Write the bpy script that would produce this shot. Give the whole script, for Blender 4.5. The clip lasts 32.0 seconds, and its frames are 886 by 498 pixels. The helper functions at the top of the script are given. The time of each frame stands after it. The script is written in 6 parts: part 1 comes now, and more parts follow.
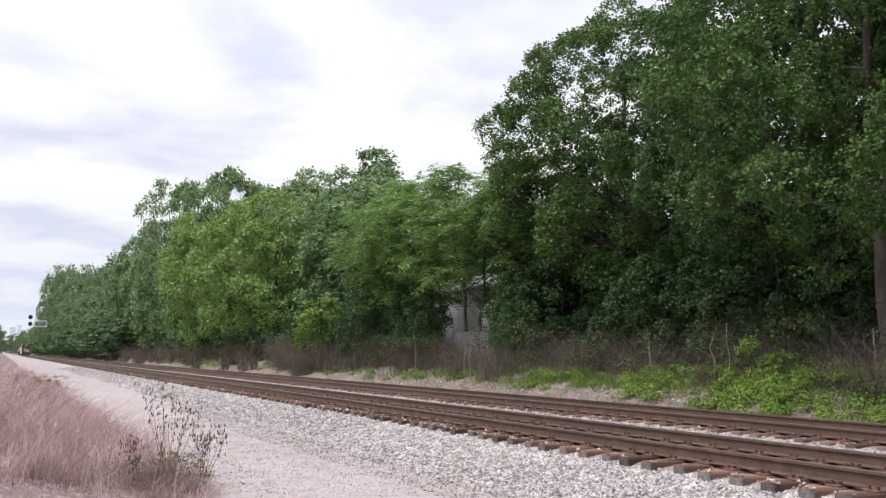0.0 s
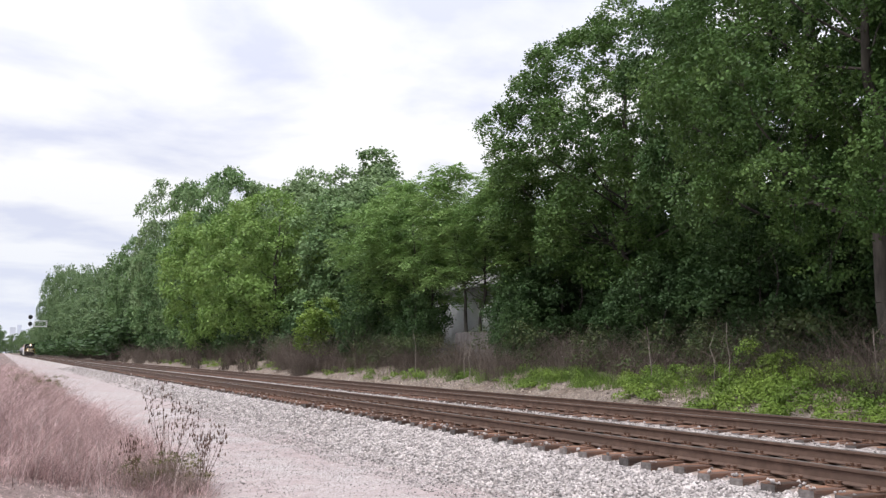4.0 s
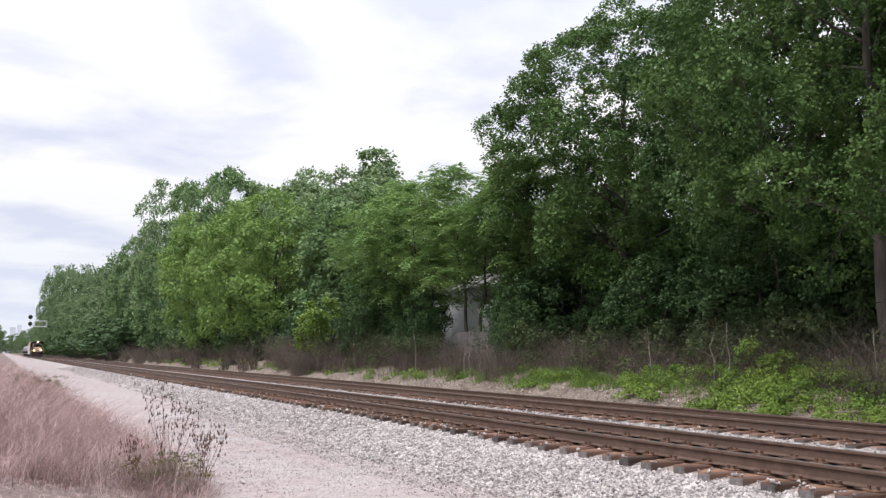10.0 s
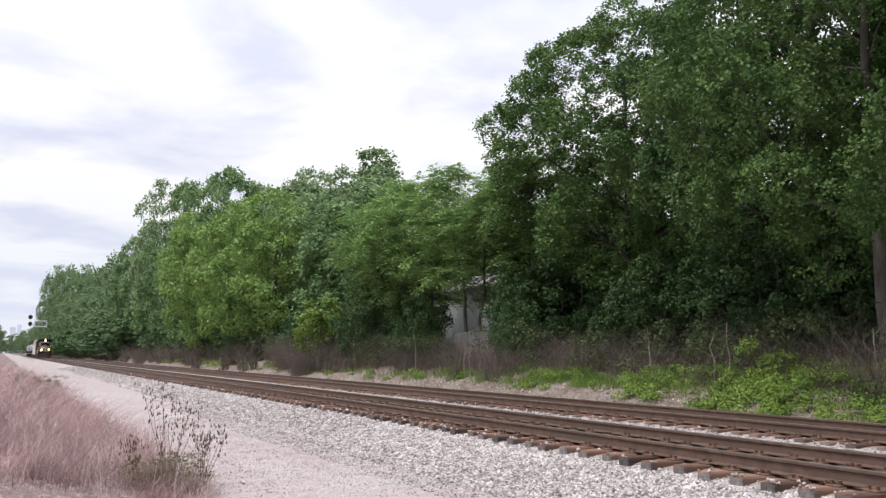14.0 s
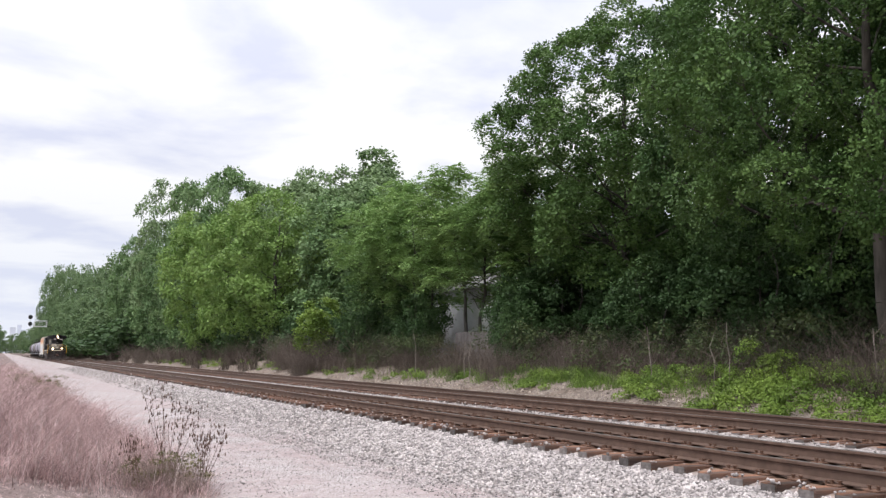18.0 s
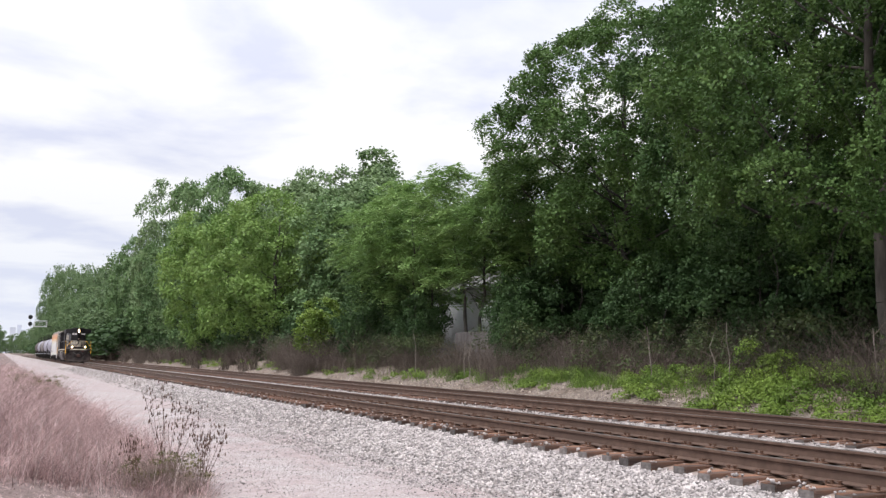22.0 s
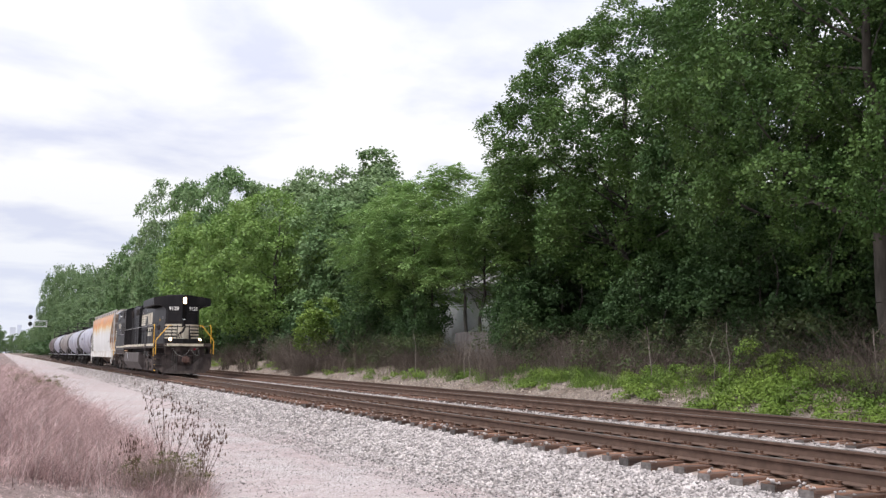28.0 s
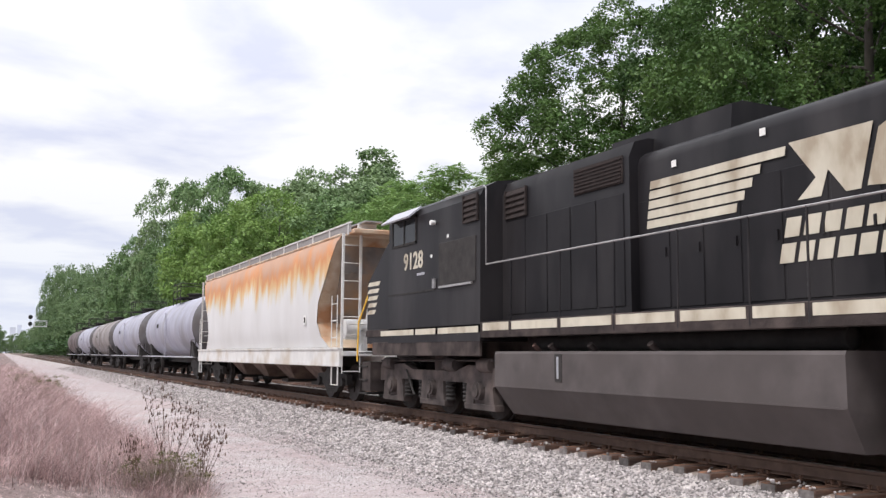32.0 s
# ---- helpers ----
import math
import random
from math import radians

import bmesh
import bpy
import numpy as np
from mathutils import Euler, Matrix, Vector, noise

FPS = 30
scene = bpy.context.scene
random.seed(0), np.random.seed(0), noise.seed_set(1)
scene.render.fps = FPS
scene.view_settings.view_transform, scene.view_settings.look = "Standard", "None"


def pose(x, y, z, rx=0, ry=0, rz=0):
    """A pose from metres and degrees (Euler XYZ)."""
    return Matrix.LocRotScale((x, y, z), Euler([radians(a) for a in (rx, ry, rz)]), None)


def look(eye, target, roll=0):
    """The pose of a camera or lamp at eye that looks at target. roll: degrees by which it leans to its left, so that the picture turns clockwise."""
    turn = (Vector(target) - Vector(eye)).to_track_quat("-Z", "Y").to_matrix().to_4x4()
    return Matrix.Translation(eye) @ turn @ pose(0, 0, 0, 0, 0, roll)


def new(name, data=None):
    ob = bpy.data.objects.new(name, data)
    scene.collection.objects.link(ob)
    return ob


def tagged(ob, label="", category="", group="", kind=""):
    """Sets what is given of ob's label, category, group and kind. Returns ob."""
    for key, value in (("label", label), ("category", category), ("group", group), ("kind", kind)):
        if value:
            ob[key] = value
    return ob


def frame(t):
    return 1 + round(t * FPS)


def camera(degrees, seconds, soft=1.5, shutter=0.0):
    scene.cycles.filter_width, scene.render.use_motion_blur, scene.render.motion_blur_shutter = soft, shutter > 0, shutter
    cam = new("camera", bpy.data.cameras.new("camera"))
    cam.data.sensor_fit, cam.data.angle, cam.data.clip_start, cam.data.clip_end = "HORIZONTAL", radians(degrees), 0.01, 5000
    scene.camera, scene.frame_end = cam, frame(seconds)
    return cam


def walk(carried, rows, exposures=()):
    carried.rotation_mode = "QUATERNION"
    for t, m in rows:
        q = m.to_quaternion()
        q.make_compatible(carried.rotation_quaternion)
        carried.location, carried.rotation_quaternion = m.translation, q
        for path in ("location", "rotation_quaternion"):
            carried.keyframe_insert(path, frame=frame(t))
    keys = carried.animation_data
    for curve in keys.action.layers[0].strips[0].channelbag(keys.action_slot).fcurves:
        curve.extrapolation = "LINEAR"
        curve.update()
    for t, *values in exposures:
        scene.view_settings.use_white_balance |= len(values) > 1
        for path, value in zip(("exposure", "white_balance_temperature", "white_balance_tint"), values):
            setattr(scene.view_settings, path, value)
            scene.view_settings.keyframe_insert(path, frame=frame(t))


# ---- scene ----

# ---------------------------------------------------------------- camera
EYE = (0.0, 0.0, 1.153)
YAW, PITCH, ROLL = radians(26.372), radians(6.870), 0.327
AIM = (math.sin(YAW) * math.cos(PITCH), math.cos(YAW) * math.cos(PITCH), EYE[2] + math.sin(PITCH))
cam = camera(53.351, 32.0, soft=1.4)
walk(cam, [(0, look(EYE, AIM, ROLL)), (32, look(EYE, AIM, ROLL))], exposures=[(0, 0.22), (32, 0.22)])

TRACK, FAR_TRACK = 8.813, 13.19          # centre lines of the two tracks, x
SPEED, START = 12.42, 11.77 + 12.42 * 31  # metres a second, place of the engine's front at 0 s

# ---------------------------------------------------------------- light
SUN_UP, SUN_TURN = radians(60), radians(248)
world = bpy.data.worlds.new("overcast_sky")
scene.world = world
world.use_nodes = True


def build_sky():
    t = world.node_tree
    n, l = t.nodes, t.links
    n.clear()
    out = n.new("ShaderNodeOutputWorld")
    bg = n.new("ShaderNodeBackground")
    sky = n.new("ShaderNodeTexSky")
    sky.sky_type, sky.sun_disc = "NISHITA", False
    sky.sun_elevation, sky.sun_rotation = SUN_UP, SUN_TURN
    dim = n.new("ShaderNodeVectorMath")
    dim.operation = "SCALE"
    dim.inputs["Scale"].default_value = 0.10
    l.new(sky.outputs[0], dim.inputs[0])
    co = n.new("ShaderNodeTexCoord")
    sep = n.new("ShaderNodeSeparateXYZ")
    l.new(co.outputs["Generated"], sep.inputs[0])
    # clouds lie on a flat deck: the direction divided by its height
    up = n.new("ShaderNodeMath")
    up.operation = "ADD"
    up.inputs[1].default_value = 0.12
    l.new(sep.outputs[2], up.inputs[0])
    top = n.new("ShaderNodeMath")
    top.operation = "MAXIMUM"
    top.inputs[1].default_value = 0.06
    l.new(up.outputs[0], top.inputs[0])
    div = n.new("ShaderNodeVectorMath")
    div.operation = "DIVIDE"
    l.new(co.outputs["Generated"], div.inputs[0])
    l.new(top.outputs[0], div.inputs[1])
    cloud = n.new("ShaderNodeTexNoise")
    cloud.inputs["Scale"].default_value = 1.45
    cloud.inputs["Detail"].default_value = 6
    cloud.inputs["Distortion"].default_value = 0.25
    cloud.inputs["Roughness"].default_value = 0.5
    l.new(div.outputs[0], cloud.inputs["Vector"])
    ramp = n.new("ShaderNodeValToRGB")
    e = ramp.color_ramp.elements
    e[0].position, e[0].color = 0.40, (0.70, 0.72, 0.86, 1)
    e[1].position, e[1].color = 0.56, (0.97, 0.965, 0.975, 1)
    l.new(cloud.outputs["Fac"], ramp.inputs[0])
    mix = n.new("ShaderNodeMix")
    mix.data_type = "RGBA"
    mix.inputs["Factor"].default_value = 0.90
    l.new(dim.outputs[0], mix.inputs["A"])
    l.new(ramp.outputs[0], mix.inputs["B"])
    # an overcast sky is brighter overhead than at the horizon
    high = n.new("ShaderNodeMath")
    high.operation = "MULTIPLY_ADD"
    high.inputs[1].default_value, high.inputs[2].default_value = 0.60, 0.84
    l.new(sep.outputs[2], high.inputs[0])
    rise = n.new("ShaderNodeMath")
    rise.operation = "MAXIMUM"
    rise.inputs[1].default_value = 0.75
    # the deck thins towards the zenith
    crest = n.new("ShaderNodeMath")
    crest.operation = "POWER"
    crest.inputs[1].default_value = 3.0
    crest.use_clamp = True
    l.new(sep.outputs[2], crest.inputs[0])
    thin = n.new("ShaderNodeMath")
    thin.operation = "MULTIPLY_ADD"
    thin.inputs[1].default_value = 1.0
    l.new(crest.outputs[0], thin.inputs[0])
    l.new(high.outputs[0], thin.inputs[2])
    l.new(thin.outputs[0], rise.inputs[0])
    # bluish haze low over the horizon
    low = n.new("ShaderNodeMapRange")
    low.inputs["From Min"].default_value, low.inputs["From Max"].default_value = 0.0, 0.17
    low.inputs["To Min"].default_value, low.inputs["To Max"].default_value = 0.75, 0.0
    l.new(sep.outputs[2], low.inputs["Value"])
    haze = n.new("ShaderNodeMix")
    haze.data_type = "RGBA"
    haze.inputs["B"].default_value = (0.78, 0.84, 1.0, 1)
    l.new(low.outputs[0], haze.inputs["Factor"])
    l.new(mix.outputs["Result"], haze.inputs["A"])
    l.new(haze.outputs["Result"], bg.inputs[0])
    l.new(rise.outputs[0], bg.inputs[1])
    l.new(bg.outputs[0], out.inputs[0])


build_sky()
sun = new("sun", bpy.data.lights.new("sun", "SUN"))
sun.data.energy, sun.data.angle, sun.data.color = 2.05, radians(11), (1.0, 0.965, 0.93)
sun.matrix_world = look((60 * math.cos(SUN_UP) * math.sin(SUN_TURN), 60 * math.cos(SUN_UP) * math.cos(SUN_TURN), 60 * math.sin(SUN_UP)), (0, 0, 0))

# ---------------------------------------------------------------- materials
def surface(name, c1, c2, scale=6.0, rough=0.8, bump=0.2, fine=40.0, metal=0.0, c3=None, big=0.6, spread=0.5,
            island=0.0, single=0.0, through_light=0.0, stretch=(1, 1, 1), gloss=0.4):
    """A procedural surface: c1 to c2 by grain, patches of c3 at a larger scale, relief from the fine grain."""
    m = bpy.data.materials.new(name)
    m.use_nodes = True
    n, l = m.node_tree.nodes, m.node_tree.links
    b = n["Principled BSDF"]
    co = n.new("ShaderNodeTexCoord")
    mp = n.new("ShaderNodeMapping")
    mp.inputs["Scale"].default_value = stretch
    l.new(co.outputs["Object"], mp.inputs[0])
    g = n.new("ShaderNodeTexNoise")
    g.inputs["Scale"].default_value, g.inputs["Detail"].default_value = scale, 6
    l.new(mp.outputs[0], g.inputs["Vector"])
    r = n.new("ShaderNodeValToRGB")
    e = r.color_ramp.elements
    e[0].position, e[0].color = 0.5 - spread / 2, (*c1, 1)
    e[1].position, e[1].color = 0.5 + spread / 2, (*c2, 1)
    l.new(g.outputs["Fac"], r.inputs[0])
    col = r.outputs[0]
    if c3:
        w = n.new("ShaderNodeTexNoise")
        w.inputs["Scale"].default_value, w.inputs["Detail"].default_value = big, 4
        l.new(mp.outputs[0], w.inputs["Vector"])
        wr = n.new("ShaderNodeValToRGB")
        wr.color_ramp.elements[0].position, wr.color_ramp.elements[1].position = 0.48, 0.66
        l.new(w.outputs["Fac"], wr.inputs[0])
        mx = n.new("ShaderNodeMix")
        mx.data_type = "RGBA"
        l.new(wr.outputs[0], mx.inputs["Factor"])
        l.new(col, mx.inputs["A"])
        mx.inputs["B"].default_value = (*c3, 1)
        col = mx.outputs["Result"]
    for amount, node, socket in ((island, "ShaderNodeNewGeometry", "Random Per Island"), (single, "ShaderNodeObjectInfo", "Random")):
        if amount:
            k = n.new(node)
            mr = n.new("ShaderNodeMapRange")
            mr.inputs["To Min"].default_value, mr.inputs["To Max"].default_value = 1 - amount, 1 + amount
            l.new(k.outputs[socket], mr.inputs["Value"])
            hs = n.new("ShaderNodeHueSaturation")
            l.new(mr.outputs[0], hs.inputs["Value"])
            l.new(col, hs.inputs["Color"])
            col = hs.outputs[0]
    l.new(col, b.inputs["Base Color"])
    b.inputs["Roughness"].default_value, b.inputs["Metallic"].default_value = rough, metal
    b.inputs["Specular IOR Level"].default_value = gloss
    if bump:
        h = n.new("ShaderNodeTexNoise")
        h.inputs["Scale"].default_value, h.inputs["Detail"].default_value = fine, 3
        l.new(mp.outputs[0], h.inputs["Vector"])
        bp = n.new("ShaderNodeBump")
        bp.inputs["Strength"].default_value, bp.inputs["Distance"].default_value = bump, 0.02
        l.new(h.outputs["Fac"], bp.inputs["Height"])
        l.new(bp.outputs[0], b.inputs["Normal"])
    if through_light:
        tr = n.new("ShaderNodeBsdfTranslucent")
        l.new(col, tr.inputs[0])
        ms = n.new("ShaderNodeMixShader")
        ms.inputs[0].default_value = through_light
        l.new(b.outputs[0], ms.inputs[1])
        l.new(tr.outputs[0], ms.inputs[2])
        l.new(ms.outputs[0], n["Material Output"].inputs[0])
    return m


def leaf(name, c1, c2, vary=0.2, thin=0.22):
    return surface(name, c1, c2, scale=0.5, rough=0.5, bump=0, island=vary, through_light=thin, spread=0.3, gloss=0.2)


LEAF_OAK = leaf("oak_leaf", (0.064, 0.126, 0.034), (0.118, 0.196, 0.056))
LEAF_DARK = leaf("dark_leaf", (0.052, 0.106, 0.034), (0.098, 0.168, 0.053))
LEAF_BRIGHT = leaf("bright_leaf", (0.152, 0.252, 0.066), (0.235, 0.348, 0.100), thin=0.22)
LEAF_ELM = leaf("elm_leaf", (0.122, 0.205, 0.086), (0.198, 0.296, 0.128))
LEAF_GREY = leaf("greyish_leaf", (0.158, 0.235, 0.112), (0.240, 0.328, 0.160))
LEAF_FAR = leaf("far_leaf", (0.112, 0.178, 0.082), (0.182, 0.262, 0.122))
LEAF_PINNATE = leaf("pinnate_leaf", (0.160, 0.265, 0.085), (0.255, 0.375, 0.130), thin=0.34)
LEAF_IVY = leaf("ivy_leaf", (0.115, 0.185, 0.036), (0.210, 0.300, 0.060), 0.4)
# low values put the canopy's shade into the shrub leaves
LEAF_SHRUB_SHADED = leaf("shaded_shrub_leaf", (0.040, 0.080, 0.030), (0.072, 0.128, 0.044))
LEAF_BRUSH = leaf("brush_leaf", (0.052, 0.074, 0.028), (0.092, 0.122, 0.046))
BARK = surface("bark", (0.036, 0.032, 0.028), (0.088, 0.077, 0.067), scale=9, rough=0.95, bump=0.8, fine=14, stretch=(1, 1, 0.25))
TWIG = surface("dry_twig", (0.075, 0.058, 0.047), (0.165, 0.132, 0.110), scale=3, rough=0.95, bump=0, island=0.35)
DRY_GRASS = surface("dry_grass", (0.26, 0.165, 0.158), (0.62, 0.460, 0.445), scale=1.6, rough=0.9, bump=0, island=0.6, through_light=0.25, spread=0.28)
MATTED = surface("matted_grass", (0.17, 0.112, 0.103), (0.40, 0.295, 0.272), scale=2.0, rough=0.95, bump=0, island=0.5)
GREEN_GRASS = leaf("green_grass", (0.10, 0.17, 0.035), (0.18, 0.27, 0.06))
STALK = surface("weed_stalk", (0.06, 0.035, 0.025), (0.13, 0.075, 0.055), scale=8, rough=0.95, bump=0, island=0.3)
STONE = surface("ballast_stone", (0.25, 0.222, 0.213), (0.49, 0.448, 0.434), scale=5, rough=0.9, bump=0.3, fine=60, island=0.65)
BANK_STONE = surface("bank_stone", (0.22, 0.175, 0.140), (0.50, 0.43, 0.37), scale=5, rough=0.95, bump=0.3, fine=60, island=0.5)
RAIL_STEEL = surface("rusty_rail", (0.075, 0.045, 0.033), (0.15, 0.095, 0.072), scale=7, rough=0.75, bump=0.2, fine=60, c3=(0.10, 0.065, 0.05))
RAIL_TOP = surface("worn_rail_head", (0.16, 0.145, 0.14), (0.30, 0.28, 0.27), scale=12, rough=0.35, bump=0.05, metal=0.7)
TIE_WOOD = surface("tie_wood", (0.042, 0.029, 0.025), (0.125, 0.080, 0.063), scale=8, rough=0.95, bump=0.6, fine=30, stretch=(0.3, 3, 3), single=0.55, c3=(0.19, 0.092, 0.055), big=1.7)
TIE_END = surface("tie_end_grain", (0.085, 0.075, 0.072), (0.22, 0.198, 0.190), scale=12, rough=0.95, bump=0.5, fine=40, single=0.45)
PLATE = surface("rusty_plate", (0.085, 0.046, 0.031), (0.175, 0.095, 0.062), scale=20, rough=0.9, bump=0.4, fine=70)


def ground_material():
    """Soil, gravel road, ballast and earth bank in bands along the line, with ragged borders."""
    m = bpy.data.materials.new("ground")
    m.use_nodes = True
    n, l = m.node_tree.nodes, m.node_tree.links
    b = n["Principled BSDF"]
    co = n.new("ShaderNodeTexCoord")
    sep = n.new("ShaderNodeSeparateXYZ")
    l.new(co.outputs["Object"], sep.inputs[0])

    def noise(scale, detail=5, rough=0.6):
        k = n.new("ShaderNodeTexNoise")
        k.inputs["Scale"].default_value, k.inputs["Detail"].default_value, k.inputs["Roughness"].default_value = scale, detail, rough
        l.new(co.outputs["Object"], k.inputs["Vector"])
        return k.outputs["Fac"]

    def ramp(fac, c1, c2, a=0.3, z=0.7):
        k = n.new("ShaderNodeValToRGB")
        e = k.color_ramp.elements
        e[0].position, e[0].color, e[1].position, e[1].color = a, (*c1, 1), z, (*c2, 1)
        l.new(fac, k.inputs[0])
        return k.outputs[0]

    def mixed(fac, a, c):
        k = n.new("ShaderNodeMix")
        k.data_type = "RGBA"
        l.new(fac, k.inputs["Factor"])
        l.new(a, k.inputs["A"])
        l.new(c, k.inputs["B"])
        return k.outputs["Result"]

    wob = n.new("ShaderNodeMath")
    wob.operation = "MULTIPLY_ADD"
    wob.inputs[1].default_value, wob.inputs[2].default_value = 1.6, -0.8
    l.new(noise(0.8, 6), wob.inputs[0])
    xs = n.new("ShaderNodeMath")
    l.new(sep.outputs[0], xs.inputs[0])
    l.new(wob.outputs[0], xs.inputs[1])

    def beyond(x, soft):
        k = n.new("ShaderNodeMapRange")
        k.inputs["From Min"].default_value, k.inputs["From Max"].default_value = x - soft, x + soft
        l.new(xs.outputs[0], k.inputs["Value"])
        return k.outputs[0]

    soil = mixed(noise(1.3), ramp(noise(9), (0.09, 0.065, 0.058), (0.25, 0.19, 0.175)), ramp(noise(30), (0.13, 0.095, 0.085), (0.40, 0.32, 0.30)))
    stones = n.new("ShaderNodeTexVoronoi")
    stones.inputs["Scale"].default_value = 60
    l.new(co.outputs["Object"], stones.inputs["Vector"])
    chips = ramp(stones.outputs["Color"], (0.25, 0.218, 0.212), (0.50, 0.455, 0.445))
    sand = ramp(noise(5), (0.285, 0.232, 0.226), (0.43, 0.362, 0.352))
    road = mixed(ramp(noise(0.55, 4), (0, 0, 0), (1, 1, 1), 0.42, 0.6), sand, chips)
    st2 = n.new("ShaderNodeTexVoronoi")
    st2.inputs["Scale"].default_value = 17
    l.new(co.outputs["Object"], st2.inputs["Vector"])
    bed = mixed(noise(1.2), ramp(st2.outputs["Color"], (0.22, 0.195, 0.185), (0.58, 0.535, 0.52)), ramp(noise(12), (0.20, 0.165, 0.15), (0.40, 0.345, 0.325)))
    earth = mixed(ramp(noise(0.9), (0, 0, 0), (1, 1, 1), 0.35, 0.65), ramp(noise(7), (0.115, 0.086, 0.070), (0.26, 0.202, 0.163)), ramp(stones.outputs["Color"], (0.165, 0.135, 0.113), (0.36, 0.305, 0.268)))
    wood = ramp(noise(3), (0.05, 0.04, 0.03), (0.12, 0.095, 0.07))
    col = mixed(beyond(2.2, 0.25), soil, road)
    col = mixed(beyond(6.1, 0.35), col, bed)
    # rusty fines beside the rails
    rusty = ramp(noise(14), (0.10, 0.058, 0.040), (0.30, 0.180, 0.120))
    for rail in (TRACK - 0.7525, TRACK + 0.7525, FAR_TRACK - 0.7525, FAR_TRACK + 0.7525):
        off = n.new("ShaderNodeMath")
        off.operation = "SUBTRACT"
        off.inputs[1].default_value = rail
        l.new(sep.outputs[0], off.inputs[0])
        wide = n.new("ShaderNodeMath")
        wide.operation = "ABSOLUTE"
        l.new(off.outputs[0], wide.inputs[0])
        near = n.new("ShaderNodeMapRange")
        near.inputs["From Min"].default_value, near.inputs["From Max"].default_value = 0.22, 0.50
        near.inputs["To Min"].default_value, near.inputs["To Max"].default_value = 0.9, 0.0
        l.new(wide.outputs[0], near.inputs["Value"])
        col = mixed(near.outputs[0], col, rusty)
    col = mixed(beyond(15.4, 0.4), col, earth)
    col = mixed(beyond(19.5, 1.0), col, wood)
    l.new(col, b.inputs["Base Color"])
    b.inputs["Roughness"].default_value = 0.95
    b.inputs["Specular IOR Level"].default_value = 0.15
    bp = n.new("ShaderNodeBump")
    bp.inputs["Strength"].default_value, bp.inputs["Distance"].default_value = 0.35, 0.025
    l.new(noise(35, 4), bp.inputs["Height"])
    l.new(bp.outputs[0], b.inputs["Normal"])
    return m


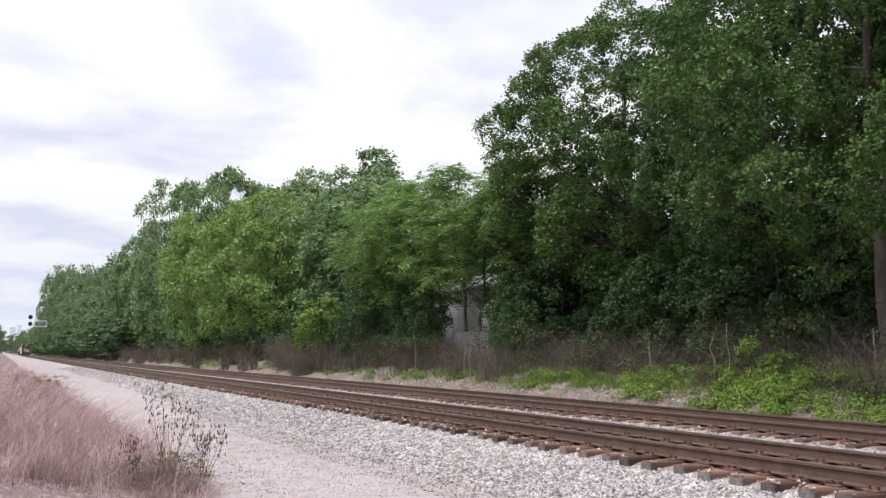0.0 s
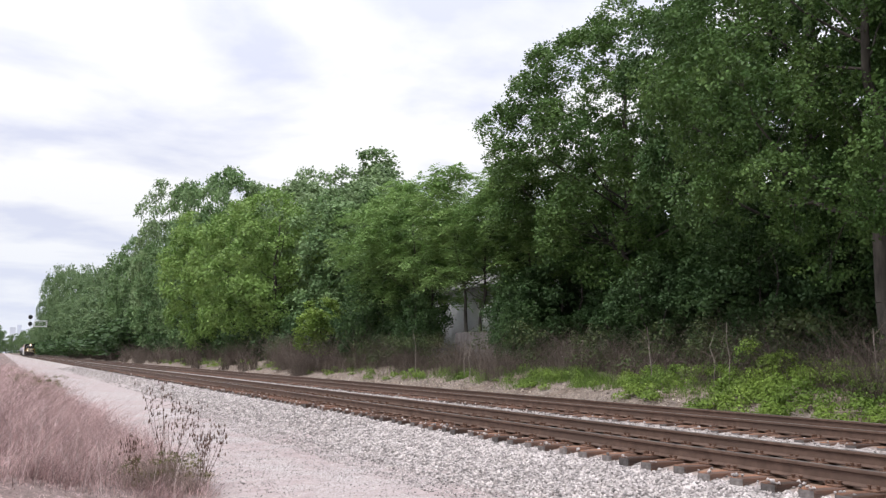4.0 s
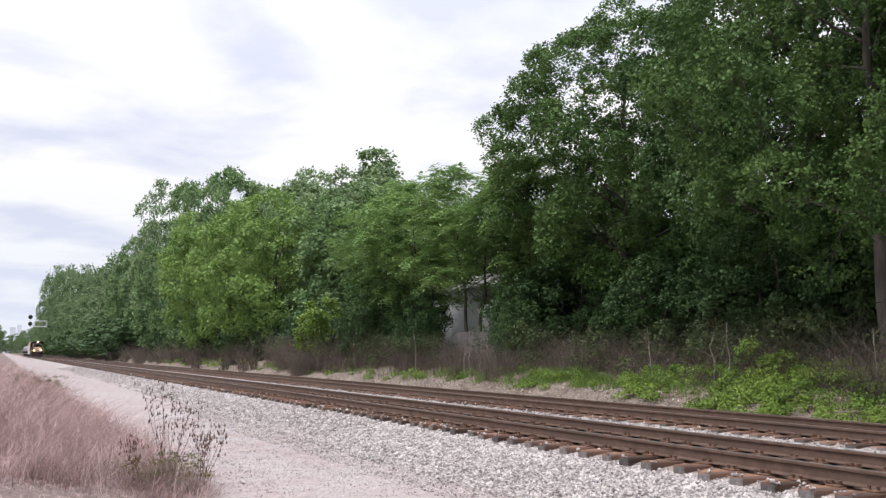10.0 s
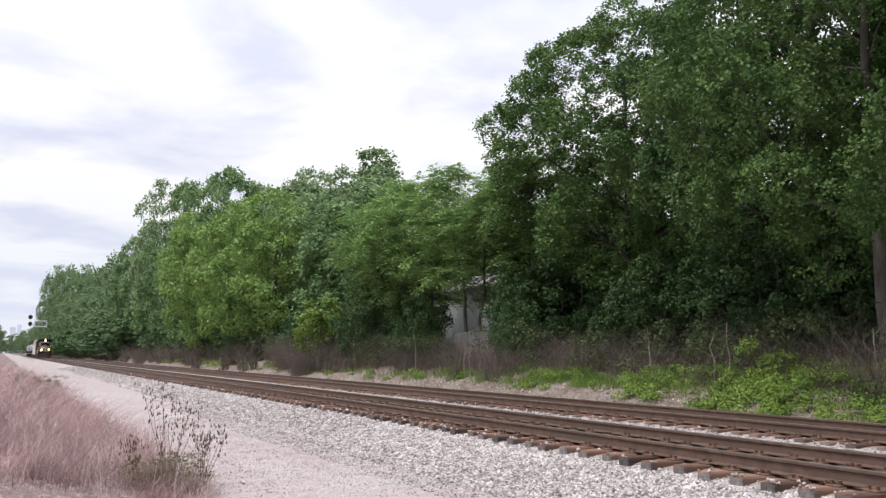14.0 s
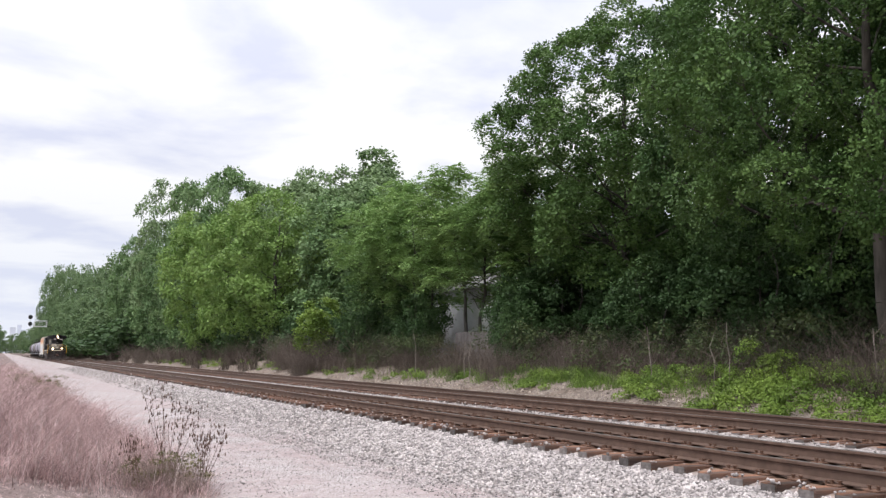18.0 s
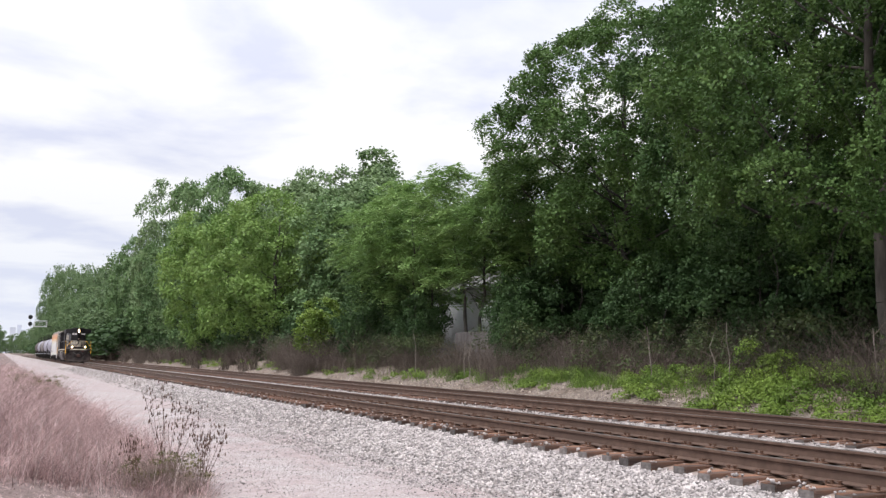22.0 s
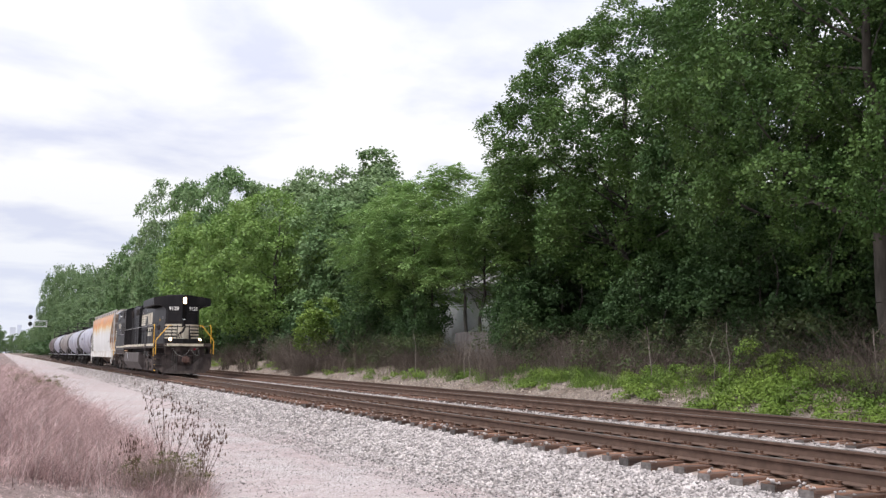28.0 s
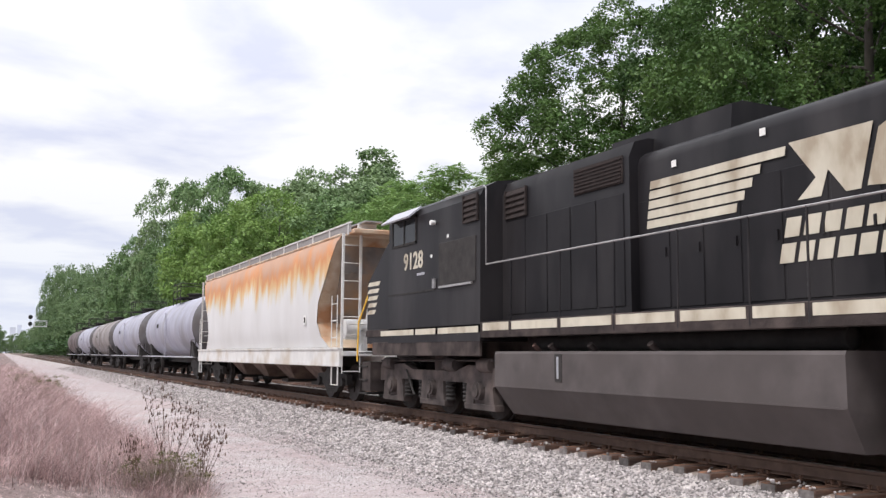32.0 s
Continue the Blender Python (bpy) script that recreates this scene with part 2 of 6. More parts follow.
# ---------------------------------------------------------------- mesh tools
class Geo:
    """Collects vertices and faces of one part."""

    def __init__(self):
        self.v, self.f = [], []

    def add(self, verts, faces):
        k = len(self.v)
        self.v += [tuple(p) for p in verts]
        self.f += [tuple(i + k for i in q) for q in faces]
        return self

    def box(self, x0, x1, y0, y1, z0, z1, c=0.0):
        if c <= 0:
            v = [(x, y, z) for x in (x0, x1) for y in (y0, y1) for z in (z0, z1)]
            return self.add(v, [(0, 1, 3, 2), (4, 6, 7, 5), (0, 4, 5, 1), (2, 3, 7, 6), (0, 2, 6, 4), (1, 5, 7, 3)])
        lo, hi = (x0, y0, z0), (x1, y1, z1)
        v, at = [], {}
        for s in ((i, j, k) for i in (0, 1) for j in (0, 1) for k in (0, 1)):
            for a in range(3):
                p = [(hi[q] - c if s[q] else lo[q] + c) for q in range(3)]
                p[a] = hi[a] if s[a] else lo[a]
                at[s, a] = len(v)
                v.append(p)
        f = []
        for a in range(3):
            b, d = (a + 1) % 3, (a + 2) % 3
            for e in (0, 1):
                q = []
                for i, j in ((0, 0), (1, 0), (1, 1), (0, 1)):
                    s = [0, 0, 0]
                    s[a], s[b], s[d] = e, i, j
                    q.append(at[tuple(s), a])
                f.append(q if e else q[::-1])
            for i in (0, 1):
                for j in (0, 1):
                    s, t = [0, 0, 0], [0, 0, 0]
                    s[b] = t[b] = i
                    s[d] = t[d] = j
                    t[a] = 1
                    s, t = tuple(s), tuple(t)
                    f.append((at[s, b], at[t, b], at[t, d], at[s, d]))
        for s in ((i, j, k) for i in (0, 1) for j in (0, 1) for k in (0, 1)):
            f.append(tuple(at[s, a] for a in range(3)))
        return self.add(v, f)

    def tube(self, p, q, r, r2=None, n=8, caps=True):
        p, q = Vector(p), Vector(q)
        r2 = r if r2 is None else r2
        w = (q - p).normalized()
        u = w.orthogonal().normalized()
        x = w.cross(u)
        ring = [(math.cos(2 * math.pi * i / n), math.sin(2 * math.pi * i / n)) for i in range(n)]
        v = [p + (u * a + x * b) * r for a, b in ring] + [q + (u * a + x * b) * r2 for a, b in ring]
        f = [(i, (i + 1) % n, n + (i + 1) % n, n + i) for i in range(n)]
        if caps:
            f += [tuple(range(n))[::-1], tuple(range(n, 2 * n))]
        return self.add(v, f)

    def pipe(self, pts, r, n=6):
        pts = [Vector(p) for p in pts]
        v, u = [], None
        for i, p in enumerate(pts):
            w = (pts[min(i + 1, len(pts) - 1)] - pts[max(i - 1, 0)]).normalized()
            u = w.orthogonal().normalized() if u is None else (u - w * u.dot(w)).normalized()
            x = w.cross(u)
            v += [p + (u * math.cos(2 * math.pi * k / n) + x * math.sin(2 * math.pi * k / n)) * r for k in range(n)]
        m = len(pts)
        f = [(j * n + k, j * n + (k + 1) % n, (j + 1) * n + (k + 1) % n, (j + 1) * n + k) for j in range(m - 1) for k in range(n)]
        return self.add(v, f + [tuple(range(n))[::-1], tuple(range((m - 1) * n, m * n))])

    def prism(self, poly, axis, a, b):
        k = len(poly)
        put = {"x": lambda p, t: (t, p[0], p[1]), "y": lambda p, t: (p[0], t, p[1]), "z": lambda p, t: (p[0], p[1], t)}[axis]
        v = [put(p, a) for p in poly] + [put(p, b) for p in poly]
        f = [(i, (i + 1) % k, k + (i + 1) % k, k + i) for i in range(k)]
        return self.add(v, f + [tuple(range(k))[::-1], tuple(range(k, 2 * k))])

    def lathe(self, rings, centre, axis="y", n=28):
        """rings: (place along the axis, radius)."""
        cx, cz = centre
        v, f = [], []
        for t, r in rings:
            for i in range(n):
                a, b = cx + r * math.cos(2 * math.pi * i / n), cz + r * math.sin(2 * math.pi * i / n)
                v.append({"y": (a, t, b), "x": (t, a, b), "z": (a, b, t)}[axis])
        for k in range(len(rings) - 1):
            f += [(k * n + i, k * n + (i + 1) % n, (k + 1) * n + (i + 1) % n, (k + 1) * n + i) for i in range(n)]
        m = (len(rings) - 1) * n
        return self.add(v, f + [tuple(range(n))[::-1], tuple(range(m, m + n))])

    def mesh(self, name, mat, smooth=False):
        me = bpy.data.meshes.new(name)
        me.from_pydata(self.v, [], self.f)
        me.materials.append(mat)
        if smooth:
            me.shade_smooth()
            me.set_sharp_from_angle(angle=radians(40))
        me.update()
        return me


def part(name, geo, mat, parent=None, label="", smooth=False):
    ob = new(name, geo if isinstance(geo, bpy.types.Mesh) else geo.mesh(name, mat, smooth))
    ob.parent = parent
    return tagged(ob, label)


def thing(name, x=0, y=0, z=0, rz=0, label="", category="", group="", kind=""):
    ob = new(name)
    ob.matrix_basis = pose(x, y, z, 0, 0, rz)
    ob.empty_display_size = 0.3
    return tagged(ob, label, category, group, kind)


def array_mesh(name, verts, faces, mat):
    """A mesh from numpy arrays: all faces with the same number of corners."""
    me = bpy.data.meshes.new(name)
    nf, k = faces.shape
    me.vertices.add(len(verts))
    me.vertices.foreach_set("co", np.ascontiguousarray(verts, dtype=np.float32).ravel())
    me.loops.add(nf * k)
    me.loops.foreach_set("vertex_index", faces.astype(np.int32).ravel())
    me.polygons.add(nf)
    me.polygons.foreach_set("loop_start", np.arange(0, nf * k, k, dtype=np.int32))
    me.materials.append(mat)
    me.update(calc_edges=True)
    return me


def leaf_cloud(rng, centres, radii, count, size, flat=0.55, droop=0.0):
    """Leaves round clump centres: bent four-cornered blades, turned mostly outwards and up."""
    pick = rng.choice(len(centres), count, p=radii ** 2 / (radii ** 2).sum())
    way = rng.normal(size=(count, 3))
    way /= np.linalg.norm(way, axis=1)[:, None]
    way[:, 2] = np.where(way[:, 2] < -0.2, -way[:, 2] * 0.8, way[:, 2])
    r = radii[pick] * rng.uniform(0.25, 1.0, count) ** 0.5
    at = centres[pick] + way * r[:, None] * np.array([1, 1, 0.88])
    nor = way * 1.0 + rng.normal(size=(count, 3)) * flat + np.array([0, 0, 0.40])
    nor /= np.linalg.norm(nor, axis=1)[:, None]
    u = np.cross(nor, rng.normal(size=(count, 3)))
    u /= np.linalg.norm(u, axis=1)[:, None]
    u[:, 2] -= droop
    w = np.cross(nor, u)
    s = size * rng.uniform(0.6, 1.35, count)[:, None]
    a = at - u * s * 0.6
    b = at + w * s * 0.34 + nor * s * 0.08
    c = at + u * s * 0.6
    d = at - w * s * 0.34 + nor * s * 0.08
    v = np.stack([a, b, c, d], 1).reshape(-1, 3)
    return v, np.arange(count * 4).reshape(-1, 4)


def unit(a):
    return a / np.maximum(np.linalg.norm(a, axis=-1, keepdims=True), 1e-6)


def blades(rng, root, way, size, wide, tilt=0.6, face=(0.0, 0.0, 1.0)):
    """Leaves as bent four-cornered blades from their roots along a way, their faces turned to the light."""
    n = len(root)
    length = (size * rng.uniform(0.65, 1.3, n))[:, None]
    up = np.asarray(face) + rng.normal(size=(n, 3)) * tilt
    side = unit(np.cross(up, way))
    nor = np.cross(way, side)
    mid = root + way * length * 0.5 + nor * length * 0.07
    half = side * length * wide
    v = np.stack([root, mid + half, root + way * length, mid - half], 1).reshape(-1, 3)
    return v, np.arange(n * 4).reshape(-1, 4)


def sprig_points(rng, hubs, radii, out, sprigs):
    """Ends of twigs on the outer and upper side of each bough, and the ways they point."""
    n = len(hubs) * sprigs
    d = unit(unit(rng.normal(size=(n, 3))) + np.repeat(out, sprigs, 0) * 0.55 + np.array([0, 0, 0.42]))
    r = np.repeat(radii, sprigs) * rng.uniform(0.5, 1.1, n) ** 0.5
    return np.repeat(hubs, sprigs, 0) + d * r[:, None] * np.array([1, 1, 0.78]), d


def sprig_leaves(rng, at, d, leaves, size, droop):
    """A tuft of leaves round the end of each twig."""
    n = len(at) * leaves
    way = np.repeat(d, leaves, 0) * 0.35 + unit(rng.normal(size=(n, 3))) * 0.9
    way[:, 2] -= droop
    way = unit(way)
    root = np.repeat(at, leaves, 0) + rng.normal(size=(n, 3)) * size * 0.8
    return blades(rng, root, way, size, 0.40, 0.5, np.repeat(d, leaves, 0) * 0.85 + np.array([0, 0, 0.6]))


def fronds(rng, at, d, count, pairs, length, size):
    """A rosette of long drooping compound leaves at the end of each twig, leaflets in pairs along each."""
    n = len(at) * count
    way = np.repeat(d, count, 0) * 0.5 + unit(rng.normal(size=(n, 3))) * 0.95
    way[:, 2] = np.abs(way[:, 2]) * 0.8
    way = unit(way)
    ln = (length * rng.uniform(0.7, 1.25, n))[:, None]
    root = np.repeat(at, count, 0) + rng.normal(size=(n, 3)) * 0.05
    side = unit(np.cross(way, np.array([0, 0, 1.0]) + rng.normal(size=(n, 3)) * 0.15))
    roots, ways = [], []
    for i in range(pairs):
        t = 0.18 + 0.82 * i / (pairs - 1)
        p = root + way * ln * t
        p[:, 2] -= (ln[:, 0] * 0.62) * t * t
        for s in (-1, 1):
            w = side * s + way * 0.45
            w[:, 2] -= 0.35
            roots.append(p)
            ways.append(unit(w + rng.normal(size=(n, 3)) * 0.15))
    return blades(rng, np.concatenate(roots), np.concatenate(ways), size, 0.22, 0.25)


def tree_meshes(name, seed, height, radius, base, boughs, sprigs, leaves, size, mat, bough=0.23, trunk_r=0.2, fork=1, top=1.0, droop=0.12, full=0.8, frond=0, tilt=0.16, relief=0.5, gaps=0.05):
    """Trunk with limbs; each limb ends in a bough, a rounded heap of leafy twigs, with gaps between the boughs."""
    rng = np.random.default_rng(seed)
    mid, half = (base + height) / 2, (height - base) / 2
    i = np.arange(boughs)
    z = 1 - 2 * (i + 0.5) / boughs
    a = i * 2.39996 + rng.uniform(-0.45, 0.45, boughs)
    w = (1 - z * z) ** (0.5 * full)
    taper = 1.0 - (1 - top) * np.clip(z, 0, 1)
    q = np.where(i % 6 == 2, rng.uniform(0.25, 0.6, boughs), rng.uniform(0.88, 1.0, boughs))
    lobe = np.array([noise.noise(Vector((math.cos(t) * e * 2.6 + seed, math.sin(t) * e * 2.6, s * 3.2 + seed))) for t, s, e in zip(a, z, w)])
    bump = np.clip(0.93 + relief * lobe, 0.45, 1.04)
    shape = np.stack([w * np.cos(a) * taper, w * np.sin(a) * taper, z], -1) * np.minimum(q * bump, 1.02)[:, None]
    keep = lobe >= np.quantile(lobe, gaps)      # open places in the crown
    shape = shape[keep]
    boughs = len(shape)
    br = bough * radius * rng.uniform(0.7, 1.3, boughs)
    hubs = shape * np.array([radius - bough * radius, radius - bough * radius, half - bough * radius * 0.7]) + np.array([0, 0, mid])
    out = unit(shape * np.array([1, 1, 0.6]) + 1e-4)
    at, d = sprig_points(rng, hubs, br, out, sprigs)
    v, f = fronds(rng, at, d, leaves, frond, size * 3.4, size) if frond else sprig_leaves(rng, at, d, leaves, size, droop)
    crown = array_mesh(name + "_crown", v, f, mat)
    g = Geo()
    stems = []
    for k in range(fork):
        ang = rng.uniform(0, 6.28)
        lean = (0.0 if fork == 1 else tilt) * height
        tipx, tipy = math.cos(ang + k * 3.1) * lean, math.sin(ang + k * 3.1) * lean
        stem = []
        for i in range(8):
            t = i / 7
            stem.append(Vector((tipx * t + rng.normal() * 0.012 * height * (i > 0), tipy * t + rng.normal() * 0.012 * height * (i > 0), height * 0.80 * t)))
        rad = [trunk_r * (1.35 if i == 0 else 1.0) * (1 - 0.85 * i / 7) for i in range(8)]
        for i in range(7):
            g.tube(stem[i], stem[i + 1], rad[i], rad[i + 1], n=10, caps=False)
        stems.append((stem, rad))
    main = list(range(0, boughs, 7))
    tips = {}
    for j in main:
        stem, rad = stems[(j // 7) % fork]
        hub = Vector(hubs[j])
        t = min(0.9, max(0.30, (hub.z * 0.74 - 0.03 * height) / (height * 0.86)))
        i = int(t * 7)
        s = stem[i].lerp(stem[min(7, i + 1)], t * 7 - i)
        r0 = rad[i] * 0.34
        bend = Vector((s.x * 0.45 + hub.x * 0.55, s.y * 0.45 + hub.y * 0.55, s.z * 0.7 + hub.z * 0.3)) + Vector(rng.normal(size=3) * 0.03 * radius)
        last, line = s, []
        for k in range(1, 7):
            u = k / 6
            p = s * (1 - u) ** 2 + bend * 2 * u * (1 - u) + hub * u * u + Vector(rng.normal(size=3) * 0.012 * radius)
            g.tube(last, p, r0 * (1 - 0.14 * (k - 1)), r0 * (1 - 0.14 * k), n=6, caps=False)
            last = p
            line.append((p, r0 * (1 - 0.14 * k)))
        tips[j] = line
    for j in range(boughs):
        hub = Vector(hubs[j])
        if j not in tips:      # a branch from the nearest limb
            near = min(main, key=lambda k: (hubs[k] - hubs[j]) @ (hubs[k] - hubs[j]))
            p, r1 = min(tips[near], key=lambda e: (e[0] - hub).length + 0.5 * max(0.0, e[0].z - hub.z))
            bend = (p + hub) * 0.5 + Vector((0, 0, 0.08 * (hub - p).length)) + Vector(rng.normal(size=3) * 0.015 * radius)
            g.tube(p, bend, r1 * 0.6, r1 * 0.42, n=4, caps=False)
            g.tube(bend, hub, r1 * 0.42, r1 * 0.25, n=4, caps=False)
        else:
            r1 = tips[j][-1][1]
        for k in range(5):
            g.tube(hub, Vector(at[j * sprigs + k]), r1 * 0.25, r1 * 0.08, n=3, caps=False)
    return g.mesh(name + "_trunk", BARK, True), crown


SWAY = []


def plant_tree(meshes, x, y, z, turn, scale, label, name="tree", group="trees along the railway"):
    ob = thing(name, x, y, z, turn, label, "tree", group)
    ob.scale = (scale,) * 3 if isinstance(scale, (int, float)) else scale
    part("trunk", meshes[0], None, ob)
    part("crown", meshes[1], None, ob)
    if x > 15 and y < 60 and name == "tree":
        SWAY.append((ob, turn))
    return ob


# ---------------------------------------------------------------- ground
PROFILE = [(-2500, 3.0), (-60, 0.2), (-12, 0.25), (-1.0, -0.05), (0.4, -0.28), (1.6, -0.50), (2.4, -0.60), (4.2, -0.57), (6.0, -0.61), (6.7, -0.47), (7.36, -0.325),
           (7.56, -0.30), (7.82, -0.216), (9.9, -0.216), (10.2, -0.25), (11.0, -0.29), (11.8, -0.25), (12.1, -0.216), (14.2, -0.216), (14.6, -0.26), (15.2, -0.32), (15.7, -0.22), (16.6, 0.05), (18.2, 0.45), (20, 0.62), (26, 0.8), (45, 1.9), (90, 4.6), (300, 9.0), (2500, 12.0)]


def ground_z(x, y=0.0):
    z = float(np.interp(x, [p[0] for p in PROFILE], [p[1] for p in PROFILE]))
    calm = min(1.0, max(0.0, abs(x - 11.0) - 4.2) * 0.6)
    rise = 0.5 * min(1.0, max(0.0, (x - 15.4) / 2))
    n1 = noise.noise(Vector((x * 0.35, y * 0.35, 1.7)))
    n2 = noise.noise(Vector((x * 1.7, y * 1.7, 4.2)))
    return z + calm * (0.06 * n1 + 0.02 * n2) + rise * (0.5 * n1 + 0.12 * n2)


def heights(x, y):
    return np.array([ground_z(a, b) for a, b in zip(x, y)])


def build_ground():
    xs = [-2500, -800, -200, -60, -25, -12] + list(np.arange(-8, 2, 1.0)) + list(np.arange(2, 22, 0.30)) + [24, 27, 32, 40, 60, 120, 300, 900, 2500]
    ys = [-2500, -700, -150, -40, -15] + list(np.arange(-6, 46, 0.45)) + list(np.arange(46, 130, 2.5)) + [140, 160, 190, 230, 280, 350, 450, 600, 900, 1500, 4500]
    v = np.array([(x, y, ground_z(x, y) if -100 < y < 600 else ground_z(x, 700)) for y in ys for x in xs])
    k = len(xs)
    f = np.array([(j * k + i, j * k + i + 1, (j + 1) * k + i + 1, (j + 1) * k + i) for j in range(len(ys) - 1) for i in range(k - 1)])
    me = array_mesh("ground", v, f, ground_material())
    me.shade_smooth()
    return tagged(new("ground", me), "pale gravel road, ballast and bare earth bank", "ground", kind="structure")


build_ground()
TIE_TOP = -0.19
RAIL_SHAPE = [(-0.070, -0.172), (0.070, -0.172), (0.070, -0.162), (0.012, -0.142), (0.009, -0.045), (0.036, -0.034), (0.037, -0.006), (0.030, 0.0),
              (-0.030, 0.0), (-0.037, -0.006), (-0.036, -0.034), (-0.009, -0.045), (-0.012, -0.142), (-0.070, -0.162)]


def stones_cloud(rng, x, y, z, size):
    """Broken stones: squashed eight-sided lumps."""
    n = len(x)
    octa = np.array([(1, 0, 0), (-1, 0, 0), (0, 1, 0), (0, -1, 0), (0, 0, 1), (0, 0, -1)], float)
    tri = np.array([(0, 2, 4), (2, 1, 4), (1, 3, 4), (3, 0, 4), (2, 0, 5), (1, 2, 5), (3, 1, 5), (0, 3, 5)])
    v = octa[None] * rng.uniform(0.55, 1.0, (n, 6, 1)) + rng.normal(size=(n, 6, 3)) * 0.18
    a = rng.uniform(0, 6.28, (n, 2))
    c, s = np.cos(a[:, 0])[:, None], np.sin(a[:, 0])[:, None]
    vx, vy, vz = v[..., 0] * c - v[..., 1] * s, v[..., 0] * s + v[..., 1] * c, v[..., 2]
    c, s = np.cos(a[:, 1])[:, None], np.sin(a[:, 1])[:, None]
    vy, vz = vy * c - vz * s, vy * s + vz * c
    w = np.stack([vx, vy, vz * 0.8], -1) * size[:, None, None] + np.stack([x, y, z], -1)[:, None]
    f = (tri[None] + (np.arange(n) * 6)[:, None, None]).reshape(-1, 3)
    return w.reshape(-1, 3), f


def build_track(name, centre, label, plates):
    ob = thing(name, centre, 0, 0, 0, label, "railway track", "railway tracks", "structure")
    for side in (-0.7525, 0.7525):
        rail = part("rail", Geo().prism([(side + a, b) for a, b in RAIL_SHAPE], "y", -40, 1100), RAIL_STEEL, ob, "rusty steel rail")
        part("running_surface", Geo().box(side - 0.026, side + 0.026, -40, 1100, -0.001, 0.003), RAIL_TOP, rail, "worn bright rail head")
    rng = random.Random(5 + int(centre))
    tie = Geo().box(-1.295, 1.295, -0.112, 0.112, TIE_TOP - 0.17, TIE_TOP, 0.012).mesh("tie", TIE_WOOD)
    tie.materials.append(TIE_END)
    for face in tie.polygons:
        face.material_index = int(abs(face.normal.x) > 0.9)
    # pressed tie plate with two spikes a side
    g = Geo().box(-0.16, 0.16, -0.085, 0.085, TIE_TOP, TIE_TOP + 0.018, 0.004)
    for sx in (-0.095, 0.095):
        for sy in (-0.05, 0.05):
            g.box(sx - 0.012, sx + 0.012, sy - 0.012, sy + 0.012, TIE_TOP + 0.018, TIE_TOP + 0.05)
            g.box(sx - 0.02, sx + 0.02, sy - 0.018, sy + 0.018, TIE_TOP + 0.05, TIE_TOP + 0.062)
    plate = g.mesh("tie_plate", PLATE)
    anchor = Geo().box(-0.09, 0.09, 0.13, 0.15, TIE_TOP - 0.01, TIE_TOP + 0.05, 0.004).mesh("rail_anchor", PLATE)
    y = 6.687 - 0.495 * 8
    for i in range(150):
        t = part("tie", tie, None, ob)
        t.matrix_basis = pose(rng.uniform(-0.06, 0.06), y + rng.uniform(-0.02, 0.02), rng.uniform(-0.012, 0.006), 0, rng.uniform(-0.3, 0.3), rng.uniform(-0.8, 0.8))
        if i < plates:
            for side in (-0.7525, 0.7525):
                p = part("tie_plate", plate, None, t)
                p.matrix_basis = pose(side, 0, 0)
                if i % 2 == 0:
                    part("rail_anchor", anchor, None, t).matrix_basis = pose(side, 0, 0)
        y += 0.495
    g = Geo()
    while y < 420:
        g.box(-1.295, 1.295, y - 0.112, y + 0.112, TIE_TOP - 0.12, TIE_TOP)
        y += 0.495
    tagged(part("far_ties", g, TIE_WOOD, ob), kind="stuff")
    return ob


build_track("near_track", TRACK, "railway track of rusty rails on weathered wooden ties", 70)
build_track("far_track", FAR_TRACK, "second railway track with rusty rails on brown ties", 40)


def build_ballast():
    rng = np.random.default_rng(3)
    xs, ys, ss = [], [], []
    for n, x0, x1, y0, y1, size in ((36000, 6.0, 7.6, 5.5, 18, 0.033), (17000, 6.0, 7.6, 18, 45, 0.038), (5000, 6.0, 7.6, 45, 110, 0.05),
                                    (14000, 7.5, 11.0, 5, 34, 0.032), (14000, 11.0, 15.2, 6, 44, 0.032), (9000, 3.2, 6.2, 8, 25, 0.012), (9000, 4.9, 6.4, 7, 30, 0.019), (2500, 2.3, 3.4, 8.5, 22, 0.014)):
        a, b = rng.uniform(x0, x1, n), rng.uniform(y0, y1, n)
        if x1 == 7.6:
            a = x0 - 0.5 + rng.beta(2.2, 1.1, n) * (x1 - x0 + 0.5)
        xs.append(a), ys.append(b), ss.append(size * rng.uniform(0.55, 1.35, n))
    x, y, s = np.concatenate(xs), np.concatenate(ys), np.concatenate(ss)
    z = np.array([ground_z(a, b) for a, b in zip(x, y)]) + s * 0.25
    clear = np.ones(len(x), bool)
    for c in (TRACK, FAR_TRACK):
        over = np.abs(x - c) < 1.33
        ph = ((y - 6.687) / 0.495 + 0.5) % 1 - 0.5
        on_tie = over & (np.abs(ph) < 0.24)
        z = np.where(on_tie, TIE_TOP + s * 0.3, z)
        clear &= ~on_tie | (rng.uniform(size=len(x)) < 0.05)
        for r in (c - 0.7525, c + 0.7525):
            clear &= (np.abs(x - r) > 0.11) & ((np.abs(x - r) > 0.40) | (rng.uniform(size=len(x)) < 0.22))
    v, f = stones_cloud(rng, x[clear], y[clear], z[clear], s[clear])
    tagged(new("ballast", array_mesh("ballast", v, f, STONE)), "loose pale grey crushed stone ballast", "gravel", kind="stuff")


build_ballast()

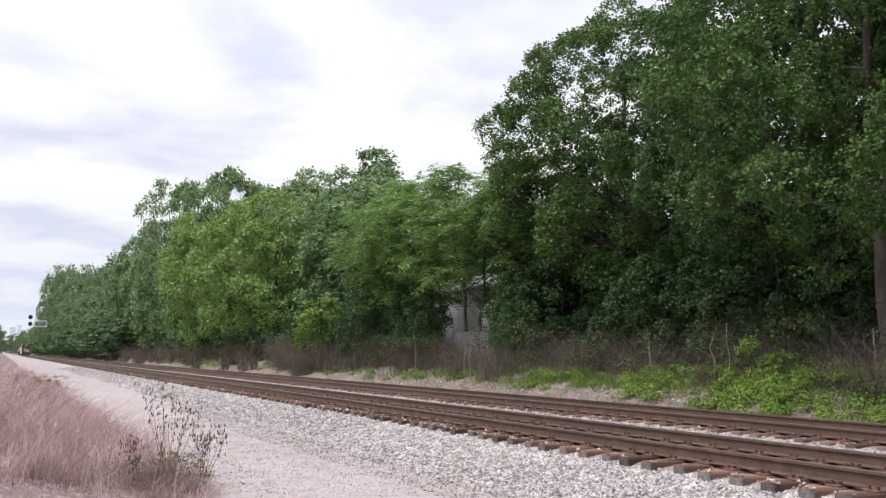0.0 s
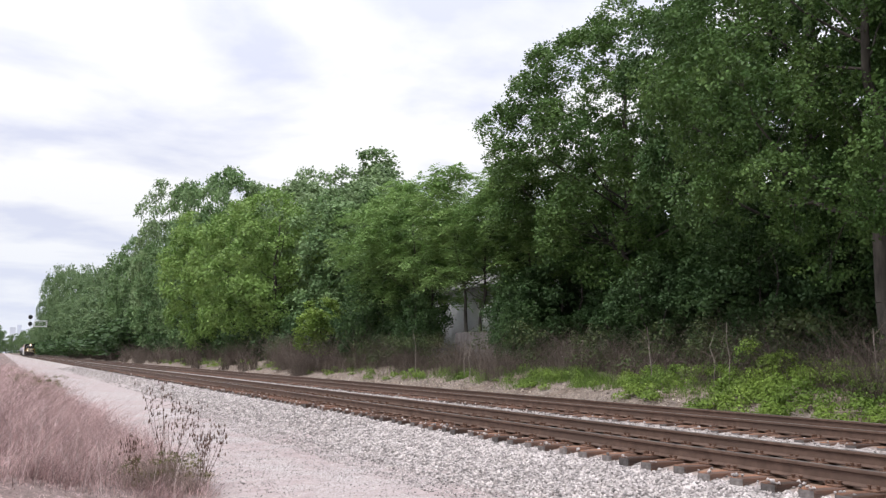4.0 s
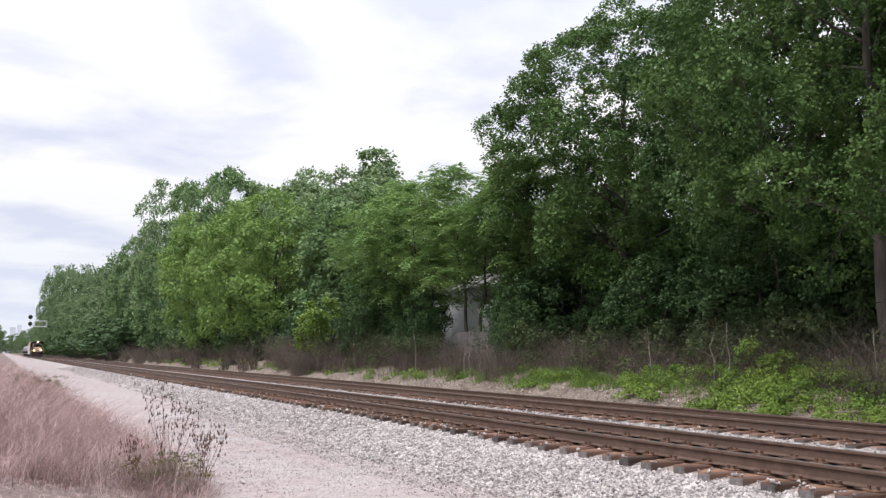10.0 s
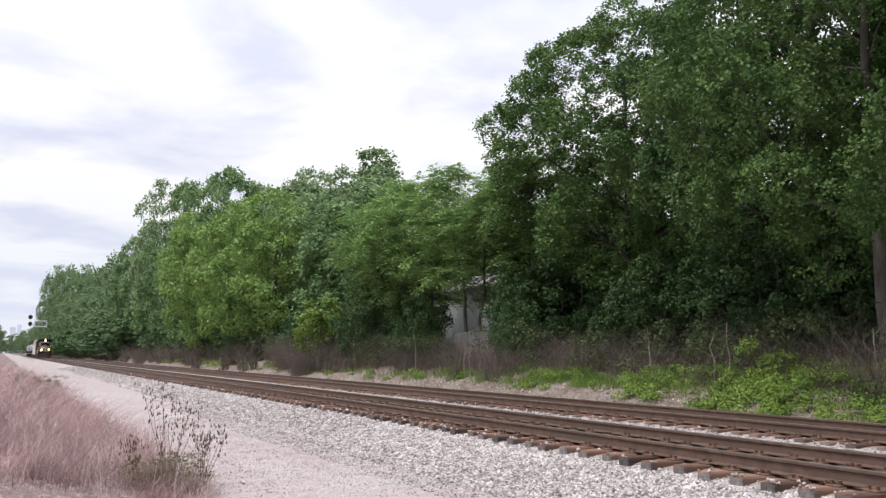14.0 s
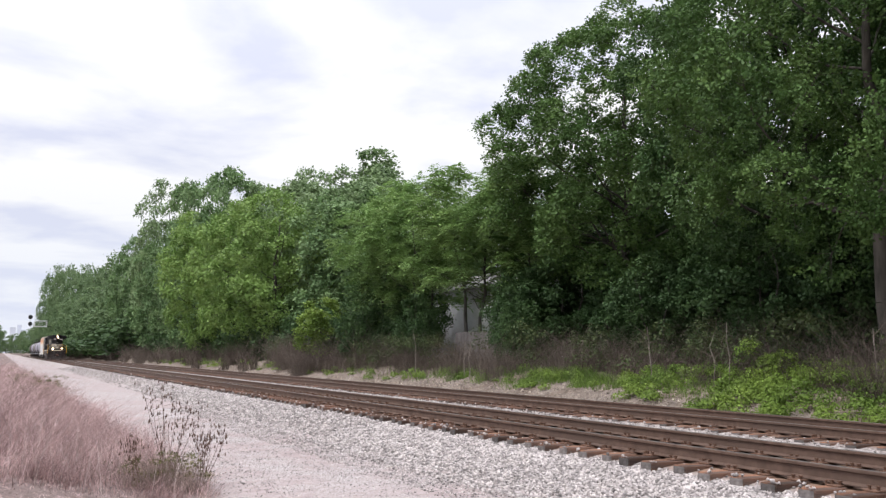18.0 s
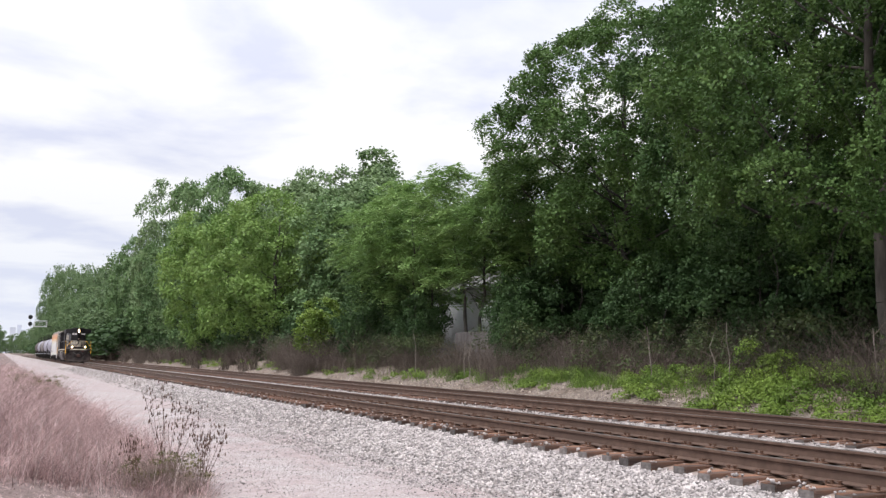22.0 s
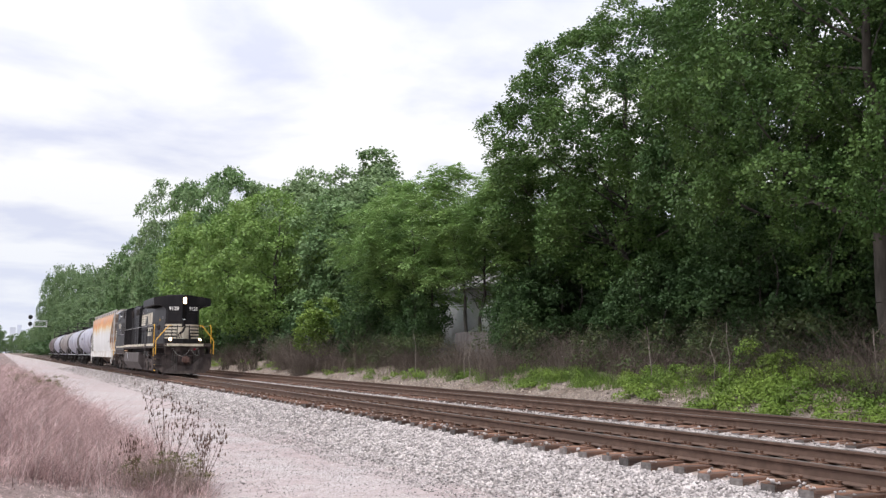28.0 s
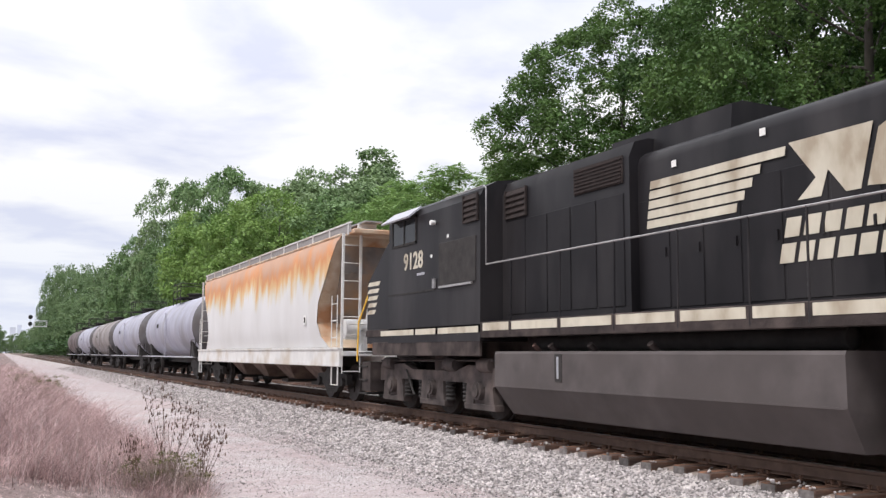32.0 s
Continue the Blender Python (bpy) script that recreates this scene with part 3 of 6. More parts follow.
# ---------------------------------------------------------------- trees
def build_trees():
    oak = tree_meshes("oak", 11, 17, 6.3, 2.4, 205, 44, 16, 0.115, LEAF_OAK, bough=0.14, trunk_r=0.26, full=1.0, relief=0.2, gaps=0.0)
    oak2 = tree_meshes("oak", 12, 18, 6.6, 1.6, 170, 60, 16, 0.11, LEAF_DARK, bough=0.14, trunk_r=0.28, relief=0.6, gaps=0.22)
    oak3 = tree_meshes("oak", 25, 18, 6.6, 2.6, 190, 56, 17, 0.10, LEAF_OAK, bough=0.14, trunk_r=0.25, relief=0.4, gaps=0.22)
    oak_far = tree_meshes("oak", 22, 18, 6.6, 2.2, 110, 18, 10, 0.27, LEAF_DARK, bough=0.16, trunk_r=0.26)
    young = tree_meshes("young_tree", 13, 11, 3.7, 2.9, 60, 6, 7, 0.23, LEAF_PINNATE, bough=0.22, trunk_r=0.11, fork=2, frond=5, full=1.0)
    young2 = tree_meshes("young_tree", 28, 11, 3.7, 2.6, 66, 6, 7, 0.23, LEAF_PINNATE, bough=0.22, trunk_r=0.10, fork=2, frond=5, full=1.0)
    maple = tree_meshes("maple", 14, 14, 7.0, 0.4, 105, 34, 12, 0.22, LEAF_BRIGHT, bough=0.155, trunk_r=0.25)
    elm = tree_meshes("elm", 15, 20, 6.8, 0.4, 92, 25, 12, 0.32, LEAF_ELM, bough=0.17, trunk_r=0.3)
    grey = tree_meshes("cottonwood", 16, 20, 5.8, 0.8, 88, 24, 12, 0.30, LEAF_GREY, bough=0.175, trunk_r=0.28)
    airy = tree_meshes("cottonwood", 36, 20, 5.8, 0.8, 90, 18, 12, 0.31, LEAF_GREY, bough=0.15, trunk_r=0.34)
    poplar = tree_meshes("poplar", 17, 19, 3.2, 2.0, 70, 14, 12, 0.28, LEAF_GREY, bough=0.2, trunk_r=0.2, top=0.55, full=1.1, relief=0.3)
    small = tree_meshes("sapling", 18, 4.6, 1.6, 0.5, 30, 20, 12, 0.13, LEAF_IVY, bough=0.2, trunk_r=0.05)
    shrub = tree_meshes("shrub", 19, 5.0, 2.3, 0.1, 40, 17, 13, 0.118, LEAF_SHRUB_SHADED, bough=0.19, trunk_r=0.06, fork=2)
    thin_shrub = tree_meshes("shrub", 24, 5.0, 2.3, 0.1, 24, 9, 9, 0.32, LEAF_SHRUB_SHADED, bough=0.22, trunk_r=0.06, fork=2)
    far = tree_meshes("far_tree", 20, 20, 6.4, -0.5, 100, 11, 10, 0.43, LEAF_FAR, bough=0.18, trunk_r=0.3, full=0.6)
    size = {"oak": 17, "oak2": 18, "oak3": 18, "oak_far": 18, "young": 11, "young2": 11, "maple": 14, "elm": 20, "grey": 20, "airy": 20, "poplar": 19, "small": 4.6, "shrub": 5.0, "far": 20}
    kinds = {"oak": oak, "oak2": oak2, "oak3": oak3, "oak_far": oak_far, "young": young, "young2": young2, "maple": maple, "elm": elm, "grey": grey, "airy": airy, "poplar": poplar, "small": small, "shrub": shrub, "far": far}
    tall_oak, dark_oak, back_oak = "tall green oak with a dense rounded crown", "tall dark green oak above the railway bank", "tall dark green oak standing behind the others"
    belt, bush = "dark green tree in the dense tree belt", "green shrub below the trees, canopy shade in its leaf colour"
    rows = [  # kind, x, y, turn, height, breadth factor, label
        ("oak", 24.2, 30.4, 0, 16.2, 1.12, tall_oak), ("oak2", 24.2, 20.6, 40, 19.5, 1.0, dark_oak), ("oak3", 19.9, 14.75, 60, 17.0, 0.95, "large dark oak with a thick trunk"),
        ("oak", 25.0, 12.0, 120, 19, 1.05, tall_oak), ("oak_far", 21.0, 3.0, 75, 17, 1.0, tall_oak), ("oak_far", 31.5, 27.0, 250, 19, 1.05, back_oak),
        ("oak_far", 32.0, 15.0, 300, 19, 1.1, back_oak), ("oak_far", 34.0, 38.0, 20, 10, 0.8, back_oak),
        ("young", 20.9, 38.6, 0, 10.4, 1.0, "young forked tree with drooping green leaves"), ("young2", 21.0, 45.3, 130, 11.0, 1.0, "young forked tree with drooping green leaves"),
        ("young", 22.6, 34.6, 230, 10.8, 0.95, "young forked tree with drooping green leaves"), ("young2", 21.8, 50.8, 300, 11.0, 1.1, "young forked tree with drooping green leaves"),
        ("maple", 20.8, 74.0, 0, 14.6, 1.1, "broad bright green maple reaching to the ground"), ("maple", 20.5, 91.0, 140, 16.0, 1.05, "broad bright green maple reaching to the ground"),
        ("elm", 24.5, 65.0, 0, 13.5, 0.85, belt), ("elm", 25.0, 112.0, 80, 24.2, 1.0, "tall dark green elm above the tree belt"), ("elm", 24.5, 126.0, 10, 25.6, 0.95, "tall dark green elm above the tree belt"),
        ("airy", 23.0, 146.0, 0, 29.0, 1.05, "tall grey-green cottonwood with an airy crown"), ("grey", 31.0, 98.0, 90, 21.6, 1.05, "tall grey-green cottonwood with an airy crown"),
        ("grey", 30.0, 85.0, 200, 18.6, 1.0, "tall grey-green cottonwood with an airy crown"), ("poplar", 30.5, 75.0, 0, 20.0, 1.45, "slender light green poplar rising above the belt"),
        ("grey", 29.5, 92.0, 40, 20.7, 1.0, "grey-green tree in the tree belt"), ("grey", 27.5, 104.0, 260, 22.0, 1.0, "grey-green tree in the tree belt"), ("grey", 27.5, 70.0, 300, 16.8, 0.95, "grey-green tree in the tree belt"), ("grey", 33.0, 62.0, 120, 13.0, 0.8, "grey-green tree in the tree belt"),
        ("small", 17.9, 53.5, 0, 4.5, 1.15, "small bright green sapling on the bank"), ("shrub", 18.8, 49.0, 50, 5.0, 0.85, bush), ("shrub", 19.6, 42.4, 80, 3.9, 0.9, bush), ("shrub", 20.9, 45.4, 10, 4.8, 0.9, bush), ("shrub", 19.3, 32.0, 10, 3.0, 0.85, bush), ("shrub", 20.6, 34.0, 120, 4.4, 0.85, bush), ("shrub", 21.0, 33.4, 200, 4.4, 0.9, bush),
        ("elm", 20.5, 160.0, 200, 20.5, 0.8, belt), ("elm", 20.5, 130.0, 20, 17.0, 0.8, belt), ("elm", 20.8, 110.0, 320, 15.0, 0.75, belt), ("elm", 34.0, 60.0, 50, 13.0, 0.9, belt), ("elm", 36.0, 48.0, 150, 12.0, 0.9, belt),
    ]
    rng = random.Random(6)
    y = 3.0
    while y < 130:      # shrubs close the ground under the trees
        if not 37.0 < y < 42.4:
            rows.append(("shrub", 22.4 + rng.uniform(-0.7, 0.7), y, rng.uniform(0, 360), rng.uniform(3.6, 5.6), rng.uniform(0.95, 1.2), bush))
        rows.append(("shrub", 25.5 + rng.uniform(-1, 1), y + 1.2, rng.uniform(0, 360), rng.uniform(5, 7.5), rng.uniform(1.1, 1.5), bush))
        if y < 42 and not 33 < y:
            rows.append(("shrub", 29.5, y + 0.6, rng.uniform(0, 360), rng.uniform(6, 8), 1.5, bush))
        rows.append(("shrub", 35.5, y, rng.uniform(0, 360), rng.uniform(6, 9), 1.7, bush))
        if y > 55:
            rows.append(("shrub", 20.0 + rng.uniform(-0.5, 0.5), y + 2, rng.uniform(0, 360), rng.uniform(3, 4.6), 1.2, bush))
        y += 2.9 if y < 50 else 3.6
    for kind, x, y, turn, h, wide, label in rows:
        if kind == "shrub" and ((24 < x and 38.0 < y < 56) or (20 < x < 27.5 and abs(y - 40 - 1.9 * (x - 21)) < 2.9)):
            continue
        s = h / size[kind]
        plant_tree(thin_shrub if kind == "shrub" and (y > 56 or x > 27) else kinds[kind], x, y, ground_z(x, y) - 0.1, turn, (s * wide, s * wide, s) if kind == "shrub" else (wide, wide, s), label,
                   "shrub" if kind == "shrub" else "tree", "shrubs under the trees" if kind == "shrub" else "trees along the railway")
    for i, (x, y, h) in enumerate(((20.5, 172, 20), (20.5, 192, 19.5), (20.5, 215, 20), (20.5, 240, 21), (20.5, 268, 25), (20.5, 298, 28), (20.0, 332, 31), (19.6, 370, 34), (19.4, 412, 37),
                                   (19.2, 475, 37), (21, 508, 21), (21, 560, 20), (21, 620, 20), (26, 182, 21), (31, 100, 13), (32, 118, 14), (32, 136, 15), (30, 155, 17), (33, 84, 12), (19.5, 182, 14), (19.5, 204, 14), (19.5, 228, 15), (19.5, 254, 16), (19.2, 283, 18), (26, 230, 22), (27, 285, 25), (28, 350, 28))):
        plant_tree(far, x, y, ground_z(x, y) - 0.2, i * 77, (0.95, 0.95, h / 20), "distant dark green tree in the belt", "tree", "distant trees along the railway")
    for i in range(40):
        y = 150 + i * 11
        plant_tree(thin_shrub, 18.6 + rng.uniform(-0.5, 0.8), y, ground_z(18.6, y) - 0.2, rng.uniform(0, 360), (2.2, 3.4, rng.uniform(0.9, 1.5)), bush, "shrub", "shrubs under the trees")
    for i, (x, y, h) in enumerate(((-4.0, 255, 10.6), (-6.5, 225, 9.0), (-9, 290, 11), (-5, 330, 12))):
        plant_tree(elm, x, y, -0.4, i * 50, (0.75, 0.75, h / 20), "distant dark tree beyond the gravel road", "tree", "distant trees beyond the road")
    for i, (x, y, h) in enumerate(((26, 690, 20), (24, 790, 21), (22, 900, 22), (21, 1020, 22), (15, 1120, 22), (10, 1160, 22), (4, 1230, 17), (-4, 1300, 13), (-12, 1350, 12), (-21, 1330, 12))):
        plant_tree(far, x, y, 0.6, i * 61, (1.5, 1.5, h / 20), "pale distant tree at the end of the line", "tree", "distant trees along the railway")


def build_undergrowth():
    """Leaves of low bushes that close the woods near the ground."""
    rng = np.random.default_rng(21)
    n = 900
    y = np.concatenate([rng.uniform(-3, 60, 600), rng.uniform(60, 170, 300)])
    x = np.concatenate([rng.uniform(22.5, 31, 600), rng.uniform(21, 26, 300)])
    keep = ~((x > 21) & (np.abs((y - 38.4) - (x - 20.5) * 1.9) < 5.5))
    x, y = x[keep], y[keep]
    cs = np.stack([x, y, heights(x, y) + rng.uniform(0.0, 3.0, len(x))], -1)
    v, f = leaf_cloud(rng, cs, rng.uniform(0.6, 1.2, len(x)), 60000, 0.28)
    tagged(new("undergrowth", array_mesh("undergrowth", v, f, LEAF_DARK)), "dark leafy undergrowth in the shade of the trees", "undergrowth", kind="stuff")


build_trees()
build_undergrowth()

# ---------------------------------------------------------------- undergrowth and grass
def ribbons(rng, x, y, z, height, width, lean, segments=3, wind=(0.0, 0.0), crook=0.03):
    """Upright blades or twigs as bent, tapering strips."""
    n = len(x)
    a = rng.uniform(0, 6.28, n)
    side = np.stack([np.cos(a), np.sin(a), np.zeros(n)], -1)
    b = rng.uniform(0, 6.28, n)
    tip = np.stack([np.cos(b), np.sin(b)], -1) * (lean * rng.uniform(0.2, 1.3, n) * height)[:, None] + np.array(wind) * height[:, None]
    kink = rng.normal(size=(segments + 1, n, 3)) * crook * height[None, :, None]
    rows = []
    for i in range(segments + 1):
        t = i / segments
        c = np.stack([x + tip[:, 0] * t * t, y + tip[:, 1] * t * t, z + height * t * (1 - 0.12 * t)], -1) + (kink[i] if i else 0)
        w = side * (width * (1 - 0.8 * t))[:, None]
        rows += [c - w, c + w]
    v = np.stack(rows, 1)
    k = 2 * (segments + 1)
    q = np.array([(2 * i, 2 * i + 1, 2 * i + 3, 2 * i + 2) for i in range(segments)])
    f = (q[None] + (np.arange(n) * k)[:, None, None]).reshape(-1, 4)
    return v.reshape(-1, 3), f


def stuff(name, v, f, mat, label, category):
    return tagged(new(name, array_mesh(name, v, f, mat)), label, category, kind="stuff")


def build_brush():
    """Bare bushes: twigs that fan out from one root, and single twigs between them."""
    rng = np.random.default_rng(8)
    cy = np.concatenate([rng.uniform(5, 24, 70), rng.uniform(24, 62, 190), rng.uniform(62, 260, 230)])
    cx = np.where(cy > 50, 15.9, 17.3) + rng.beta(1.6, 1.7, len(cy)) * 3.2 + 0.5 * np.sin(cy * 0.35)
    ch = rng.uniform(0.5, 2.2, len(cy)) * np.where(cy > 46, 1.45, 1.0) * np.where(cy < 24, 1.15, 1.0)
    per = np.where(cy < 62, 120, 60)
    k = np.repeat(np.arange(len(cy)), per)
    n = len(k)
    x, y = cx[k] + rng.normal(size=n) * 0.22, cy[k] + rng.normal(size=n) * 0.30
    h = ch[k] * rng.uniform(0.45, 1.0, n)
    v1, f1 = ribbons(rng, x, y, heights(x, y), h, rng.uniform(0.0025, 0.0065, n) * np.where(y > 62, 3.4, 1.0) * np.where(y > 150, 1.6, 1.0), 1.05, 3)
    n = 9000
    y = np.concatenate([rng.uniform(4, 62, 7000), rng.uniform(62, 260, 2000)])
    x = 16.8 + rng.beta(1.6, 1.6, n) * 3.6
    v2, f2 = ribbons(rng, x, y, heights(x, y), rng.uniform(0.2, 0.9, n), rng.uniform(0.003, 0.007, n) * np.where(y > 62, 3.0, 1.0), 1.2, 4)
    m = 150
    y = np.concatenate([rng.uniform(6, 48, 110), rng.uniform(48, 110, 40)])
    x = rng.uniform(17.6, 20.2, m)
    cs = np.stack([x, y, heights(x, y) + rng.uniform(0.2, 1.5, m)], -1)
    v, f = leaf_cloud(rng, cs, rng.uniform(0.3, 0.8, m), 15000, 0.085)
    stuff("brush_leaves", v, f, LEAF_BRUSH, "sparse olive leaves among the bare twigs", "foliage")
    stuff("brush", np.concatenate([v1, v2]), np.concatenate([f1, f2 + len(v1)]), TWIG, "tangle of bare brownish twigs along the bank", "brush")


def build_ivy():
    rng = np.random.default_rng(9)
    cs, rs = [], []
    for y0, y1, x0, x1, n, hi in ((5.5, 17.6, 15.5, 18.6, 330, 0.55), (15.8, 18.2, 16.6, 17.8, 40, 0.80), (18.6, 23.5, 16.9, 18.4, 50, 0.45), (19.0, 20.6, 15.9, 16.6, 14, 0.35), (24.2, 27.5, 16.4, 17.6, 22, 0.25),
                                  (28, 34, 16.8, 18.2, 14, 0.18), (60, 110, 16.4, 17.6, 60, 0.3), (36, 60, 16.3, 17.4, 30, 0.22)):
        for _ in range(n):
            x, y = rng.uniform(x0, x1), rng.uniform(y0, y1)
            t = (x - x0) / (x1 - x0)
            cs.append((x, y, ground_z(x, y) + hi * (0.15 + 0.85 * t) * rng.uniform(0.3, 1.0)))
            rs.append(rng.uniform(0.16, 0.36))
    for y, x, z in ((17.0, 17.3, 1.15), (17.3, 17.4, 0.95), (10.2, 17.6, 1.1), (9.8, 17.9, 1.55), (9.4, 18.1, 1.9), (12.4, 18.0, 1.0), (9.9, 18.4, 2.3)):
        cs.append((x, y, ground_z(x, y) + z)), rs.append(0.32)
    v, f = leaf_cloud(rng, np.array(cs), np.array(rs), 92000, 0.056, 0.5)
    stuff("ivy_cover", v, f, LEAF_IVY, "bright green creeper and nettles covering the bank", "ground cover")
    n = 17000
    y = np.concatenate([rng.uniform(28, 36, 4500), rng.uniform(23.8, 27.8, 6500), rng.uniform(18, 24, 2500), rng.uniform(36, 120, 3500)])
    x = 16.2 + rng.beta(1.6, 1.3, n) * 2.1
    tuft = np.array([noise.noise(Vector((a * 1.3, b * 0.9, 7.0))) for a, b in zip(x, y)])
    keep = tuft + 0.5 * (x - 17.1) > rng.uniform(-0.35, 0.25, n)
    x, y = x[keep], y[keep]
    n = len(x)
    v, f = ribbons(rng, x, y, heights(x, y), rng.uniform(0.12, 0.40, n), rng.uniform(0.005, 0.010, n), 0.8)
    stuff("bank_grass", v, f, GREEN_GRASS, "short green grass on the earth bank", "grass")
    # broken stone and clods on the bare slope
    n = 9000
    y = np.concatenate([rng.uniform(8, 40, 6500), rng.uniform(40, 75, 2500)])
    x = 15.0 + rng.beta(1.3, 1.8, n) * 2.6
    size = 0.014 + 0.05 * rng.uniform(size=n) ** 5 + 0.012 * rng.uniform(size=n)
    v, f = stones_cloud(rng, x, y, heights(x, y) + size * 0.2, size)
    stuff("bank_stones", v, f, BANK_STONE, "tan broken stone and clods on the bare bank", "gravel")
    n = 700
    x, y = 15.4 + rng.beta(1.4, 1.4, n) * 2.2, rng.uniform(16, 46, n)
    z = heights(x, y) + 0.015
    a, ln, wd = rng.uniform(0, 6.28, n), rng.uniform(0.08, 0.45, n), rng.uniform(0.004, 0.014, n)
    c, q = np.cos(a), np.sin(a)
    v = np.stack([np.stack([x + c * ln * i - q * wd * j, y + q * ln * i + c * wd * j, z + heights(x + c * ln * i, y + q * ln * i) - heights(x, y) + 0.012 * (i > 0)], -1) for i, j in ((-1, -1), (1, -1), (1, 1), (-1, 1))], 1).reshape(-1, 3)
    stuff("fallen_sticks", v, np.arange(n * 4).reshape(-1, 4), TWIG, "fallen dry sticks lying on the bank", "sticks")


def build_dry_grass():
    rng = np.random.default_rng(10)
    tufts, per = 2300, 21
    ty = np.concatenate([rng.uniform(10.6, 18, 1050), rng.uniform(18, 30, 750), rng.uniform(30, 62, 500)])
    tx = rng.uniform(-2.0, 2.3, tufts) + 0.25 * np.sin(ty * 0.8)
    k = np.repeat(np.arange(tufts), per)
    n = len(k)
    x, y = tx[k] + rng.normal(size=n) * 0.09, ty[k] + rng.normal(size=n) * 0.12
    tall = (0.60 + 0.36 * np.clip((1.9 - x) / 1.5, 0, 1) + 0.12 * np.sin(y * 1.1)) * rng.uniform(0.4, 1.25, tufts)[k]
    h = rng.uniform(0.5, 1.1, n) * tall * np.where(y < 12.2, 0.55, 1.0)
    v, f = ribbons(rng, x, y, heights(x, y) - 0.02, h, rng.uniform(0.0011, 0.0030, n) * (1 + y / 30), 0.95, 4, (0.16, -0.08), 0.016)
    stuff("dry_grass", v, f, DRY_GRASS, "tall dry reddish-brown grass beside the road", "grass")
    # matted lower growth
    n = 9000
    y = np.concatenate([rng.uniform(11.2, 18, 5500), rng.uniform(18, 60, 3500)])
    x = rng.uniform(-2.0, 2.35, n) + 0.25 * np.sin(y * 0.8)
    v, f = ribbons(rng, x, y, heights(x, y) - 0.02, rng.uniform(0.10, 0.40, n), rng.uniform(0.002, 0.005, n) * (1 + y / 30), 1.6, 4, (0.25, -0.1))
    stuff("matted_grass", v, f, MATTED, "low matted dead grass under the taller stems", "grass")
    # pale straw stems that stand out of the grass
    n = 480
    x, y = rng.uniform(-0.6, 2.1, n), rng.uniform(10.4, 18, n)
    v, f = ribbons(rng, x, y, heights(x, y), rng.uniform(0.4, 1.0, n), rng.uniform(0.0015, 0.0038, n), 0.55, 4, (0.12, -0.08), 0.012)
    stuff("straw_stems", v, f, surface("straw", (0.42, 0.33, 0.31), (0.66, 0.56, 0.53), scale=4, rough=0.9, bump=0, island=0.25), "pale bleached straw stems in the grass", "grass")
    # litter of broken stems at the front edge
    n = 5200
    x, y = rng.uniform(-0.6, 2.5, n), rng.uniform(9.0, 13.2, n)
    z = heights(x, y) + 0.012
    a = rng.uniform(0, 6.28, n)
    L, w = rng.uniform(0.015, 0.08, n), rng.uniform(0.002, 0.006, n)
    c, s = np.cos(a), np.sin(a)
    v = np.stack([np.stack([x + c * L * i - s * w * j, y + s * L * i + c * w * j, z + 0.02 * k], -1) for i, j, k in ((-1, -1, 0), (1, -1, 1), (1, 1, 1), (-1, 1, 0))], 1).reshape(-1, 3)
    stuff("plant_litter", v, np.arange(n * 4).reshape(-1, 4), surface("litter", (0.20, 0.130, 0.122), (0.50, 0.385, 0.37), scale=3, rough=0.95, bump=0, island=0.4), "pinkish-grey litter of broken dry stems", "litter")


def build_weed(x, y, seed, stalks, tall, label):
    rng = np.random.default_rng(seed)
    ob = thing("dead_weed", x, y, ground_z(x, y) - 0.02, 0, label, "weed", "weeds beside the road")
    for i in range(stalks):
        a = rng.uniform(0, 6.28)
        r = rng.uniform(0.05, 0.42) * tall
        h = tall * rng.uniform(0.72, 1.0)
        pts = [Vector((0.06 * math.cos(a), 0.06 * math.sin(a), 0))]
        for t in (0.3, 0.6, 0.85, 1.0):
            pts.append(Vector((math.cos(a) * r * t + rng.normal() * 0.015, math.sin(a) * r * t + rng.normal() * 0.015, h * t)))
        g = Geo()
        for k in range(4):
            g.tube(pts[k], pts[k + 1], 0.0044 - 0.0009 * k, 0.0035 - 0.0009 * k, n=5, caps=False)
        st = part("stalk", g, STALK, ob)
        p = Geo()
        for k in range(rng.integers(7, 14)):
            t = rng.uniform(0.55, 1.0)
            j = 2 if t < 0.6 else (3 if t < 0.85 else 4)
            c = pts[j - 1].lerp(pts[j], rng.uniform(0, 1))
            e = c + Vector((rng.normal() * 0.05, rng.normal() * 0.05, rng.uniform(-0.02, 0.05)))
            p.tube(c, e, 0.002, n=4, caps=False)
            p.lathe([(e.z - 0.024, 0.002), (e.z - 0.008, 0.0080), (e.z + 0.012, 0.006), (e.z + 0.024, 0.002)], (e.x, e.y), "z", 6)
        tagged(part("seed_head", p, STALK, st, "dark dry seed pods"), kind="stuff")
    return ob


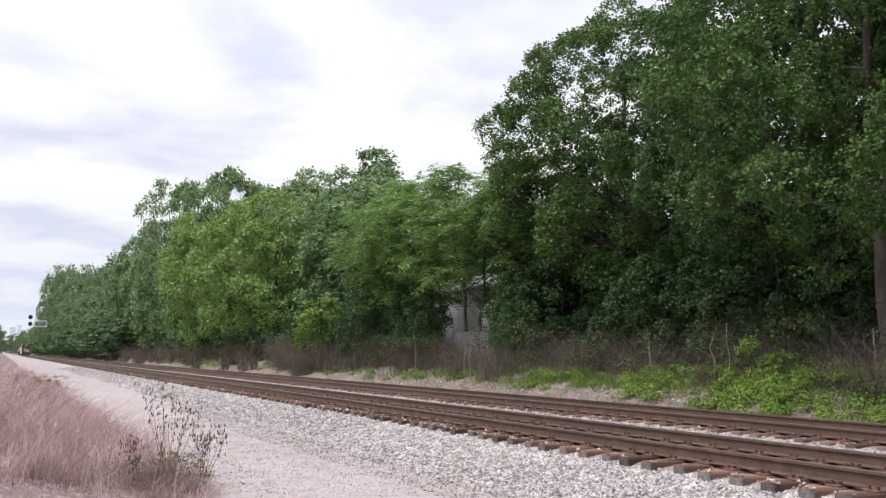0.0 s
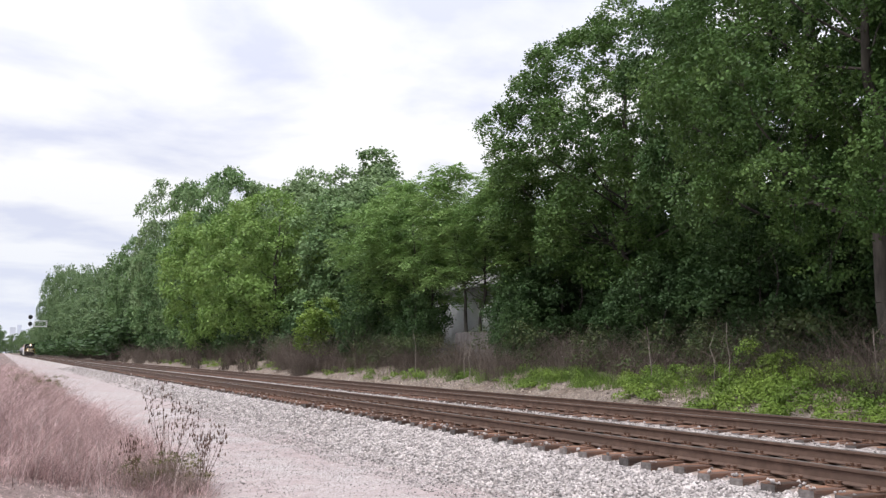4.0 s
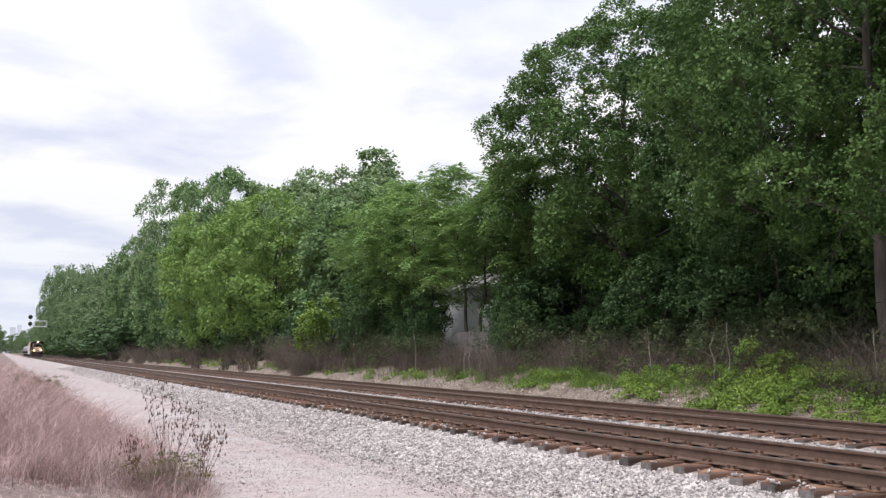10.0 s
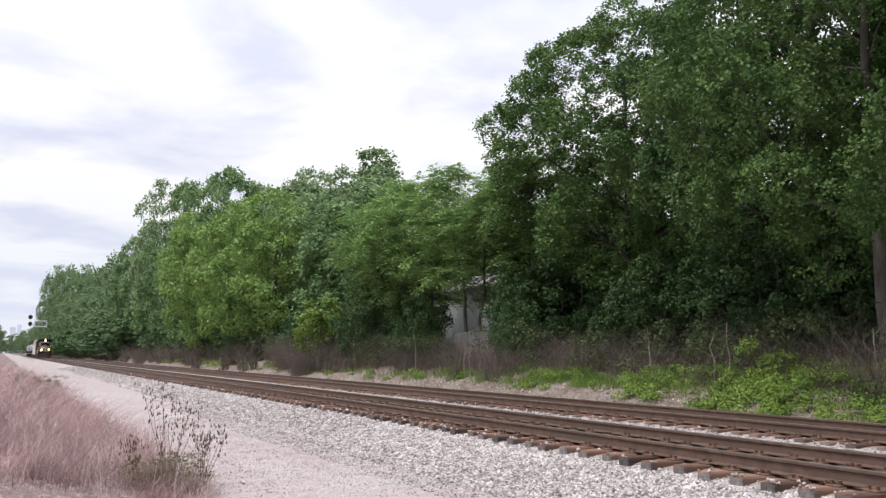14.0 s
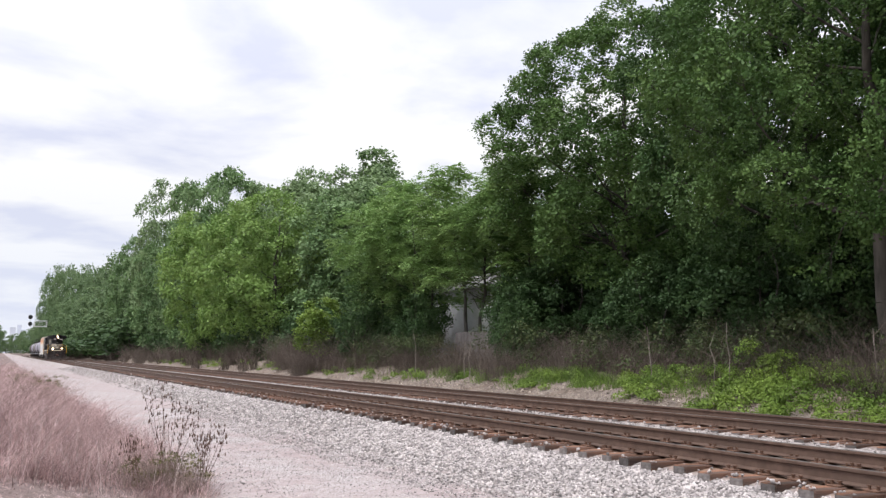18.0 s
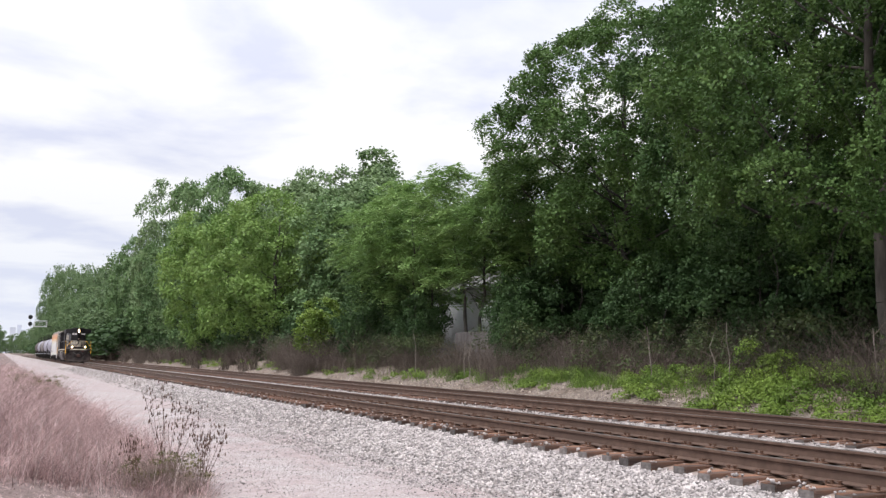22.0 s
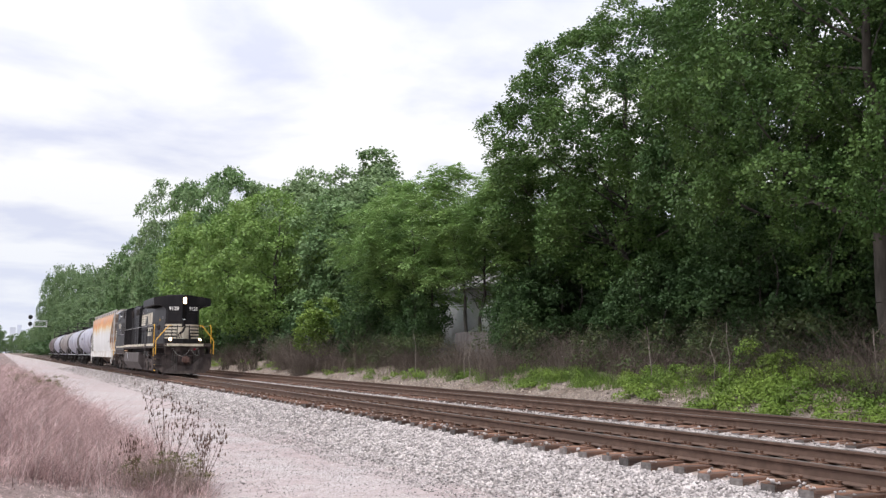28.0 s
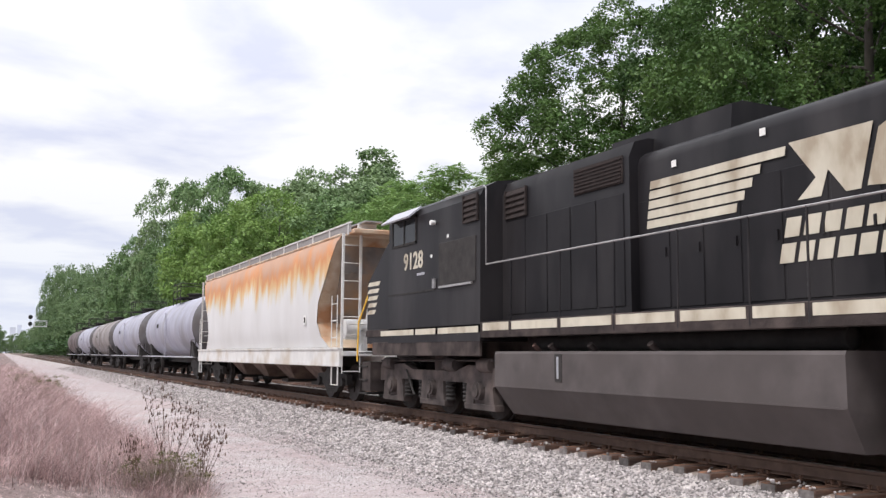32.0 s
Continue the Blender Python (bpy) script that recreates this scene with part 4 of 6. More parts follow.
def build_bare_sapling(x, y, h, seed):
    rng = np.random.default_rng(seed)
    ob = thing("bare_sapling", x, y, ground_z(x, y) - 0.03, 0, "thin pale leafless sapling on the bank", "sapling", "bare saplings on the bank")
    p = [Vector((rng.normal() * 0.02 * i, rng.normal() * 0.02 * i, h * i / 4)) for i in range(5)]
    g = Geo()
    for i in range(4):
        g.tube(p[i], p[i + 1], 0.019 - 0.003 * i, 0.016 - 0.003 * i, n=6)
    part("stem", g, surface("pale_bark", (0.17, 0.145, 0.125), (0.28, 0.245, 0.215), scale=12, rough=0.95, bump=0.2), ob, "", True)
    for i in range(5):
        s = p[1 + i % 3].lerp(p[2 + i % 3], rng.uniform(0, 1))
        e = s + Vector((rng.normal() * 0.3, rng.normal() * 0.3, rng.uniform(0.2, 0.5)))
        part("twig", Geo().tube(s, e, 0.009, 0.003, n=5), TWIG, ob)


build_brush()
build_ivy()
build_dry_grass()
build_weed(1.99, 11.95, 31, 11, 1.36, "dead brown weed stalks with dark seed pods")
build_weed(2.42, 11.9, 32, 9, 0.92, "low dead weed with dark seed pods leaning over the road")
build_weed(1.6, 11.4, 33, 4, 0.7, "low dead brown weed in the grass")
for i, (x, y, h) in enumerate(((17.0, 17.5, 1.9), (17.2, 18.2, 1.7), (17.2, 37.5, 2.0), (17.0, 31.8, 1.7), (17.3, 55.0, 2.4), (17.2, 32.6, 1.5), (17.6, 21.3, 1.8), (17.4, 13.4, 1.6))):
    build_bare_sapling(x, y, h, 50 + i)


OLIVE = leaf("olive_weed_leaf", (0.095, 0.09, 0.036), (0.185, 0.168, 0.07))
BUSH_TWIG = surface("bush_twig", (0.16, 0.115, 0.09), (0.34, 0.27, 0.23), scale=3, rough=0.95, bump=0, island=0.35)


def build_low_bush(x, y, seed, wide, high, twigs, leaves, label):
    """Tangle of thin twigs from one root with a few olive leaves."""
    rng = np.random.default_rng(seed)
    ob = thing("low_bush", x, y, ground_z(x, y) - 0.02, 0, label, "bush", "weeds beside the road")
    px, py = rng.normal(size=twigs) * wide * 0.35, rng.normal(size=twigs) * wide * 0.35
    v, f = ribbons(rng, px, py, np.zeros(twigs), rng.uniform(0.3, 1.0, twigs) * high, rng.uniform(0.0012, 0.0035, twigs), 0.8, 4)
    tagged(part("twig_tangle", array_mesh("bush_twigs", v, f, BUSH_TWIG), None, ob), kind="stuff")
    cs = np.stack([rng.normal(size=40) * wide * 0.36, rng.normal(size=40) * wide * 0.36, rng.uniform(0.05, 0.8, 40) * high], -1)
    v, f = leaf_cloud(rng, cs, np.full(40, 0.09), leaves, 0.028)
    tagged(part("foliage", array_mesh("bush_foliage", v, f, OLIVE), None, ob), kind="stuff")


build_low_bush(1.98, 11.75, 14, 0.60, 0.55, 1300, 1300, "low olive and mauve twiggy bush among dry weeds")
build_low_bush(1.52, 11.5, 15, 0.4, 0.40, 500, 300, "low brownish twiggy bush in the dry grass")
build_low_bush(1.05, 25.0, 17, 0.8, 1.25, 350, 1500, "olive green weed bush in the grass")
build_low_bush(0.55, 28.0, 18, 0.9, 1.3, 350, 1500, "olive green weed bush in the grass")
build_low_bush(1.42, 30.0, 16, 0.9, 1.15, 500, 900, "olive green weed bush in the grass")

# ---------------------------------------------------------------- house, fence, signal, distance
def build_house():
    sid = surface("white_siding", (0.74, 0.73, 0.76), (0.84, 0.83, 0.86), scale=2, rough=0.6, bump=0.03)
    roof = surface("grey_shingles", (0.12, 0.115, 0.115), (0.22, 0.21, 0.205), scale=7, rough=0.95, bump=0.5)
    ob = thing("house", 27.0, 50.0, 0.7, 0, "white clapboard house behind the trees", "house")
    for name, b in (("wall", (0, 0.2, -7, 7, 0, 4.8)), ("wall", (8.8, 9, -7, 7, 0, 4.8))):
        part(name, Geo().box(*b), sid, ob)
    for y in (-7, 6.8):
        part("gable_wall", Geo().prism([(0, 0), (9, 0), (9, 4.8), (4.5, 6.2), (0, 4.8)], "y", y, y + 0.2), sid, ob)
    for q in range(21):
        part("clapboard", Geo().prism([(-0.018, q * 0.22 + 0.02), (0, q * 0.22 + 0.02), (0, q * 0.22 + 0.235), (-0.004, q * 0.22 + 0.235)], "y", -7.0, 7.0), sid, ob)
    part("roof", Geo().prism([(-0.4, 4.62), (4.5, 6.22), (9.4, 4.62), (9.4, 4.78), (4.5, 6.4), (-0.4, 4.78)], "y", -7.4, 7.4), roof, ob, "grey shingle roof")
    for y in (-6.2, -4.0, 4.6):
        w = part("window", Geo().box(-0.03, 0.05, y, y + 1.0, 1.0, 2.4), GLASS_DARK, ob)
        part("window_frame", Geo().box(-0.05, -0.02, y - 0.08, y, 0.92, 2.48).box(-0.05, -0.02, y + 1.0, y + 1.08, 0.92, 2.48).box(-0.05, -0.02, y, y + 1.0, 2.4, 2.48).box(-0.05, -0.02, y, y + 1.0, 0.92, 1.0), sid, w)


GLASS_DARK = surface("window_glass", (0.03, 0.035, 0.04), (0.05, 0.055, 0.06), scale=2, rough=0.08, bump=0, gloss=0.6)


def build_fence():
    # wood grey taken darker to hold the trees' shade
    wood = surface("shaded_grey_fence_wood", (0.15, 0.134, 0.130), (0.27, 0.245, 0.238), scale=4, rough=0.95, bump=0.3, stretch=(3, 3, 0.4), single=0.2)
    ob = thing("fence", 20.2, 0, 0, 0, "weathered grey board fence in front of the house", "fence")
    base = 0.42
    rng = random.Random(4)
    mesh = Geo().prism([(-0.068, 0), (0.068, 0), (0.068, 1.83), (0.04, 1.86), (-0.04, 1.86), (-0.068, 1.83)], "x", 0, 0.018)
    me = mesh.mesh("board", wood)
    for i in range(33):
        p = part("board", me, None, ob)
        p.matrix_basis = pose(rng.uniform(-0.004, 0.004), 34.6 + i * 0.145, base + rng.uniform(-0.02, 0.02), rng.uniform(-0.4, 0.4))
    for z in (0.35, 1.5):
        part("rail", Geo().box(0.02, 0.06, 34.5, 39.4, base + z, base + z + 0.09), wood, ob)
    for i in range(3):
        part("post", Geo().box(0.02, 0.11, 34.6 + i * 2.3, 34.69 + i * 2.3, base - 0.3, base + 1.8), wood, ob)


def build_signal():
    alu = surface("signal_aluminium", (0.50, 0.50, 0.51), (0.66, 0.66, 0.67), scale=3, rough=0.45, bump=0, metal=0.3)
    ob = thing("railway_signal", 0, 341, 0, 0, "pale cantilever signal bridge with dark signal heads", "signal")
    for x in (16.4, 17.1):
        part("mast", Geo().tube((x, 0, -0.2), (x, 0, 12.6), 0.16, n=8), DARK_PAINT, ob, "dark steel mast")
    for z in (10.4, 12.3):
        for y in (-0.6, 0.6):
            part("chord", Geo().tube((9.6, y, z), (13.5, y, z), 0.12, n=6), alu, ob)
            part("arm", Geo().tube((13.5, y, z), (17.1, y, z), 0.07, n=6), DARK_PAINT, ob, "dark steel arm")
    for i in range(4):
        x = 9.6 + i * 1.0
        part("brace", Geo().tube((x, -0.6, 10.4), (x + 0.9, -0.6, 12.3), 0.05, n=5), alu, ob)
    for x in (9.5, 13.4):
        part("end_frame", Geo().box(x, x + 0.2, -0.65, 0.65, 10.3, 12.4), alu, ob)
    part("walkway", Geo().box(8.0, 13.6, -0.7, -0.2, 10.2, 10.32), alu, ob)
    for z in (11.2, 13.6):
        part("signal_head", Geo().lathe([(-0.3, 0.15), (-0.25, 0.72), (-0.18, 0.72), (-0.15, 0.2), (0.2, 0.2)], (8.2, z), "y", 16), DARK_PAINT, ob, "round dark signal head")
    part("head_mast", Geo().tube((8.2, 0.2, 10.2), (8.2, 0.2, 14.6), 0.08, n=6), alu, ob)


DARK_PAINT = surface("signal_black", (0.012, 0.012, 0.014), (0.02, 0.02, 0.02), scale=2, rough=0.6, bump=0)


def build_far_town():
    # pale blue-grey has the distance haze mixed into the concrete colour
    pale = surface("hazed_concrete", (0.66, 0.70, 0.78), (0.72, 0.76, 0.84), scale=0.05, rough=0.9, bump=0)
    for x, y, w, h in ((22, 2600, 14, 66), (38, 2650, 10, 74), (48, 2600, 14, 60)):
        ob = thing("distant_building", x, y, 0, 0, "high-rise building far down the line, haze in its pale colour", "building", "distant buildings")
        part("wall", Geo().box(-w / 2, w / 2, -8, 8, 0, h), pale, ob)
        part("roof", Geo().box(-w / 2 - 0.5, w / 2 + 0.5, -8.5, 8.5, h, h + 2), pale, ob)


build_house()
build_fence()
build_signal()
build_far_town()

# ---------------------------------------------------------------- train
BLACK = surface("black_paint", (0.0085, 0.0078, 0.0090), (0.0205, 0.0186, 0.0205), scale=1.6, rough=0.46, bump=0.04, fine=9, c3=(0.034, 0.031, 0.032), big=0.9, stretch=(1, 1, 0.35), gloss=0.17)
GRIME = surface("dusty_black", (0.020, 0.0165, 0.0158), (0.064, 0.050, 0.047), scale=4, rough=0.85, bump=0.3, fine=25, c3=(0.092, 0.072, 0.066), big=1.6, gloss=0.2)
TRUCK = surface("dusty_truck_steel", (0.036, 0.030, 0.029), (0.10, 0.082, 0.078), scale=4, rough=0.9, bump=0.3, fine=25, c3=(0.14, 0.11, 0.10), big=1.6, gloss=0.2)
TANK_GREY = surface("dusty_fuel_tank", (0.062, 0.052, 0.050), (0.108, 0.091, 0.088), scale=2.5, rough=0.7, bump=0.06, fine=12, c3=(0.076, 0.063, 0.060), big=0.8)
CREAM = surface("cream_paint", (0.50, 0.455, 0.36), (0.66, 0.61, 0.50), scale=5, rough=0.55, bump=0.03, c3=(0.36, 0.30, 0.22), big=2.5, stretch=(1, 1, 0.5))
WORN_YELLOW = surface("worn_yellow_paint", (0.16, 0.10, 0.04), (0.36, 0.23, 0.08), scale=12, rough=0.8, bump=0.1)
YELLOW = surface("yellow_paint", (0.60, 0.33, 0.03), (0.80, 0.47, 0.06), scale=9, rough=0.5, bump=0.03)
STEEL = surface("bare_steel", (0.28, 0.27, 0.27), (0.48, 0.46, 0.45), scale=9, rough=0.4, metal=0.6, bump=0.05)
CABLE = surface("grey_cable", (0.08, 0.078, 0.076), (0.17, 0.165, 0.16), scale=9, rough=0.6, bump=0.05)
RUBBER = surface("black_rubber", (0.02, 0.02, 0.02), (0.06, 0.055, 0.05), scale=10, rough=0.7, bump=0.05)
RUST = surface("brown_rust", (0.06, 0.035, 0.03), (0.13, 0.075, 0.062), scale=9, rough=0.9, bump=0.3)
GRILLE = surface("rusty_grille", (0.017, 0.013, 0.012), (0.040, 0.027, 0.024), scale=12, rough=0.9, bump=0.2)
# near-black colour stands in for shade inside openings and recesses
RECESS_SHADE = surface("recess_shade_black", (0.004, 0.004, 0.004), (0.009, 0.009, 0.009), scale=4, rough=0.9, bump=0, gloss=0.05)
DARK = surface("dark_steel", (0.018, 0.016, 0.015), (0.045, 0.040, 0.038), scale=5, rough=0.85, bump=0.2)
RED = surface("red_lens", (0.14, 0.010, 0.018), (0.22, 0.02, 0.03), scale=5, rough=0.25, bump=0)
WHITE = surface("white_sticker", (0.70, 0.69, 0.66), (0.82, 0.81, 0.78), scale=5, rough=0.6, bump=0)
WHEEL = surface("wheel_steel", (0.022, 0.019, 0.018), (0.055, 0.046, 0.043), scale=7, rough=0.7, metal=0.2, bump=0.1)
GLASS = surface("dark_cab_glass", (0.012, 0.014, 0.016), (0.02, 0.022, 0.025), scale=2, rough=0.1, bump=0, gloss=0.25)
VISOR = surface("grey_visor", (0.38, 0.38, 0.41), (0.50, 0.50, 0.53), scale=6, rough=0.45, bump=0.03, metal=0.3)


def lamp_material(name, colour, strength):
    m = bpy.data.materials.new(name)
    m.use_nodes = True
    b = m.node_tree.nodes["Principled BSDF"]
    b.inputs["Base Color"].default_value = (0.9, 0.9, 0.85, 1)
    b.inputs["Emission Color"].default_value = (*colour, 1)
    b.inputs["Emission Strength"].default_value = strength
    return m


LIT = lamp_material("lit_lens", (1.0, 0.52, 0.22), 260.0)
TRAIN, WHEELS = [], []


def writing(text, size, mat, parent, m, label=""):
    cu = bpy.data.curves.new("number", "FONT")
    cu.body, cu.size, cu.extrude, cu.align_x, cu.offset = text, size, 0.003, "CENTER", size * 0.020
    cu.materials.append(mat)
    ob = new("number", cu)
    ob.parent = parent
    ob.matrix_basis = m
    return tagged(ob, label)


def wheelset(parent, y, r, n=28):
    g = Geo()
    for s in (-1, 1):
        a, b = s * 0.68, s * 0.82
        lo, hi = min(a, b), max(a, b)
        g.lathe([(lo, r * 0.3), (lo, r * 0.82), (lo, r * (1.05 if s > 0 else 0.97)), (lo + 0.03, r * (1.05 if s > 0 else 1)), (lo + 0.035, r), (hi - 0.035, r), (hi - 0.03, r * (1.05 if s < 0 else 1)),
                 (hi, r * (1.05 if s < 0 else 0.97)), (hi, r * 0.8), ((lo + hi) / 2 + s * 0.02, r * 0.74), ((lo + hi) / 2 + s * 0.02, r * 0.35), (hi if s > 0 else hi, r * 0.3)], (0, 0), "x", n)
        g.box(s * 0.84 - 0.01, s * 0.84 + 0.01, -r * 0.2, r * 0.2, r * 0.25, r * 0.5)
    g.tube((-1.02, 0, 0), (1.02, 0, 0), 0.085, n=12)
    ob = part("wheelset", g, WHEEL, parent, "", True)
    ob.matrix_basis = pose(0, y, r)
    WHEELS.append((ob, y, r))
    return ob


def engine_truck(parent, yc):
    """Three-axle truck with pedestals, coil springs, journals and brake cylinders."""
    f = Geo()
    for s in (-1, 1):
        x0, x1 = sorted((s * 1.02, s * 1.20))
        f.prism([(yc - 2.65, 0.62), (yc - 2.65, 0.92), (yc - 1.5, 0.98), (yc - 1.0, 0.86), (yc + 0.9, 0.86), (yc + 1.4, 0.98), (yc + 2.65, 0.94), (yc + 2.65, 0.60), (yc + 2.2, 0.60), (yc + 1.3, 0.66), (yc - 1.3, 0.66), (yc - 2.2, 0.60)], "x", x0, x1)
        for a in (-1.93, 0, 1.93):
            for e in (-1, 1):
                f.prism([(yc + a + e * 0.20, 0.72), (yc + a + e * 0.46, 0.72), (yc + a + e * 0.54, 0.24), (yc + a + e * 0.22, 0.22)], "x", x0 - 0.004, x1 + 0.004)
            f.box(x0 - 0.008, x1 + 0.008, yc + a - 0.56, yc + a + 0.56, 0.19, 0.30, 0.01)
            f.box(x0 + 0.03, x1 - 0.03, yc + a - 0.22, yc + a + 0.22, 0.3, 0.7)
    for a in (-1.5, 0.45, 2.35):
        f.box(-0.62, 0.62, yc + a - 0.75, yc + a, 0.22, 1.0, 0.05)
    f.box(-1.0, 1.0, yc - 2.6, yc - 2.4, 0.6, 0.85).box(-1.0, 1.0, yc + 2.4, yc + 2.6, 0.6, 0.85).box(-1.0, 1.0, yc - 0.3, yc + 0.3, 0.6, 1.2)
    t = part("truck", f, TRUCK, parent, "dusty cast-steel truck frame")
    for a in (-1.93, 0, 1.93):
        wheelset(t, yc + a, 0.53)
        for s in (-1, 1):
            j = Geo().tube((s * 1.0, yc + a, 0.53), (s * 1.27, yc + a, 0.53), 0.17, 0.16, n=14)
            j.tube((s * 1.27, yc + a, 0.53), (s * 1.30, yc + a, 0.53), 0.11, n=12)
            part("journal_box", j, TRUCK, t, "", True)
            for e in (-0.62, 0.62):
                k = Geo()
                for q in range(5):
                    k.lathe([(0.30 + q * 0.075, 0.085), (0.33 + q * 0.075, 0.10), (0.36 + q * 0.075, 0.085)], (s * 1.1, yc + a + e * 1.0), "z", 10)
                if abs(a + e) < 2.3:
                    part("coil_spring", k, DARK, t, "", True)
    for s in (-1, 1):
        for e in (-2.2, -0.85, 2.1):
            c = Geo().tube((s * 1.18, yc + e - 0.2, 0.98), (s * 1.18, yc + e + 0.22, 0.98), 0.13, n=12).tube((s * 1.18, yc + e + 0.22, 0.98), (s * 1.15, yc + e + 0.5, 0.90), 0.035, n=6)
            part("brake_cylinder", c, TRUCK, t, "", True)
        part("brake_rod", Geo().pipe([(s * 1.24, yc - 2.5, 1.06), (s * 1.24, yc - 0.6, 1.06), (s * 1.24, yc + 2.5, 1.03)], 0.02), GRIME, t)
        part("damper", Geo().tube((s * 1.24, yc + 0.75, 0.35), (s * 1.24, yc + 1.15, 0.85), 0.022, n=8), DARK, t)
        part("sand_pipe", Geo().pipe([(s * 0.95, yc - 2.75, 1.0), (s * 0.95, yc - 2.7, 0.4), (s * 0.78, yc - 2.5, 0.12)], 0.02), GRIME, t)
    return t


def freight_truck(parent, yc, mat):
    f = Geo()
    for s in (-1, 1):
        x0, x1 = sorted((s * 0.95, s * 1.10))
        f.prism([(yc - 1.12, 0.40), (yc - 1.12, 0.66), (yc - 0.55, 0.70), (yc - 0.35, 0.86), (yc + 0.35, 0.86), (yc + 0.55, 0.70), (yc + 1.12, 0.66), (yc + 1.12, 0.40), (yc + 0.66, 0.40), (yc + 0.36, 0.20), (yc - 0.36, 0.20), (yc - 0.66, 0.40)], "x", x0, x1)
    f.box(-0.95, 0.95, yc - 0.2, yc + 0.2, 0.45, 0.85, 0.02)
    t = part("truck", f, mat, parent)
    for a in (-0.89, 0.89):
        wheelset(t, yc + a, 0.46, 22)
        for s in (-1, 1):
            part("bearing_cap", Geo().tube((s * 1.08, yc + a, 0.47), (s * 1.17, yc + a, 0.47), 0.11, n=12), mat, t, "", True)
    for s in (-1, 1):
        for e in (-0.2, 0, 0.2):
            k = Geo()
            for q in range(4):
                k.lathe([(0.26 + q * 0.07, 0.06), (0.29 + q * 0.07, 0.075), (0.32 + q * 0.07, 0.06)], (s * 1.05, yc + e), "z", 8)
            part("coil_spring", k, DARK, t, "", True)
    return t


def coupler(parent, y, way):
    """Shank, cast head with a guard arm, and the curled knuckle."""
    def at(points):
        return [(x, y - way * d) for x, d in points]

    g = Geo().box(-0.09, 0.09, min(y, y - way * 0.42), max(y, y - way * 0.42), 0.74, 0.94, 0.02)
    g.prism(at([(-0.20, 0.36), (0.14, 0.36), (0.19, 0.48), (0.14, 0.58), (0.05, 0.50), (-0.06, 0.48), (-0.12, 0.54), (-0.21, 0.50)]), "z", 0.72, 0.98)
    g.prism(at([(0.10, 0.34), (0.17, 0.36), (0.23, 0.50), (0.17, 0.56), (0.10, 0.46)]), "z", 0.70, 0.90)
    g.box(-0.16, 0.12, min(y - way * 0.30, y - way * 0.36), max(y - way * 0.30, y - way * 0.36), 0.66, 1.03, 0.02)
    c = part("coupler", g, RUST, parent, "rusty knuckle coupler", True)
    part("knuckle", Geo().lathe([(0.70, 0.055), (0.72, 0.075), (0.97, 0.075), (0.99, 0.055)], (-0.15, y - way * 0.52), "z", 10).box(-0.15, -0.04, min(y - way * 0.5, y - way * 0.6), max(y - way * 0.5, y - way * 0.6), 0.73, 0.96, 0.02), RUST, c)
    part("pin", Geo().lathe([(0.60, 0.02), (0.62, 0.03), (1.06, 0.03), (1.08, 0.02)], (-0.15, y - way * 0.46), "z", 8), DARK, c)
    return c


def stripe(geo, x, y0, y1, z0, z1, slant=0.0, d=0.006):
    """A flat bar on a side wall at x."""
    s = -1 if x < 0 else 1
    geo.prism([(y0, z0), (y1, z0), (y1 - slant, z1), (y0 - slant, z1)], "x", x, x + s * d)
    return geo


def ladder(parent, mat, x, y0, y1, z0, z1, rungs, r=0.018, out=0.06):
    g = Geo().tube((x, y0, z0), (x, y0, z1), r, n=6).tube((x, y1, z0), (x, y1, z1), r, n=6)
    for i in range(rungs):
        z = z0 + (z1 - z0) * (i + 0.5) / rungs
        g.tube((x, y0, z), (x, y1, z), r, n=6)
    return part("ladder", g, mat, parent, "", True)


